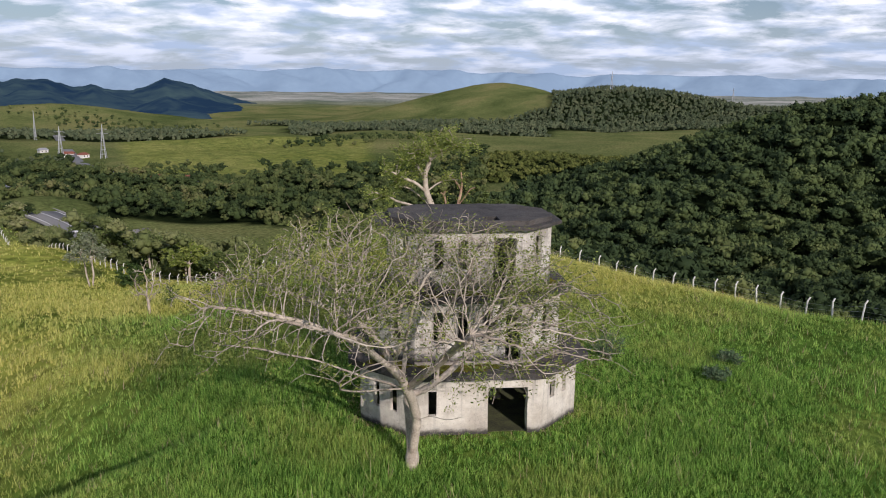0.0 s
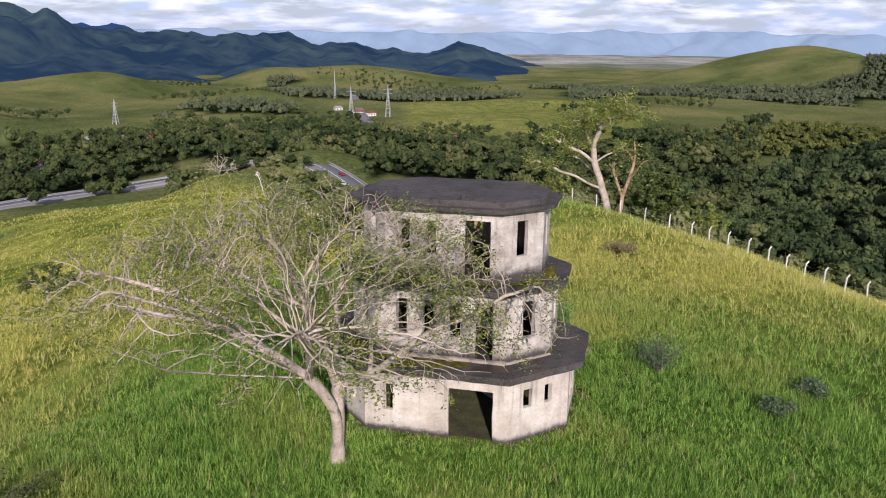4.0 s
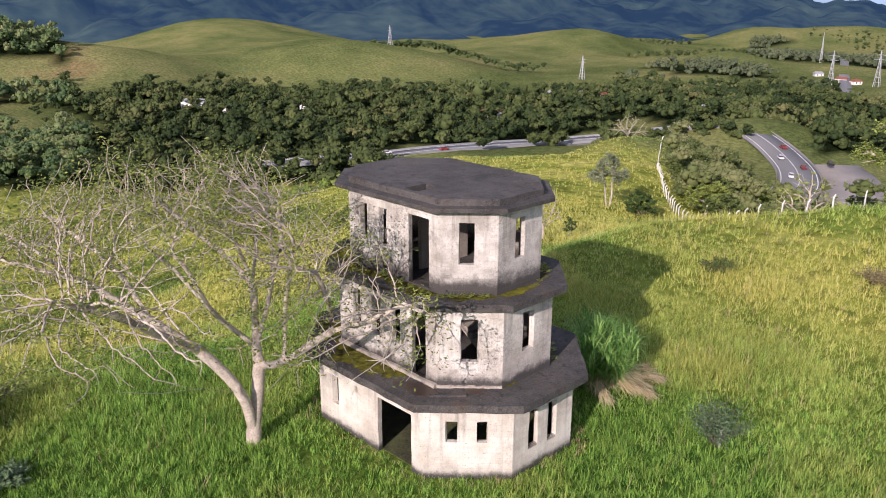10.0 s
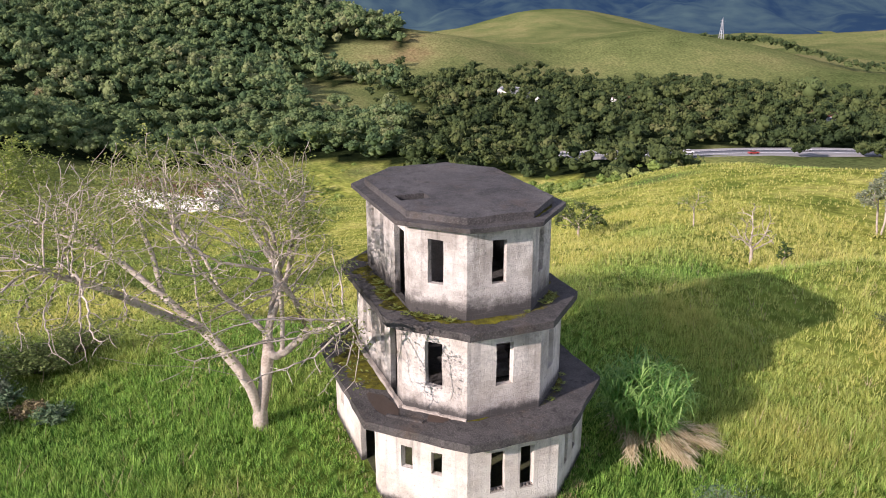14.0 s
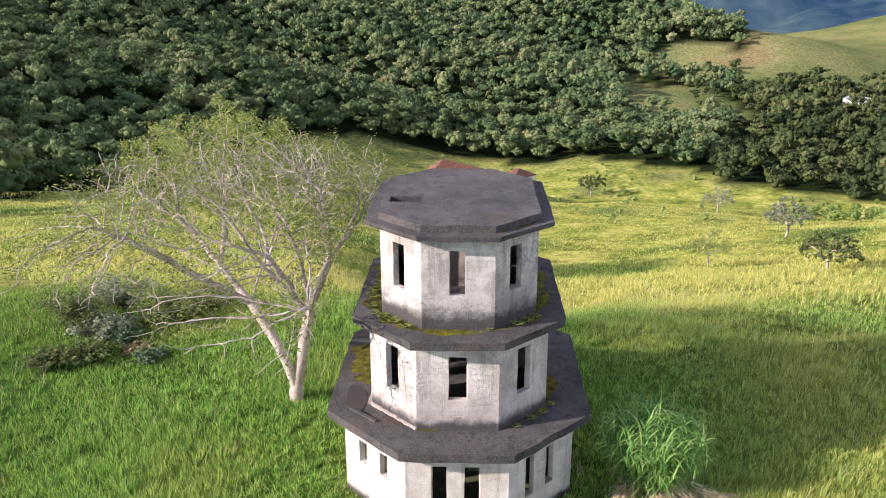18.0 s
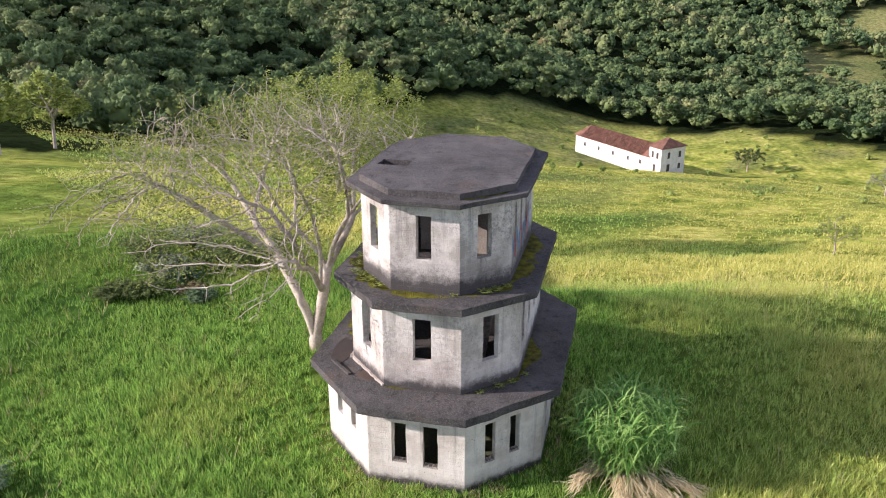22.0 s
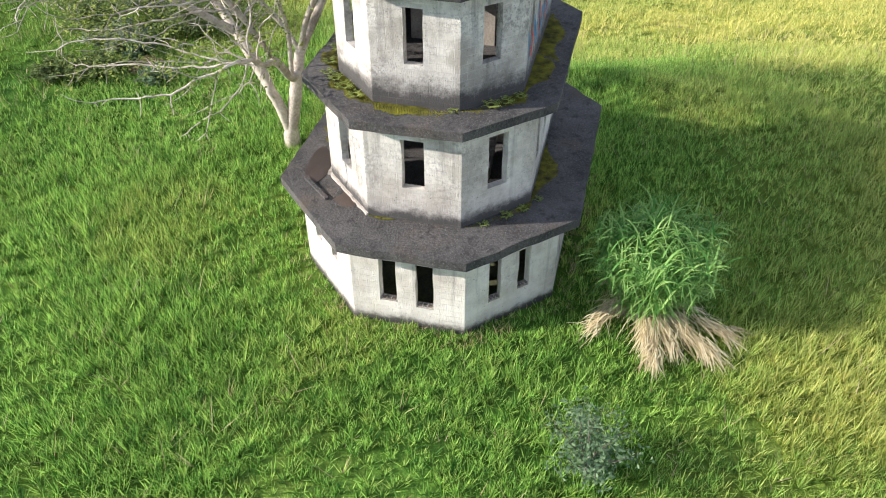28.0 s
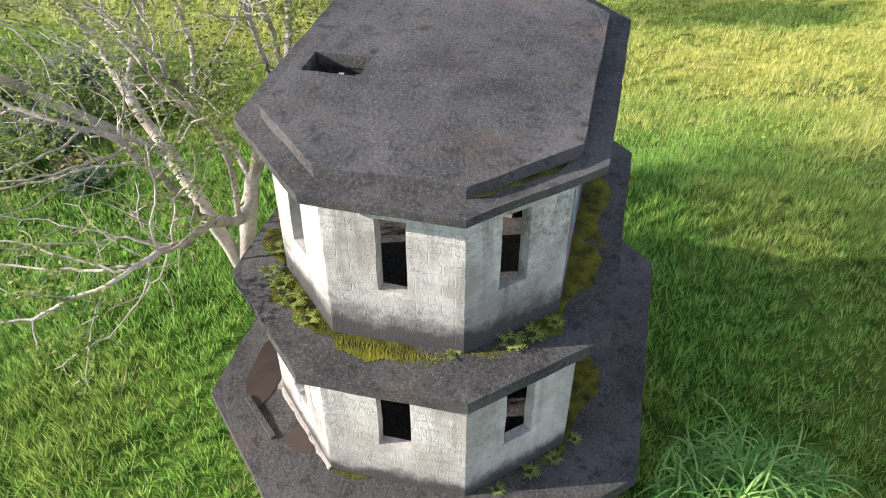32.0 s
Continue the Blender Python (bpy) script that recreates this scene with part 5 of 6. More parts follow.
st = thing("stake", (8.75, 5.15, 0.0), "short weathered white stake in the grass", "stake")
part("post", stake, material("grey_stake", (0.30, 0.28, 0.25), (0.45, 0.43, 0.39), 3.0), st)
BROWN_LEAF = leafy("withered_leaves", (0.17, 0.14, 0.065), (0.38, 0.31, 0.16), 0.9, 0.25, 0.5)
for k, (x, y, h, s) in enumerate(((6.0, 27.6, 1.0, 1.5), (-1.0, 23.2, 0.8, 1.3), (-12.5, -13.0, 1.6, 2.2), (8.2, -13.0, 0.9, 1.0))):
    bush("shrub", x, y, h, s, (BROWN_LEAF, OLIVE_LEAF, OLIVE_LEAF, BLUE_LEAF)[k], "low feathery shrub in the tall grass", 10 + k, 34)
for k, (x, y, h, s) in enumerate(((13.4, 1.8, 0.8, 0.8), (15.2, 4.2, 0.8, 0.9), (-7.0, -14.6, 0.5, 0.7), (-6.2, -13.6, 0.6, 0.9), (-8.2, -15.6, 0.9, 0.9))):
    bush("shrub", x, y, h, s, BLUE_LEAF if k != 2 else BROWN_LEAF, "low bluish shrub in the tall grass" if k != 2 else "withered brown shrub in the tall grass", 30 + k, 40, 8, 0.08)
for k, (x, y, h, s) in enumerate(((-9.6, -18.4, 2.3, 1.9), (-8.6, -16.8, 1.3, 1.6), (-6.2, -16.4, 0.9, 1.2), (-10.9, -14.6, 1.5, 1.7), (-12.8, -17.5, 1.6, 1.8), (-5.6, -17.8, 0.8, 1.2))):
    bush("shrub", x, y, h, s, (OLIVE_LEAF, GREY_LEAF, OLIVE_LEAF)[k % 3], "spreading grey-green shrub of a low thicket in the grass", 40 + k, 60, 11, 0.085)


# ---- cane clump beside the tower ----
def blade(rng, root, heading, length, width, droop, n=6):
    """A strap leaf that rises and arches over."""
    d = np.array((math.cos(heading), math.sin(heading), 0))
    side = np.array((-d[1], d[0], 0))
    out = []
    for i in range(n + 1):
        s = i / n
        p = root + d * length * (0.25 * s + droop * 0.75 * s * s) + np.array((0, 0, length * (0.95 * s - droop * 0.85 * s * s * s)))
        w = width * (1 - s) ** 0.7 * min(1, 0.4 + 2 * s)
        out += [p - side * w, p + side * w]
    v = np.array(out)
    f = np.array([(2 * i, 2 * i + 1, 2 * i + 3, 2 * i + 2) for i in range(n)])
    return v, f


def cane_clump():
    rng = np.random.RandomState(11)
    c = np.array((2.6, 6.2, 0.0))
    top = thing("cane_clump", tuple(c), "tall green clump of cane grass with drooping leaves beside the tower", "grass clump")
    leaves, withered = [], []
    for k in range(165):
        a, q = rng.uniform(0, 6.28), math.sqrt(rng.uniform(0, 1))
        root = np.array((1.15 * q * math.cos(a), 0.95 * q * math.sin(a), 0))
        h = rng.uniform(1.9, 2.8) * (1 - 0.22 * q)
        out = np.array((math.cos(a), math.sin(a), 0)) * q * 0.75 + rng.normal(0, 0.12, 3) * (1, 1, 0)
        line = [root + out * s * s * 0.9 + np.array((0, 0, h * s)) for s in (0, 0.3, 0.6, 1.0)]
        pieces = [tube(line, (0.02, 0.018, 0.014, 0.008), 4)]
        for j in range(13):
            s = 0.22 + 0.78 * j / 12
            p = root + out * s * s * 0.9 + np.array((0, 0, h * s))
            pieces.append(blade(rng, p, rng.uniform(0, 6.28), rng.uniform(0.75, 1.35), rng.uniform(0.026, 0.042), rng.uniform(0.5, 0.95)))
        v, f = pieces[0]
        link_mesh("cane", quick("cane", v, f), CANE, top)
        leaves += pieces[1:]
        for j in range(3):
            s = rng.uniform(0.05, 0.28)
            p = root + out * s * s * 0.9 + np.array((0, 0, h * s))
            withered.append(blade(rng, p, rng.uniform(0, 6.28), rng.uniform(0.5, 0.95), rng.uniform(0.014, 0.024), rng.uniform(0.9, 1.3)))
    v, f = gather(withered)
    tagged(link_mesh("withered_skirt", quick("withered_skirt", v, f), STRAW, top, "pale withered lower leaves"), kind="stuff")
    v, f = gather(leaves)
    tagged(link_mesh("cane_foliage", quick("cane_foliage", v, f), CANE, top), kind="stuff")
    return top


def straw_heap():
    """Flat bunches of fallen cane that lie outwards from the clump."""
    rng = np.random.RandomState(12)
    for x, y, long, heading, n in ((3.5, 6.3, 1.9, 0.05, 330), (3.4, 6.9, 1.9, 0.7, 260), (3.2, 5.6, 1.5, -0.65, 130), (3.6, 6.6, 1.2, 0.35, 140), (3.2, 7.4, 1.5, 1.15, 120)):
        top = thing("straw", (x, y, 0.1), "flattened bunch of pale dry cane straw on the grass", "straw", "fallen straw by the cane")
        s = rng.uniform(-0.1, 0.8, n) * long
        u = rng.normal(0, 0.12, n) + 0.1 * np.sin(s * 3 + x)
        p = np.stack([s * math.cos(heading) - u * math.sin(heading), s * math.sin(heading) + u * math.cos(heading), rng.uniform(0.2, 0.5, n) * (1.25 - s / long * 0.7)], -1)
        way = heading + rng.normal(0, 0.35, n)
        d = np.stack([np.cos(way), np.sin(way), rng.uniform(-0.35, 0.1, n)], -1)
        ln = rng.uniform(0.25, 0.75, n)[:, None]
        side = np.stack([-d[:, 1], d[:, 0], np.zeros(n)], -1) * rng.uniform(0.007, 0.018, n)[:, None]
        m, e = p + d * ln * 0.5, p + d * ln - np.array((0, 0, 0.06))
        v = np.stack([p - side, p + side, m - side, m + side, e - side * 0.3, e + side * 0.3], 1).reshape(-1, 3)
        k = 6 * np.arange(n)[:, None, None] + np.array(((0, 1, 3, 2), (2, 3, 5, 4)))
        tagged(link_mesh("straw_mass", quick("straw_mass", v, k.reshape(-1, 4)), STRAW, top), kind="stuff")


STRAW = leafy("pale_straw", (0.46, 0.36, 0.20), (0.80, 0.69, 0.45), 1.5, 0.3, 0.6)
cane_clump()
straw_heap()


# ---- fence along the brow ----
def fence():
    line = [(44.0, -26.0), (36.0, -6.0), (28.3, 11.0), (23.6, 26.0), (18.0, 37.5), (11.5, 45.5), (4.5, 46.5), (-3.0, 45.5), (-11.0, 47.5), (-18.5, 55.0), (-31.5, 70.5), (-41.0, 83.0), (-56.0, 105.0), (-78.0, 141.0), (-97.0, 174.0)]
    top = thing("fence", (*line[2], 0), "white concrete fence posts with bent tops along the brow", "fence")
    off = Vector((*line[2], 0))
    spots = []
    carry = 0.0
    for a, b in zip(line, line[1:]):
        a, b = Vector(a), Vector(b)
        n = (b - a).length
        s = carry
        while s < n:
            spots.append((a.lerp(b, s / n), math.atan2((b - a).y, (b - a).x)))
            s += 2.3
        carry = s - n
    rng = random.Random(3)
    tops = []
    for p, a in spots:
        z = float(terrain(p.x, p.y))
        bm = bmesh.new()
        tall = (1.28 if p.y < 90 else 0.95) + rng.uniform(-0.10, 0.10)
        box(bm, -0.05, 0.05, -0.05, 0.05, -0.3, tall, None, 0.012)
        box(bm, -0.045, 0.045, -0.045, 0.045, 0.0, 0.34, Matrix.Translation((0, 0, tall - 0.05)) @ Matrix.Rotation(radians(38), 4, "X"), 0.012)
        m = Matrix.Translation((p.x - off.x, p.y - off.y, z)) @ Matrix.Rotation(a, 4, "Z") @ Matrix.Rotation(rng.uniform(-0.09, 0.09), 4, "Y") @ Matrix.Rotation(rng.uniform(-0.06, 0.06), 4, "X")
        bmesh.ops.transform(bm, matrix=m, verts=bm.verts)
        part("post", bm, POST, top)
        tops.append(np.array((p.x - off.x, p.y - off.y, z)))
    for h in (0.4, 0.75, 1.1):
        v, f = tube([t + np.array((0, 0, h)) for t in tops], [0.006] * len(tops), 4)
        link_mesh("wire", quick("wire", v, f), STEEL, top)


fence()


# ---- farmhouse in the hollow ----
def hip_roof(bm, x0, x1, y0, y1, z, rise_by, inset_x, over=0.45):
    """A hipped roof: eaves rectangle, ridge and thickness."""
    x0, x1, y0, y1 = x0 - over, x1 + over, y0 - over, y1 + over
    ym = (y0 + y1) / 2
    lo = [bm.verts.new(p) for p in ((x0, y0, z), (x1, y0, z), (x1, y1, z), (x0, y1, z))]
    dn = [bm.verts.new((v.co.x, v.co.y, z - 0.16)) for v in lo]
    a, b = bm.verts.new((x0 + inset_x, ym, z + rise_by)), bm.verts.new((x1 - inset_x, ym, z + rise_by))
    bm.faces.new((lo[0], lo[1], b, a))
    bm.faces.new((lo[2], lo[3], a, b))
    bm.faces.new((lo[1], lo[2], b))
    bm.faces.new((lo[3], lo[0], a))
    for i in range(4):
        bm.faces.new((dn[i], dn[(i + 1) % 4], lo[(i + 1) % 4], lo[i]))
    bm.faces.new(dn[::-1])


def tile_courses(x0, x1, y0, y1, z, rise_by, over, step):
    """Rows of rounded clay tiles down the two long slopes."""
    pieces = []
    y0, y1 = y0 - over, y1 + over
    ym = (y0 + y1) / 2
    n = int((x1 - x0) / step)
    for side in (0, 1):
        ye = y0 if side == 0 else y1
        for i in range(n):
            x = x0 + (i + 0.5) * step
            line = [np.array((x, ye + (ym - ye) * s, z + rise_by * s + 0.07 + 0.02 * math.sin(i * 1.7 + s * 9))) for s in (0, 0.33, 0.66, 1)]
            pieces.append(tube(line, [step * 0.36] * 4, 5))
    return gather(pieces)


def house(place, turn, length, depth, height, label, wall_mat, roof_mat, windows, rise_by=1.6, tiles=False, category="house", group="", hip=1.5):
    top = thing("house", place, label, category, group)
    top.rotation_euler = (0, 0, turn)
    bm = bmesh.new()
    box(bm, 0, length, 0, depth, -1.5, height)
    part("wall", bm, wall_mat, top)
    bm = bmesh.new()
    hip_roof(bm, 0, length, 0, depth, height, rise_by, hip)
    roof = part("roof", bm, roof_mat, top)
    if tiles and length - 2 * hip > 1:
        v, f = tile_courses(hip, length - hip, 0, depth, height, rise_by, 0.45, 0.42)
        link_mesh("tiles", quick("tiles", v, f, True), roof_mat, roof)
    for face, u, z, w, h in windows:
        win = bmesh.new()
        m = {"front": Matrix.Translation((u, -0.03, z)), "back": Matrix.Translation((u, depth + 0.03, z)), "left": Matrix.Translation((-0.03, u, z)) @ Matrix.Rotation(radians(90), 4, "Z"),
             "right": Matrix.Translation((length + 0.03, u, z)) @ Matrix.Rotation(radians(90), 4, "Z")}[face]
        box(win, -w / 2, w / 2, -0.04, 0.04, 0, h, m)
        pane = part("window", win, DARK_WOOD, top)
        fr = bmesh.new()
        for a, b, c, d in ((-w / 2 - 0.1, w / 2 + 0.1, -0.1, 0.0), (-w / 2 - 0.1, w / 2 + 0.1, h, h + 0.1), (-w / 2 - 0.1, -w / 2, 0, h), (w / 2, w / 2 + 0.1, 0, h)):
            box(fr, a, b, -0.07, 0.07, c, d, m)
        part("frame", fr, wall_mat, pane)
    return top


FX, FY = -225.8, 19.4
FZ = float(terrain(FX + 4, FY - 6)) - 0.3
FARM_TURN = radians(-136.8)
house((-228.9, 15.1, FZ), FARM_TURN, 35.0, 8.5, 4.4, "long white farmhouse wing with a weathered rust-red clay tile roof", WHITE_PAINT, TILE,
      [("back", u, 1.4, 0.9, 1.3) for u in (3.5, 9.0, 16.0, 23.0, 30.0)] + [("front", u, 1.3, 0.9, 1.2) for u in (5.0, 15.0, 26.0)], 3.0, True, hip=2.5)
house((FX, FY, FZ), FARM_TURN, 5.2, 9.5, 7.8, "square white two-storey farmhouse tower with a hipped tile roof", WHITE_PAINT, TILE,
      [("left", 2.2, 4.5, 1.0, 1.9), ("left", 6.6, 4.5, 1.0, 1.9), ("left", 2.2, 1.0, 1.1, 1.7), ("left", 6.6, 0.6, 1.2, 2.2), ("back", 1.6, 4.5, 0.9, 1.9), ("back", 3.6, 4.5, 0.9, 1.9), ("back", 2.6, 0.4, 1.0, 2.2)], 2.4, True, hip=2.6)
SHEET_ROOF = material("pale_sheet_roof", (0.26, 0.26, 0.27), (0.40, 0.40, 0.41), 0.5, 0.6, 0.1)
RED_ROOF = material("red_tile_roof", (0.182, 0.0585, 0.039), (0.273, 0.104, 0.065), 0.8, 0.9, 0.3)
for k, (x, y, turn, ln, dp, h, roof) in enumerate(((-292, 306, 0.6, 12, 9, 3.6, 1), (-430, 200, 0.3, 20, 10, 4.0, 0), (-418, 212, 0.3, 12, 8, 3.6, 0), (-333, 243, 0.9, 9, 7, 3.0, 0), (-380, 248, 0.2, 9, 7, 3.0, 1),
                                                   (-112, 464, 0.4, 15, 9, 3.2, 1), (-124, 470, 1.2, 9, 7, 3.0, 1), (-245, 663, 0.1, 9, 6, 2.8, 1), (-272, 690, 0.7, 7, 6, 2.8, 0), (-225, 650, 1.0, 7, 6, 2.8, 1),
                                                   (-315, 421, 0.4, 13, 8, 3.4, 0), (-200, 376, 0.5, 18, 9, 3.6, 0), (-193, 403, 0.2, 11, 8, 3.2, 0), (-285, 405, 1.1, 9, 7, 3.0, 1), (-329, 412, 1.4, 8, 6, 3.0, 0))):
    z = float(terrain(x, y))
    house((x, y, z), turn, ln, dp, h, ("white valley house with a red tile roof", "pale valley building with a grey sheet roof")[1 - roof], WHITE_PAINT, RED_ROOF if roof else SHEET_ROOF,
          [(s, u, 1.0, 1.1, 1.2) for s in ("front", "back") for u in np.arange(2.0, ln - 1, 3.0)], 1.6, group="houses in the valley")


# ---- road and cars ----
def smooth_line(points, n=8):
    p = np.array(points, float)
    p = np.concatenate([[2 * p[0] - p[1]], p, [2 * p[-1] - p[-2]]])
    out = []
    for i in range(1, len(p) - 2):
        for s in np.arange(n) / n:
            a, b, c, d = p[i - 1], p[i], p[i + 1], p[i + 2]
            out.append(0.5 * (2 * b + (c - a) * s + (2 * a - 5 * b + 4 * c - d) * s * s + (3 * b - a - 3 * c + d) * s ** 3))
    return np.array(out + [p[-2]])


ROAD = smooth_line(((-262, 150), (-252, 165), (-234, 192), (-224, 222), (-216, 254), (-203, 284), (-180, 305), (-148, 308), (-122, 292), (-104, 273), (-91, 250), (-84, 225)))
FAR_ROAD = smooth_line(((-150, 500), (-190, 560), (-215, 610), (-260, 720), (-330, 900)))
ROAD_MARK = material("road_marking", (0.6, 0.6, 0.58), (0.8, 0.8, 0.78), 0.3, 0.8, 0.0)


def strip(name, line, left, right, lift, mat, parent):
    d = np.gradient(line, axis=0)
    d /= np.linalg.norm(d, axis=1, keepdims=True)
    side = np.stack([-d[:, 1], d[:, 0]], -1)
    zc = terrain(line[:, 0], line[:, 1])
    zc = np.convolve(np.pad(zc, 6, mode="edge"), np.ones(13) / 13, "valid")
    top = [np.concatenate([line + side * w, (zc + lift)[:, None]], 1) for w in (left, right)]
    low = [t - np.array((0, 0, 1.2)) for t in top]
    rows = [low[0], top[0], top[1], low[1]]
    v = np.stack(rows, 1).reshape(-1, 3)
    n = len(line)
    f = [(4 * i + k, 4 * i + k + 1, 4 * i + k + 5, 4 * i + k + 4) for i in range(n - 1) for k in range(3)]
    return link_mesh(name, quick(name, v, np.array(f)[:, ::-1]), mat, parent), zc


road_ob, road_z = strip("road", ROAD, 6.5, -6.5, 0.75, ASPHALT, None)
tagged(road_ob, "grey asphalt highway curving through the valley", "road", kind="structure")
for a, b in ((5.9, 5.6), (-5.6, -5.9), (0.12, -0.12)):
    strip("marking", ROAD, a, b, 0.80, ROAD_MARK, road_ob)
far_ob, _ = strip("road_far", FAR_ROAD, 4, -4, 0.6, ASPHALT, None)
tagged(far_ob, "grey asphalt road in the far valley", "road", kind="structure")
lay = smooth_line(((-70, 238), (-76, 256), (-83, 272), (-95, 287)))
lot_ob, _ = strip("pavement", lay, 9, -9, 0.66, material("gravel_lot", (0.22, 0.20, 0.18), (0.32, 0.29, 0.26), 0.1, 0.95, 0.3, fine=4), None)
tagged(lot_ob, "gravel lay-by beside the highway", "pavement", kind="structure")


def rail():
    top = thing("guard_rail", (float(ROAD[0, 0]), float(ROAD[0, 1]), 0), "pale concrete barrier along the highway", "barrier")
    off = np.array((ROAD[0, 0], ROAD[0, 1], 0))
    for side in (7.0, -7.0):
        d = np.gradient(ROAD, axis=0)
        d /= np.linalg.norm(d, axis=1, keepdims=True)
        s = np.stack([-d[:, 1], d[:, 0]], -1)
        v = []
        for w, h in ((side - 0.15, 0.3), (side - 0.1, 1.25), (side + 0.1, 1.25), (side + 0.15, 0.3)):
            v.append(np.concatenate([ROAD + s * w, (road_z + h)[:, None]], 1))
        v = np.stack(v, 1).reshape(-1, 3) - off
        n = len(ROAD)
        f = [(4 * i + k, 4 * i + k + 1, 4 * i + k + 5, 4 * i + k + 4) for i in range(n - 1) for k in range(3)]
        link_mesh("barrier", quick("barrier", v, np.array(f)), ASPHALT, top)


rail()


def car(i, side, color, label):
    m = material("car_paint_" + label.split()[0], color, tuple(c * 1.1 for c in color), 1.0, 0.35, 0.0)
    i -= 8
    p, q = ROAD[i], ROAD[i + 1]
    d = (q - p) / np.linalg.norm(q - p)
    x, y = p + np.array((-d[1], d[0])) * side
    top = thing("car", (x, y, road_z[i] + 0.76), label, "car", "cars on the highway")
    top.rotation_euler = (0, 0, math.atan2(d[1], d[0]))
    bm = bmesh.new()
    box(bm, -2.1, 2.1, -0.86, 0.86, 0.28, 0.85, None, 0.12)
    part("body", bm, m, top)
    bm = bmesh.new()
    vs = box(bm, -1.3, 0.9, -0.76, 0.76, 0.82, 1.42, None, 0.0)
    for v in vs:
        if v.co.z > 1.2:
            v.co.x *= 0.72
            v.co.y *= 0.85
    part("cabin", bm, DARK_WOOD, top, "dark glass cabin")
    bm = bmesh.new()
    box(bm, -0.95, 0.62, -0.64, 0.64, 1.40, 1.46, None, 0.02)
    part("car_roof", bm, m, top)
    for wx in (-1.3, 1.3):
        for wy in (-0.82, 0.82):
            bm = bmesh.new()
            bmesh.ops.create_cone(bm, cap_ends=True, segments=12, radius1=0.32, radius2=0.32, depth=0.2, matrix=Matrix.Translation((wx, wy, 0.32)) @ Matrix.Rotation(radians(90), 4, "X"))
            part("wheel", bm, RUBBER, top)


for i, side, color, label in ((74, 2.5, (0.30, 0.02, 0.02), "red car on the highway"), (78, -2.6, (0.65, 0.65, 0.66), "white car on the highway"), (82, 2.6, (0.25, 0.015, 0.02), "dark red car on the highway"), (86, -2.6, (0.72, 0.72, 0.72), "white car on the highway"),
                              (24, 2.6, (0.65, 0.65, 0.66), "white car on the highway"), (30, -2.6, (0.3, 0.03, 0.02), "red car on the highway"), (36, 2.6, (0.6, 0.6, 0.62), "silver car on the highway"), (80, 13.0, (0.02, 0.02, 0.022), "black car parked beside the highway")):
    car(i, side, color, label)


# ---- pylons and mast ----
def lattice(name, x, y, height, base, label, arms=True):
    top = thing(name, (x, y, float(terrain(x, y))), label, "pylon", "pylons on the hills")
    for sx in (-1, 1):
        for sy in (-1, 1):
            v, f = tube([np.array((sx * base, sy * base, -1)), np.array((sx * base * 0.3, sy * base * 0.3, height * 0.65)), np.array((0, 0, height))], [0.28, 0.22, 0.15], 4)
            link_mesh("leg", quick("leg", v, f), STEEL, top)
    for k in range(5):
        z, w = height * (0.12 + 0.13 * k), base * (1 - 0.68 * (0.12 + 0.13 * k) / 0.65)
        ring = [np.array(p) for p in ((-w, -w, z), (w, -w, z), (w, w, z), (-w, w, z), (-w, -w, z))]
        v, f = tube(ring, [0.12] * 5, 4)
        link_mesh("brace", quick("brace", v, f), STEEL, top)
    if arms:
        for z in (0.72, 0.84):
            v, f = tube([np.array((-height * 0.16, 0, height * z)), np.array((0, 0, height * (z + 0.02))), np.array((height * 0.16, 0, height * z))], [0.12, 0.2, 0.12], 4)
            link_mesh("arm", quick("arm", v, f), STEEL, top)


lattice("pylon", -551, 460, 17, 1.6, "grey lattice power pylon on a pasture hill")
lattice("pylon", -369, 498, 18, 1.7, "grey lattice power pylon in the valley")
lattice("mast", -331, 842, 30, 1.0, "tall thin radio mast on a bare knoll", False)
lattice("pylon", -230, 617, 27, 2.0, "grey lattice power pylon beside the valley town")
lattice("pylon", -206, 642, 27, 2.0, "grey lattice power pylon beside the valley town")
lattice("pylon", 420, 1330, 34, 2.6, "grey lattice power pylon beyond the woods")
lattice("pylon", 620, 1300, 34, 2.6, "grey lattice power pylon beyond the woods")


# ---- woods ----
def sphere_parts(level):
    bm = bmesh.new()
    bmesh.ops.create_icosphere(bm, subdivisions=level, radius=1.0)
    bm.verts.ensure_lookup_table()
    v = np.array([w.co[:] for w in bm.verts])
    f = np.array([[w.index for w in t.verts] for t in bm.faces])
    bm.free()
    return v, f


BALLS = {k: sphere_parts(k) for k in (1, 2)}


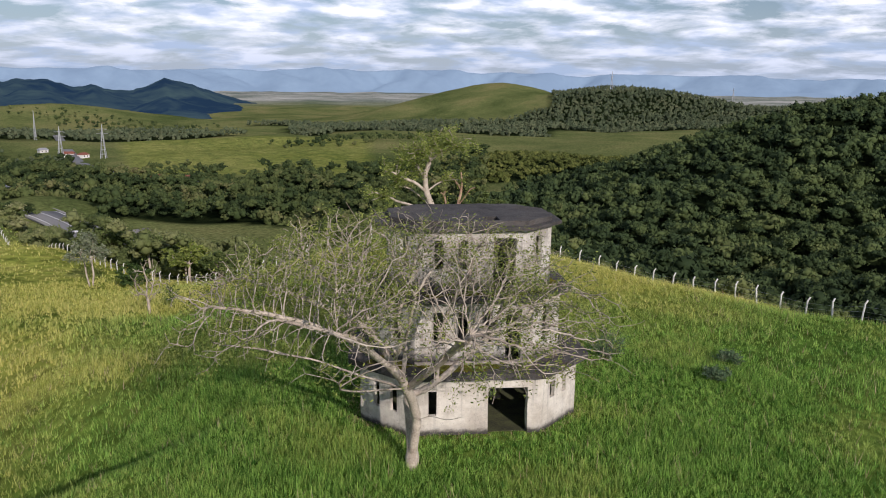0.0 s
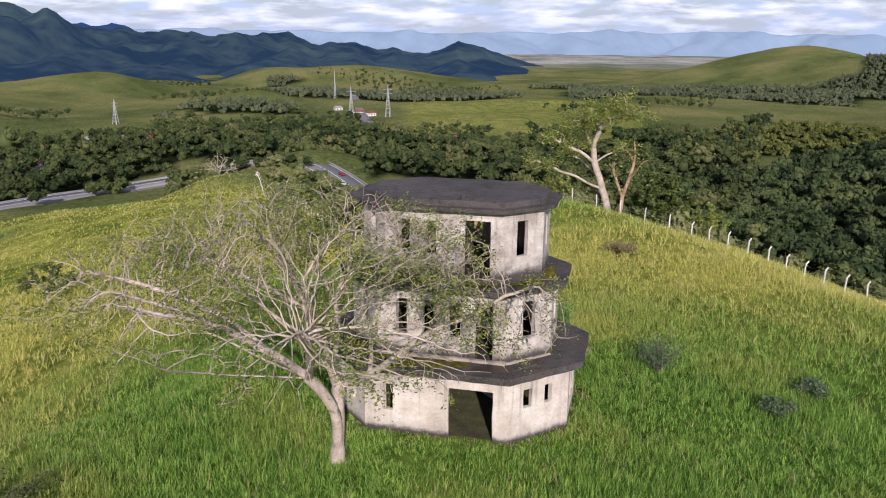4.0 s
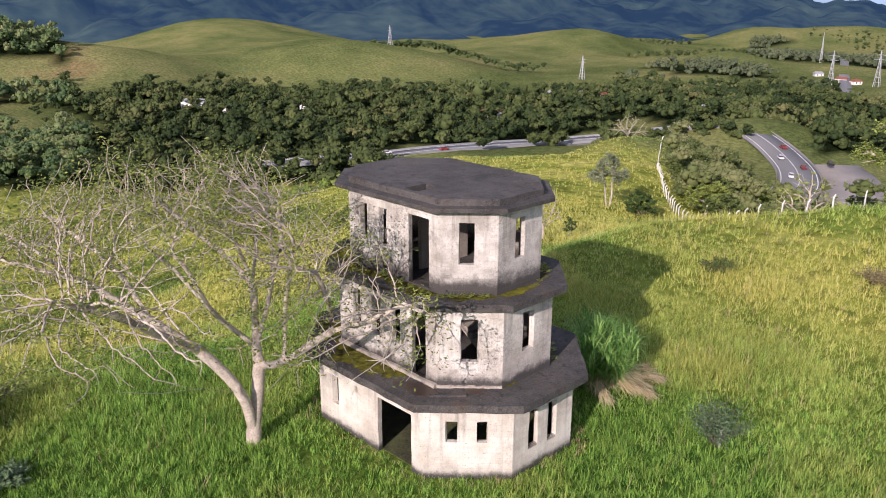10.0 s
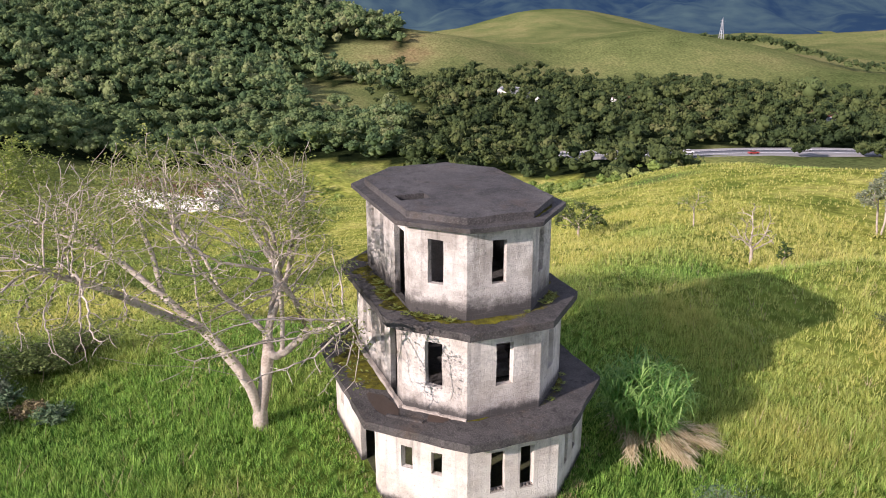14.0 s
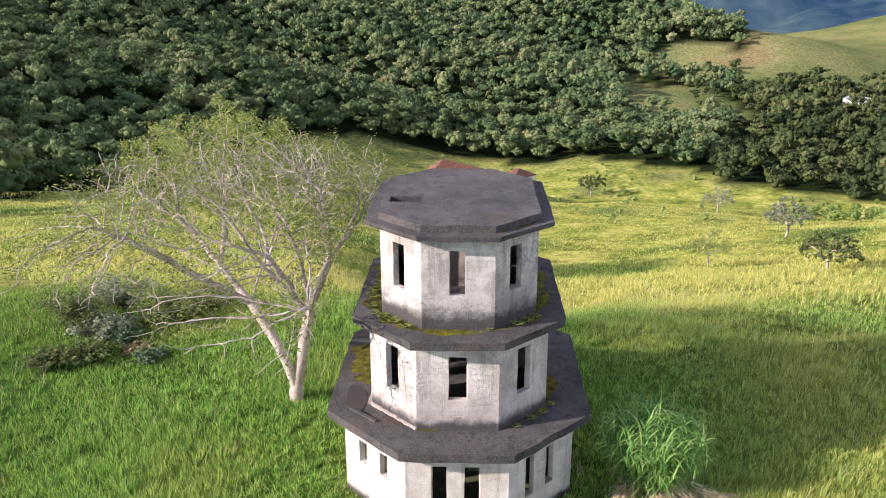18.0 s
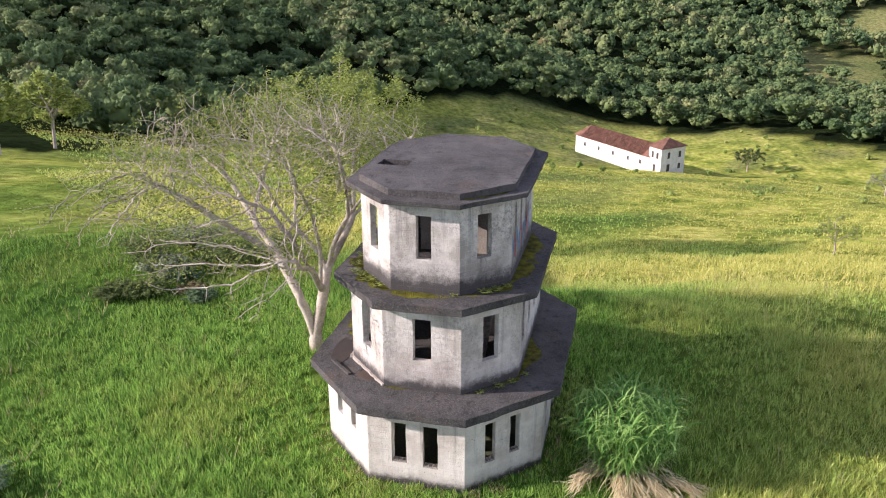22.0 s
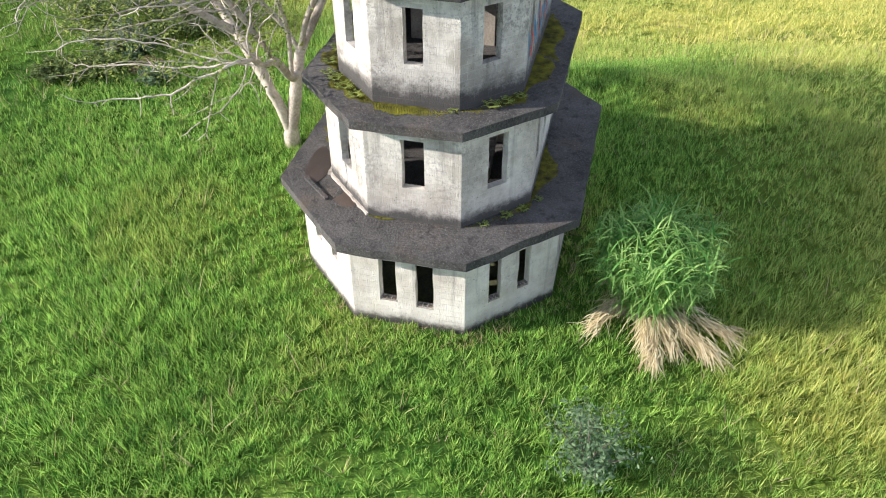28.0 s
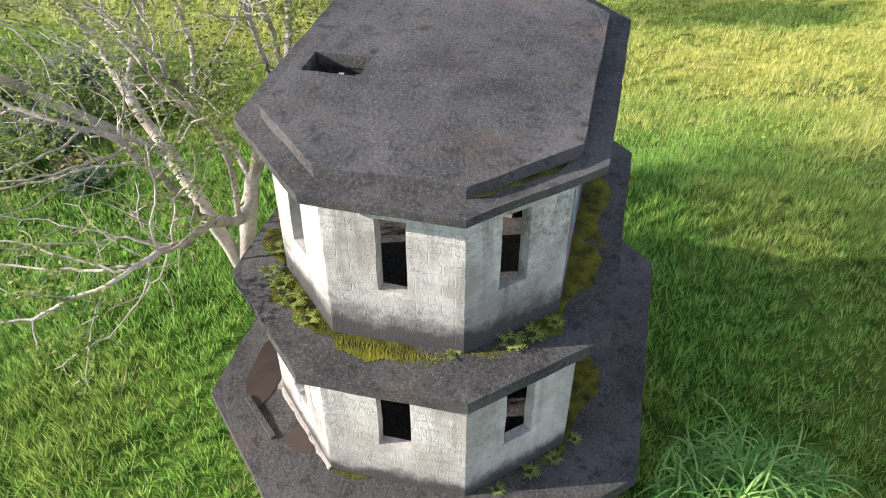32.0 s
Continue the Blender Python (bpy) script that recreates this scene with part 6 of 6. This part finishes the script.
def crown_shape(rng, lumps, level, cards, card):
    """A crown of radius about 1 and height about 1.3: a domed cluster of uneven lumps under a coat of leaf clumps."""
    bv, bf = BALLS[level]
    pieces = []
    for k in range(lumps):
        a = k * 2.4 + rng.uniform(-0.5, 0.5)
        q = 0.12 if k == 0 else 0.30 + 0.42 * math.sqrt(k / lumps) + rng.uniform(-0.08, 0.08)
        c = np.array((q * math.cos(a), q * math.sin(a), 1.0 - 0.62 * q * q + rng.uniform(-0.16, 0.10)))
        r = rng.uniform(0.30, 0.50) * (1.25 if k == 0 else 1.0) * np.array((1, 1, rng.uniform(0.62, 0.9)))
        if lumps == 1:
            r, c = np.array((0.85, 0.85, 0.8)), np.array((0, 0, 0.75))
        ph = rng.rand(6) * 6.28
        bumps = 1 + 0.16 * np.sin(bv[:, 0] * 4 + ph[0]) * np.sin(bv[:, 1] * 4 + ph[1]) + 0.14 * np.sin(bv[:, 2] * 5 + ph[2] + bv[:, 0] * 3) + rng.normal(0, 0.16, len(bv))
        pieces.append((c + bv * r * bumps[:, None] * 0.74, bf))
        n = max(1, cards // lumps)
        d = rng.normal(0, 1, (n, 3))
        d[:, 2] = np.abs(d[:, 2]) * 0.9 - 0.2
        d /= np.linalg.norm(d, axis=1, keepdims=True)
        p = c + d * r * rng.uniform(0.66, 1.22, (n, 1))
        u = np.cross(d, rng.normal(0, 1, (n, 3)))
        u /= np.linalg.norm(u, axis=1, keepdims=True)
        w = np.cross(d, u) + d * rng.uniform(-1.1, 1.1, (n, 1))
        s = card * rng.uniform(0.5, 1.4, (n, 1))
        t = np.stack([p - u * s, p + u * s * 0.9 + w * s * 0.3, p + w * s * 1.3 + d * s * 0.25], 1).reshape(-1, 3)
        pieces.append((t, np.arange(3 * n).reshape(-1, 3)))
    if lumps > 1:
        pieces.append((np.array((0, 0, 0.55)) + bv * (0.54, 0.54, 0.50), bf))
    return gather(pieces)


def woodland(name, spots, sizes, heights, shapes, mat, label, seed):
    """Many crowns in one mesh; each has its own tone."""
    rng = np.random.RandomState(seed)
    vs, fs, tone, k = [], [], [], 0
    z0 = terrain(spots[:, 0], spots[:, 1])
    for (x, y), r, h, z in zip(spots, sizes, heights, z0):
        v, f = shapes[rng.randint(len(shapes))]
        a = rng.uniform(0, 6.28)
        ca, sa, tall = math.cos(a), math.sin(a), rng.uniform(0.75, 1.35)
        w = np.stack([x + r * (v[:, 0] * ca - v[:, 1] * sa), y + r * (v[:, 0] * sa + v[:, 1] * ca), z + h - 1.35 * r * tall + v[:, 2] * r * tall], -1)
        vs.append(w)
        fs.append(f + k)
        kindred = 0.5 + 0.25 * math.sin(x / 26 + 2 * math.sin(y / 37)) + 0.25 * math.sin(y / 19 + 2 * math.sin(x / 31))
        tone.append(np.full(len(v), min(1.0, max(0.0, 0.62 * rng.uniform(0, 1) + 0.38 * kindred))))
        k += len(v)
    me = quick(name, np.concatenate(vs), np.concatenate(fs))
    at = me.attributes.new("tone", "FLOAT", "POINT")
    at.data.foreach_set("value", np.concatenate(tone).astype(np.float32))
    return tagged(link_mesh(name, me, mat), label, "woodland", kind="stuff")


def forest_material(name, stops):
    m = bpy.data.materials.new(name)
    m.use_nodes = True
    n, l = m.node_tree.nodes, m.node_tree.links
    b = n["Principled BSDF"]
    b.inputs["Roughness"].default_value, b.inputs["Specular IOR Level"].default_value = 0.8, 0.12
    geo = n.new("ShaderNodeNewGeometry")
    big = n.new("ShaderNodeTexNoise")
    big.inputs["Scale"].default_value, big.inputs["Detail"].default_value = 1.3, 4
    l.new(geo.outputs["Position"], big.inputs["Vector"])
    tone = n.new("ShaderNodeAttribute")
    tone.attribute_name = "tone"
    total = None
    for socket, weight in ((tone.outputs["Fac"], 0.66), (geo.outputs["Random Per Island"], 0.12), (big.outputs["Fac"], 0.28)):
        t = n.new("ShaderNodeMath")
        t.operation = "MULTIPLY"
        t.inputs[1].default_value = weight
        l.new(socket, t.inputs[0])
        if total:
            s = n.new("ShaderNodeMath")
            s.operation = "ADD"
            l.new(total, s.inputs[0])
            l.new(t.outputs[0], s.inputs[1])
            total = s.outputs[0]
        else:
            total = t.outputs[0]
    ramp = n.new("ShaderNodeValToRGB")
    e = ramp.color_ramp.elements
    while len(e) < len(stops):
        e.new(0.5)
    for k, (p, c) in zip(e, stops):
        k.position, k.color = p, (*c, 1)
    l.new(total, ramp.inputs[0])
    l.new(ramp.outputs[0], b.inputs["Base Color"])
    glow = n.new("ShaderNodeBsdfTranslucent")
    l.new(ramp.outputs[0], glow.inputs["Color"])
    both = n.new("ShaderNodeMixShader")
    both.inputs[0].default_value = 0.2
    l.new(b.outputs[0], both.inputs[1])
    l.new(glow.outputs[0], both.inputs[2])
    l.new(both.outputs[0], n["Material Output"].inputs[0])
    return m


# Valley and slope crowns: cloud shadow is put into these darkened tones.
SHADED_FOREST_TONES = forest_material("cloud_shaded_forest", ((0.15, (0.0185, 0.0319, 0.0122)), (0.42, (0.0506, 0.0773, 0.0278)), (0.70, (0.1082, 0.1358, 0.0448)), (0.88, (0.1800, 0.1804, 0.0760)), (1.0, (0.1723, 0.1071, 0.0556))))
MOUNTAIN_TONES = forest_material("mountain_forest_crowns", ((0.16, (0.0519, 0.0918, 0.0421)), (0.38, (0.0954, 0.1540, 0.0641)), (0.62, (0.1682, 0.2270, 0.0864)), (0.84, (0.2877, 0.3053, 0.1399)), (0.95, (0.3256, 0.1972, 0.1083))))
# Olive scrub, its tones raised to look sunlit next to the dark hill.
MOUND_TONES = forest_material("olive_scrub_forest", ((0.15, (0.0398, 0.0546, 0.0137)), (0.45, (0.1124, 0.1362, 0.0351)), (0.8, (0.2120, 0.2278, 0.0644)), (1.0, (0.2915, 0.2465, 0.0874))))
# Dark because the cloud shadow over the eastern hill is in the colour.
DARK_TONES = forest_material("dark_cloud_shaded_crowns", ((0.15, (0.021, 0.037, 0.0155)), (0.45, (0.0537, 0.0832, 0.0335)), (0.75, (0.1085, 0.1464, 0.0509)), (1.0, (0.1860, 0.1966, 0.0764))))
# Far crowns are paler and greyer: distance haze mixed into the colour.
FAR_TONES = forest_material("hazed_far_forest", ((0.12, (0.062, 0.088, 0.050)), (0.5, (0.110, 0.138, 0.074)), (1.0, (0.170, 0.182, 0.098))))
SPUR_TONES = forest_material("olive_thicket", ((0.15, (0.05, 0.07, 0.024)), (0.5, (0.13, 0.16, 0.055)), (0.85, (0.24, 0.25, 0.11)), (1.0, (0.30, 0.27, 0.17))))
SCRUB_TONES = forest_material("scrub_crowns", ((0.15, (0.098, 0.154, 0.0392)), (0.5, (0.21, 0.294, 0.07)), (0.85, (0.35, 0.392, 0.126)), (1.0, (0.406, 0.35, 0.182))))


def scatter(step, r0, r1, az0, az1, rng, keep):
    n = int(2 * r1 / step)
    g = (np.arange(n) + 0.5) * step - r1
    x, y = np.meshgrid(g, g)
    x, y = x.ravel() + rng.uniform(-0.42, 0.42, n * n) * step, y.ravel() + rng.uniform(-0.42, 0.42, n * n) * step
    r, az = np.hypot(x, y), np.degrees(np.arctan2(-x, y))
    m = (r > r0) & (r < r1) & (az > az0) & (az < az1)
    x, y = x[m], y[m]
    near_road = np.zeros(len(x), bool)
    for line, gap in ((ROAD, 13.0), (FAR_ROAD, 11.0), (lay, 16.0)):
        near_road |= np.min(np.hypot(x[:, None] - line[None, ::2, 0], y[:, None] - line[None, ::2, 1]), axis=1) < gap
    m = keep(x, y) & ~near_road & (np.hypot(x - FX + 12, y - FY + 14) > 30)
    return np.stack([x[m], y[m]], -1)


def build_woods():
    rng = np.random.RandomState(77)
    inside = lambda x, y: woods_at(x, y) > 0.5
    olive = lambda x, y: (np.hypot(x - 122, y - 490) <= 112) | (np.hypot((x - 118) / 62, (y - 400) / 60) < 1 + 0.15 * np.sin(x / 17 + y / 23))
    fine = [crown_shape(rng, 6, 1, 190, 0.115) for _ in range(14)]
    mid = [crown_shape(rng, 4, 1, 52, 0.17) for _ in range(14)]
    far = [crown_shape(rng, 2, 1, 12, 0.34) for _ in range(8)]
    west = lambda x, y: inside(x, y) & (np.degrees(np.arctan2(-x, y)) >= 72)
    east = lambda x, y: inside(x, y) & (np.degrees(np.arctan2(-x, y)) < 72) & (np.degrees(np.arctan2(-x, y)) > -9)
    hill = lambda x, y: inside(x, y) & (np.degrees(np.arctan2(-x, y)) <= -9)
    p = scatter(4.4, 60, 250, -9, 72, rng, inside)
    woodland("forest_near", p, 1.2 + 2.6 * rng.rand(len(p)) ** 1.5, rng.uniform(3.5, 9, len(p)), fine, SHADED_FOREST_TONES, "dense green forest trees on the slopes near the hilltop", 1)
    p = scatter(4.3, 60, 230, -46, -9, rng, hill)
    woodland("forest_hill", p, 1.8 + 2.6 * rng.rand(len(p)) ** 1.8, rng.uniform(4.5, 10, len(p)), fine, DARK_TONES, "dense hillside forest beyond the fence, coloured dark for cloud shade", 10)
    p = scatter(4.8, 230, 500, -46, -9, rng, lambda x, y: hill(x, y) & ~olive(x, y))
    woodland("forest_hill_top", p, 2.0 + 2.8 * rng.rand(len(p)) ** 1.8, rng.uniform(5.0, 10, len(p)), mid, DARK_TONES, "dense forest over the hilltop, coloured dark for cloud shade", 11)
    p = scatter(4.8, 320, 640, -46, -4, rng, lambda x, y: inside(x, y) & olive(x, y))
    woodland("forest_mound", p, 1.2 + 2.2 * rng.rand(len(p)) ** 1.4, rng.uniform(3.0, 6.5, len(p)), mid, MOUND_TONES, "olive scrub forest on a low mound, coloured brighter as sunlit", 14)
    p = scatter(5.2, 150, 420, 70, 136, rng, west)
    woodland("forest_edge", p, 2.2 + 3.6 * rng.rand(len(p)) ** 2.2, 6 + 9 * rng.rand(len(p)) ** 1.5, fine, MOUNTAIN_TONES, "dense forest edge behind the farmhouse", 9)
    p = scatter(6.0, 420, 640, 70, 136, rng, west)
    woodland("forest_mountain", p, 2.6 + 3.6 * rng.rand(len(p)) ** 1.8, 7 + 8 * rng.rand(len(p)), mid, MOUNTAIN_TONES, "dense dark green forest climbing the mountainside", 2)
    p = scatter(5.8, 250, 610, -9, 72, rng, east)
    woodland("forest_middle", p, 2.2 + 3.2 * rng.rand(len(p)) ** 2, 4 + 8 * rng.rand(len(p)) ** 1.5, mid, SHADED_FOREST_TONES, "dense green trees along the valley, darkened for cloud shade", 8)
    p = scatter(8.4, 620, 1900, -44, 136, rng, lambda x, y: inside(x, y) & ((np.degrees(np.arctan2(-x, y)) < 72) | (np.hypot(x, y) > 640)))
    woodland("forest_far", p, 2.4 + 2.6 * rng.rand(len(p)) ** 1.6, rng.uniform(4.5, 8.5, len(p)), far, FAR_TONES, "distant forest tinted for haze on hills and mountain slopes", 3)
    a = np.linspace(0, 1, 46)
    p = np.concatenate([np.stack([-604 + 150 * a + k * 5, 470 + 62 * a + k * 5 - 10 * np.sin(a * 3)], -1) for k in range(3)]) + rng.uniform(-1.5, 1.5, (138, 2))
    woodland("tree_row", p, rng.uniform(2.0, 3.2, len(p)), rng.uniform(6, 10, len(p)), mid, DARK_TONES, "dark plantation strip along a pasture hill", 12)
    a, b = rng.uniform(-0.12, 1.2, 95), rng.uniform(2.0, 15.0, 95)
    p = np.stack([-31.5 - 19.5 * a + 0.79 * b, 70.5 + 25.5 * a + 0.61 * b], -1)
    a, b = rng.uniform(0.0, 1.08, 190), 2.0 + 40.0 * rng.rand(190) ** 1.2
    p = np.concatenate([p, np.stack([-53 - 44 * a + 0.86 * b, 100 + 74 * a + 0.50 * b], -1)])
    woodland("scrub_on_spur", p, rng.uniform(0.9, 2.4, len(p)), 2.2 + 5.2 * rng.rand(len(p)) ** 1.5, fine, SPUR_TONES, "olive scrub thicket beside the fence on the spur", 15)
    p = np.array(((-319.0, 333.0),))
    woodland("tall_valley_tree", p, np.array((8.5,)), np.array((20.0,)), fine, DARK_TONES, "one tall dark round tree in the valley wood", 13)
    thin = lambda x, y: (woods_at(x, y) < 0.5) & (np.sin(x / 31 + 2 * np.sin(y / 43)) + np.sin(y / 27 + x / 61) + rng.normal(0, 0.45, len(x)) > 1.05)
    p = scatter(4.2, 62, 250, -2, 66, rng, lambda x, y: thin(x, y) & ((np.hypot(x, y) > 150) | (np.degrees(np.arctan2(-x, y)) < 14)))
    woodland("scrub", p, rng.uniform(0.7, 2.2, len(p)), rng.uniform(1.4, 3.6, len(p)), fine, SCRUB_TONES, "low green scrub on the valley slope", 4)
    p = scatter(9.0, 150, 330, 60, 112, rng, lambda x, y: (woods_at(x, y) < 0.5) & (rng.rand(len(x)) < 0.3))
    woodland("scrub_on_field", p, rng.uniform(0.5, 1.6, len(p)), rng.uniform(0.9, 2.6, len(p)), mid, SCRUB_TONES, "scattered low bushes in the pasture", 5)
    p = scatter(13.0, 420, 1500, -5, 75, rng, lambda x, y: (woods_at(x, y) < 0.5) & (np.sin(x / 70 + 2 * np.sin(y / 95)) + np.sin(y / 60) + rng.normal(0, 0.3, len(x)) > 1.2) & ~((np.hypot(x, y) > 540) & (np.degrees(np.arctan2(-x, y)) > 34)))
    woodland("valley_trees", p, 1.8 + 2.6 * rng.rand(len(p)) ** 1.5, rng.uniform(4, 8, len(p)), mid, SHADED_FOREST_TONES, "clumps of trees in the valley pastures, darkened for cloud shade", 6)
    inward = np.repeat(ROAD[:-1], 3, axis=0) + rng.uniform(-1.6, 1.6, (3 * len(ROAD) - 3, 2))
    p = inward * (1 - rng.uniform(10.5, 16.0, (len(inward), 1)) / np.linalg.norm(inward, axis=1, keepdims=True))
    a = np.degrees(np.arctan2(-p[:, 0], p[:, 1]))
    p = p[((a > 51.0) & (a < 56.8)) | ((a > 42.8) & (a < 43.9)) | ((a > 37.4) & (a < 39.9)) | ((a > 24.0) & (a < 34.4))]
    woodland("roadside_trees", p, 1.4 + 1.8 * rng.rand(len(p)) ** 1.4, rng.uniform(3.6, 6.6, len(p)), fine, SHADED_FOREST_TONES, "low trees along the highway verge, darkened for cloud shade", 16)
    edge = lambda x, y: (woods_at(x, y) < 0.5) & (np.hypot(x, y) > 49) & (rng.rand(len(x)) < 0.75)
    p = scatter(3.6, 50, 80, -46, 6, rng, edge)
    p = p[(p[:, 1] - 49 > -0.35 * p[:, 0]) | (p[:, 0] > 36)]
    woodland("scrub_below_fence", p, rng.uniform(0.8, 2.3, len(p)), rng.uniform(1.5, 4.0, len(p)), fine, SPUR_TONES, "green scrub below the fence line", 7)


build_woods()


# ---- grass ----
def grass_field(name, r0, r1, tufts, per, length, width, az0, az1, seed, label, mat, skirt=None):
    """Tufts of blades that splay outwards and lean with the wind; thicker and taller in patches."""
    rng = np.random.RandomState(seed)
    r = np.sqrt(rng.uniform(r0 ** 2, r1 ** 2, tufts))
    a = np.radians(rng.uniform(az0, az1, tufts))
    x, y = -r * np.sin(a), r * np.cos(a)
    ax, ay = np.abs(x), np.abs(y)
    out = (ax > 5.0) | (ay > 3.68) | (ax + ay > 6.55)
    patchy = 0.5 + 0.25 * np.sin(x / 2.3 + 1.7 * np.sin(y / 3.1)) + 0.25 * np.sin(y / 1.7 + 1.4 * np.sin(x / 2.7 + 1))
    wall = np.maximum(np.maximum(ax - 5.0, ay - 3.65), (ax + ay - 6.6) * 0.7)
    if skirt:
        out &= (wall < skirt) & (rng.rand(tufts) < 0.75)
    keep = out & (rng.rand(tufts) < 0.62 + 0.38 * patchy)
    x, y, patchy, ax, ay = x[keep], y[keep], patchy[keep], ax[keep], ay[keep]
    size = rng.uniform(0.55, 1.3, len(x)) * (0.7 + 0.45 * patchy)
    wall = np.maximum(np.maximum(ax - 5.0, ay - 3.65), (ax + ay - 6.6) * 0.7)
    size *= 0.55 + 0.45 * np.clip(wall / 1.2, 0, 1)
    wind = 0.9 * np.sin(x / 6.1 + np.sin(y / 4.3)) + 0.6 * np.sin(y / 3.3 + x / 9) + 0.6
    tussock = np.clip(np.sin(x / 1.9 + 1.4 * np.sin(y / 2.6)) + np.sin(y / 1.6 + x / 3.1) - 0.4, 0, 1)
    dry = sunlit_dryness(x, y) + 0.27 * tussock + rng.normal(0, 0.16, len(x))
    x, y, size, wind, dry = (np.repeat(q, per) for q in (x, y, size, wind, dry))
    n = len(x)
    swing = rng.uniform(0, 6.28, n)
    q = rng.rand(n) ** 0.7
    lean = 0.18 + 0.68 * q
    ln = length * size * rng.uniform(0.65, 1.2, n)
    dx, dy = np.cos(swing) * lean + 0.05 * np.cos(wind), np.sin(swing) * lean + 0.05 * np.sin(wind)
    x, y = x + np.cos(swing) * q * length * 0.16, y + np.sin(swing) * q * length * 0.16
    z = terrain(x, y)
    s = width * rng.uniform(0.6, 1.4, n)
    sx, sy = -np.sin(swing) * s, np.cos(swing) * s
    tip = np.stack([x + dx * ln, y + dy * ln, z + ln * np.sqrt(np.clip(1 - dx * dx - dy * dy, 0.12, 1))], -1)
    v = np.stack([np.stack([x - sx, y - sy, z - 0.03], -1), np.stack([x + sx, y + sy, z - 0.03], -1), tip], 1).reshape(-1, 3)
    me = quick(name, v, np.arange(3 * n).reshape(-1, 3))
    at = me.attributes.new("dry", "FLOAT", "POINT")
    at.data.foreach_set("value", np.repeat(np.clip(dry, 0, 1), 3).astype(np.float32))
    at = me.attributes.new("cloud_shade", "FLOAT", "POINT")
    at.data.foreach_set("value", np.repeat(cloud_shade_at(x, y), 3).astype(np.float32))
    return tagged(link_mesh(name, me, mat), label, "grass", kind="stuff")


grass_field("grass_near", 0.5, 17, 46000, 11, 0.40, 0.0155, -180, 180, 1, "tall green grass in tufts round the tower", GRASS)
grass_field("grass_round", 17, 31, 34000, 7, 0.48, 0.016, -180, 180, 5, "tall green grass on the hilltop", GRASS)
grass_field("grass_middle", 31, 78, 42000, 7, 0.58, 0.030, -50, 140, 2, "tall yellow-green grass on the hilltop", GRASS)
grass_field("grass_far", 78, 225, 60000, 4, 0.46, 0.048, 14, 135, 3, "yellow-green pasture grass on the slope", GRASS)
grass_field("dry_stems", 3.0, 40, 3000, 3, 0.8, 0.012, -180, 180, 4, "scattered dry grass stems", GRASS_DRY)
grass_field("dry_skirt", 3.4, 6.2, 2600, 6, 0.42, 0.010, -180, 180, 6, "dead dry grass along the foot of the walls", GRASS_DRY, 0.55)
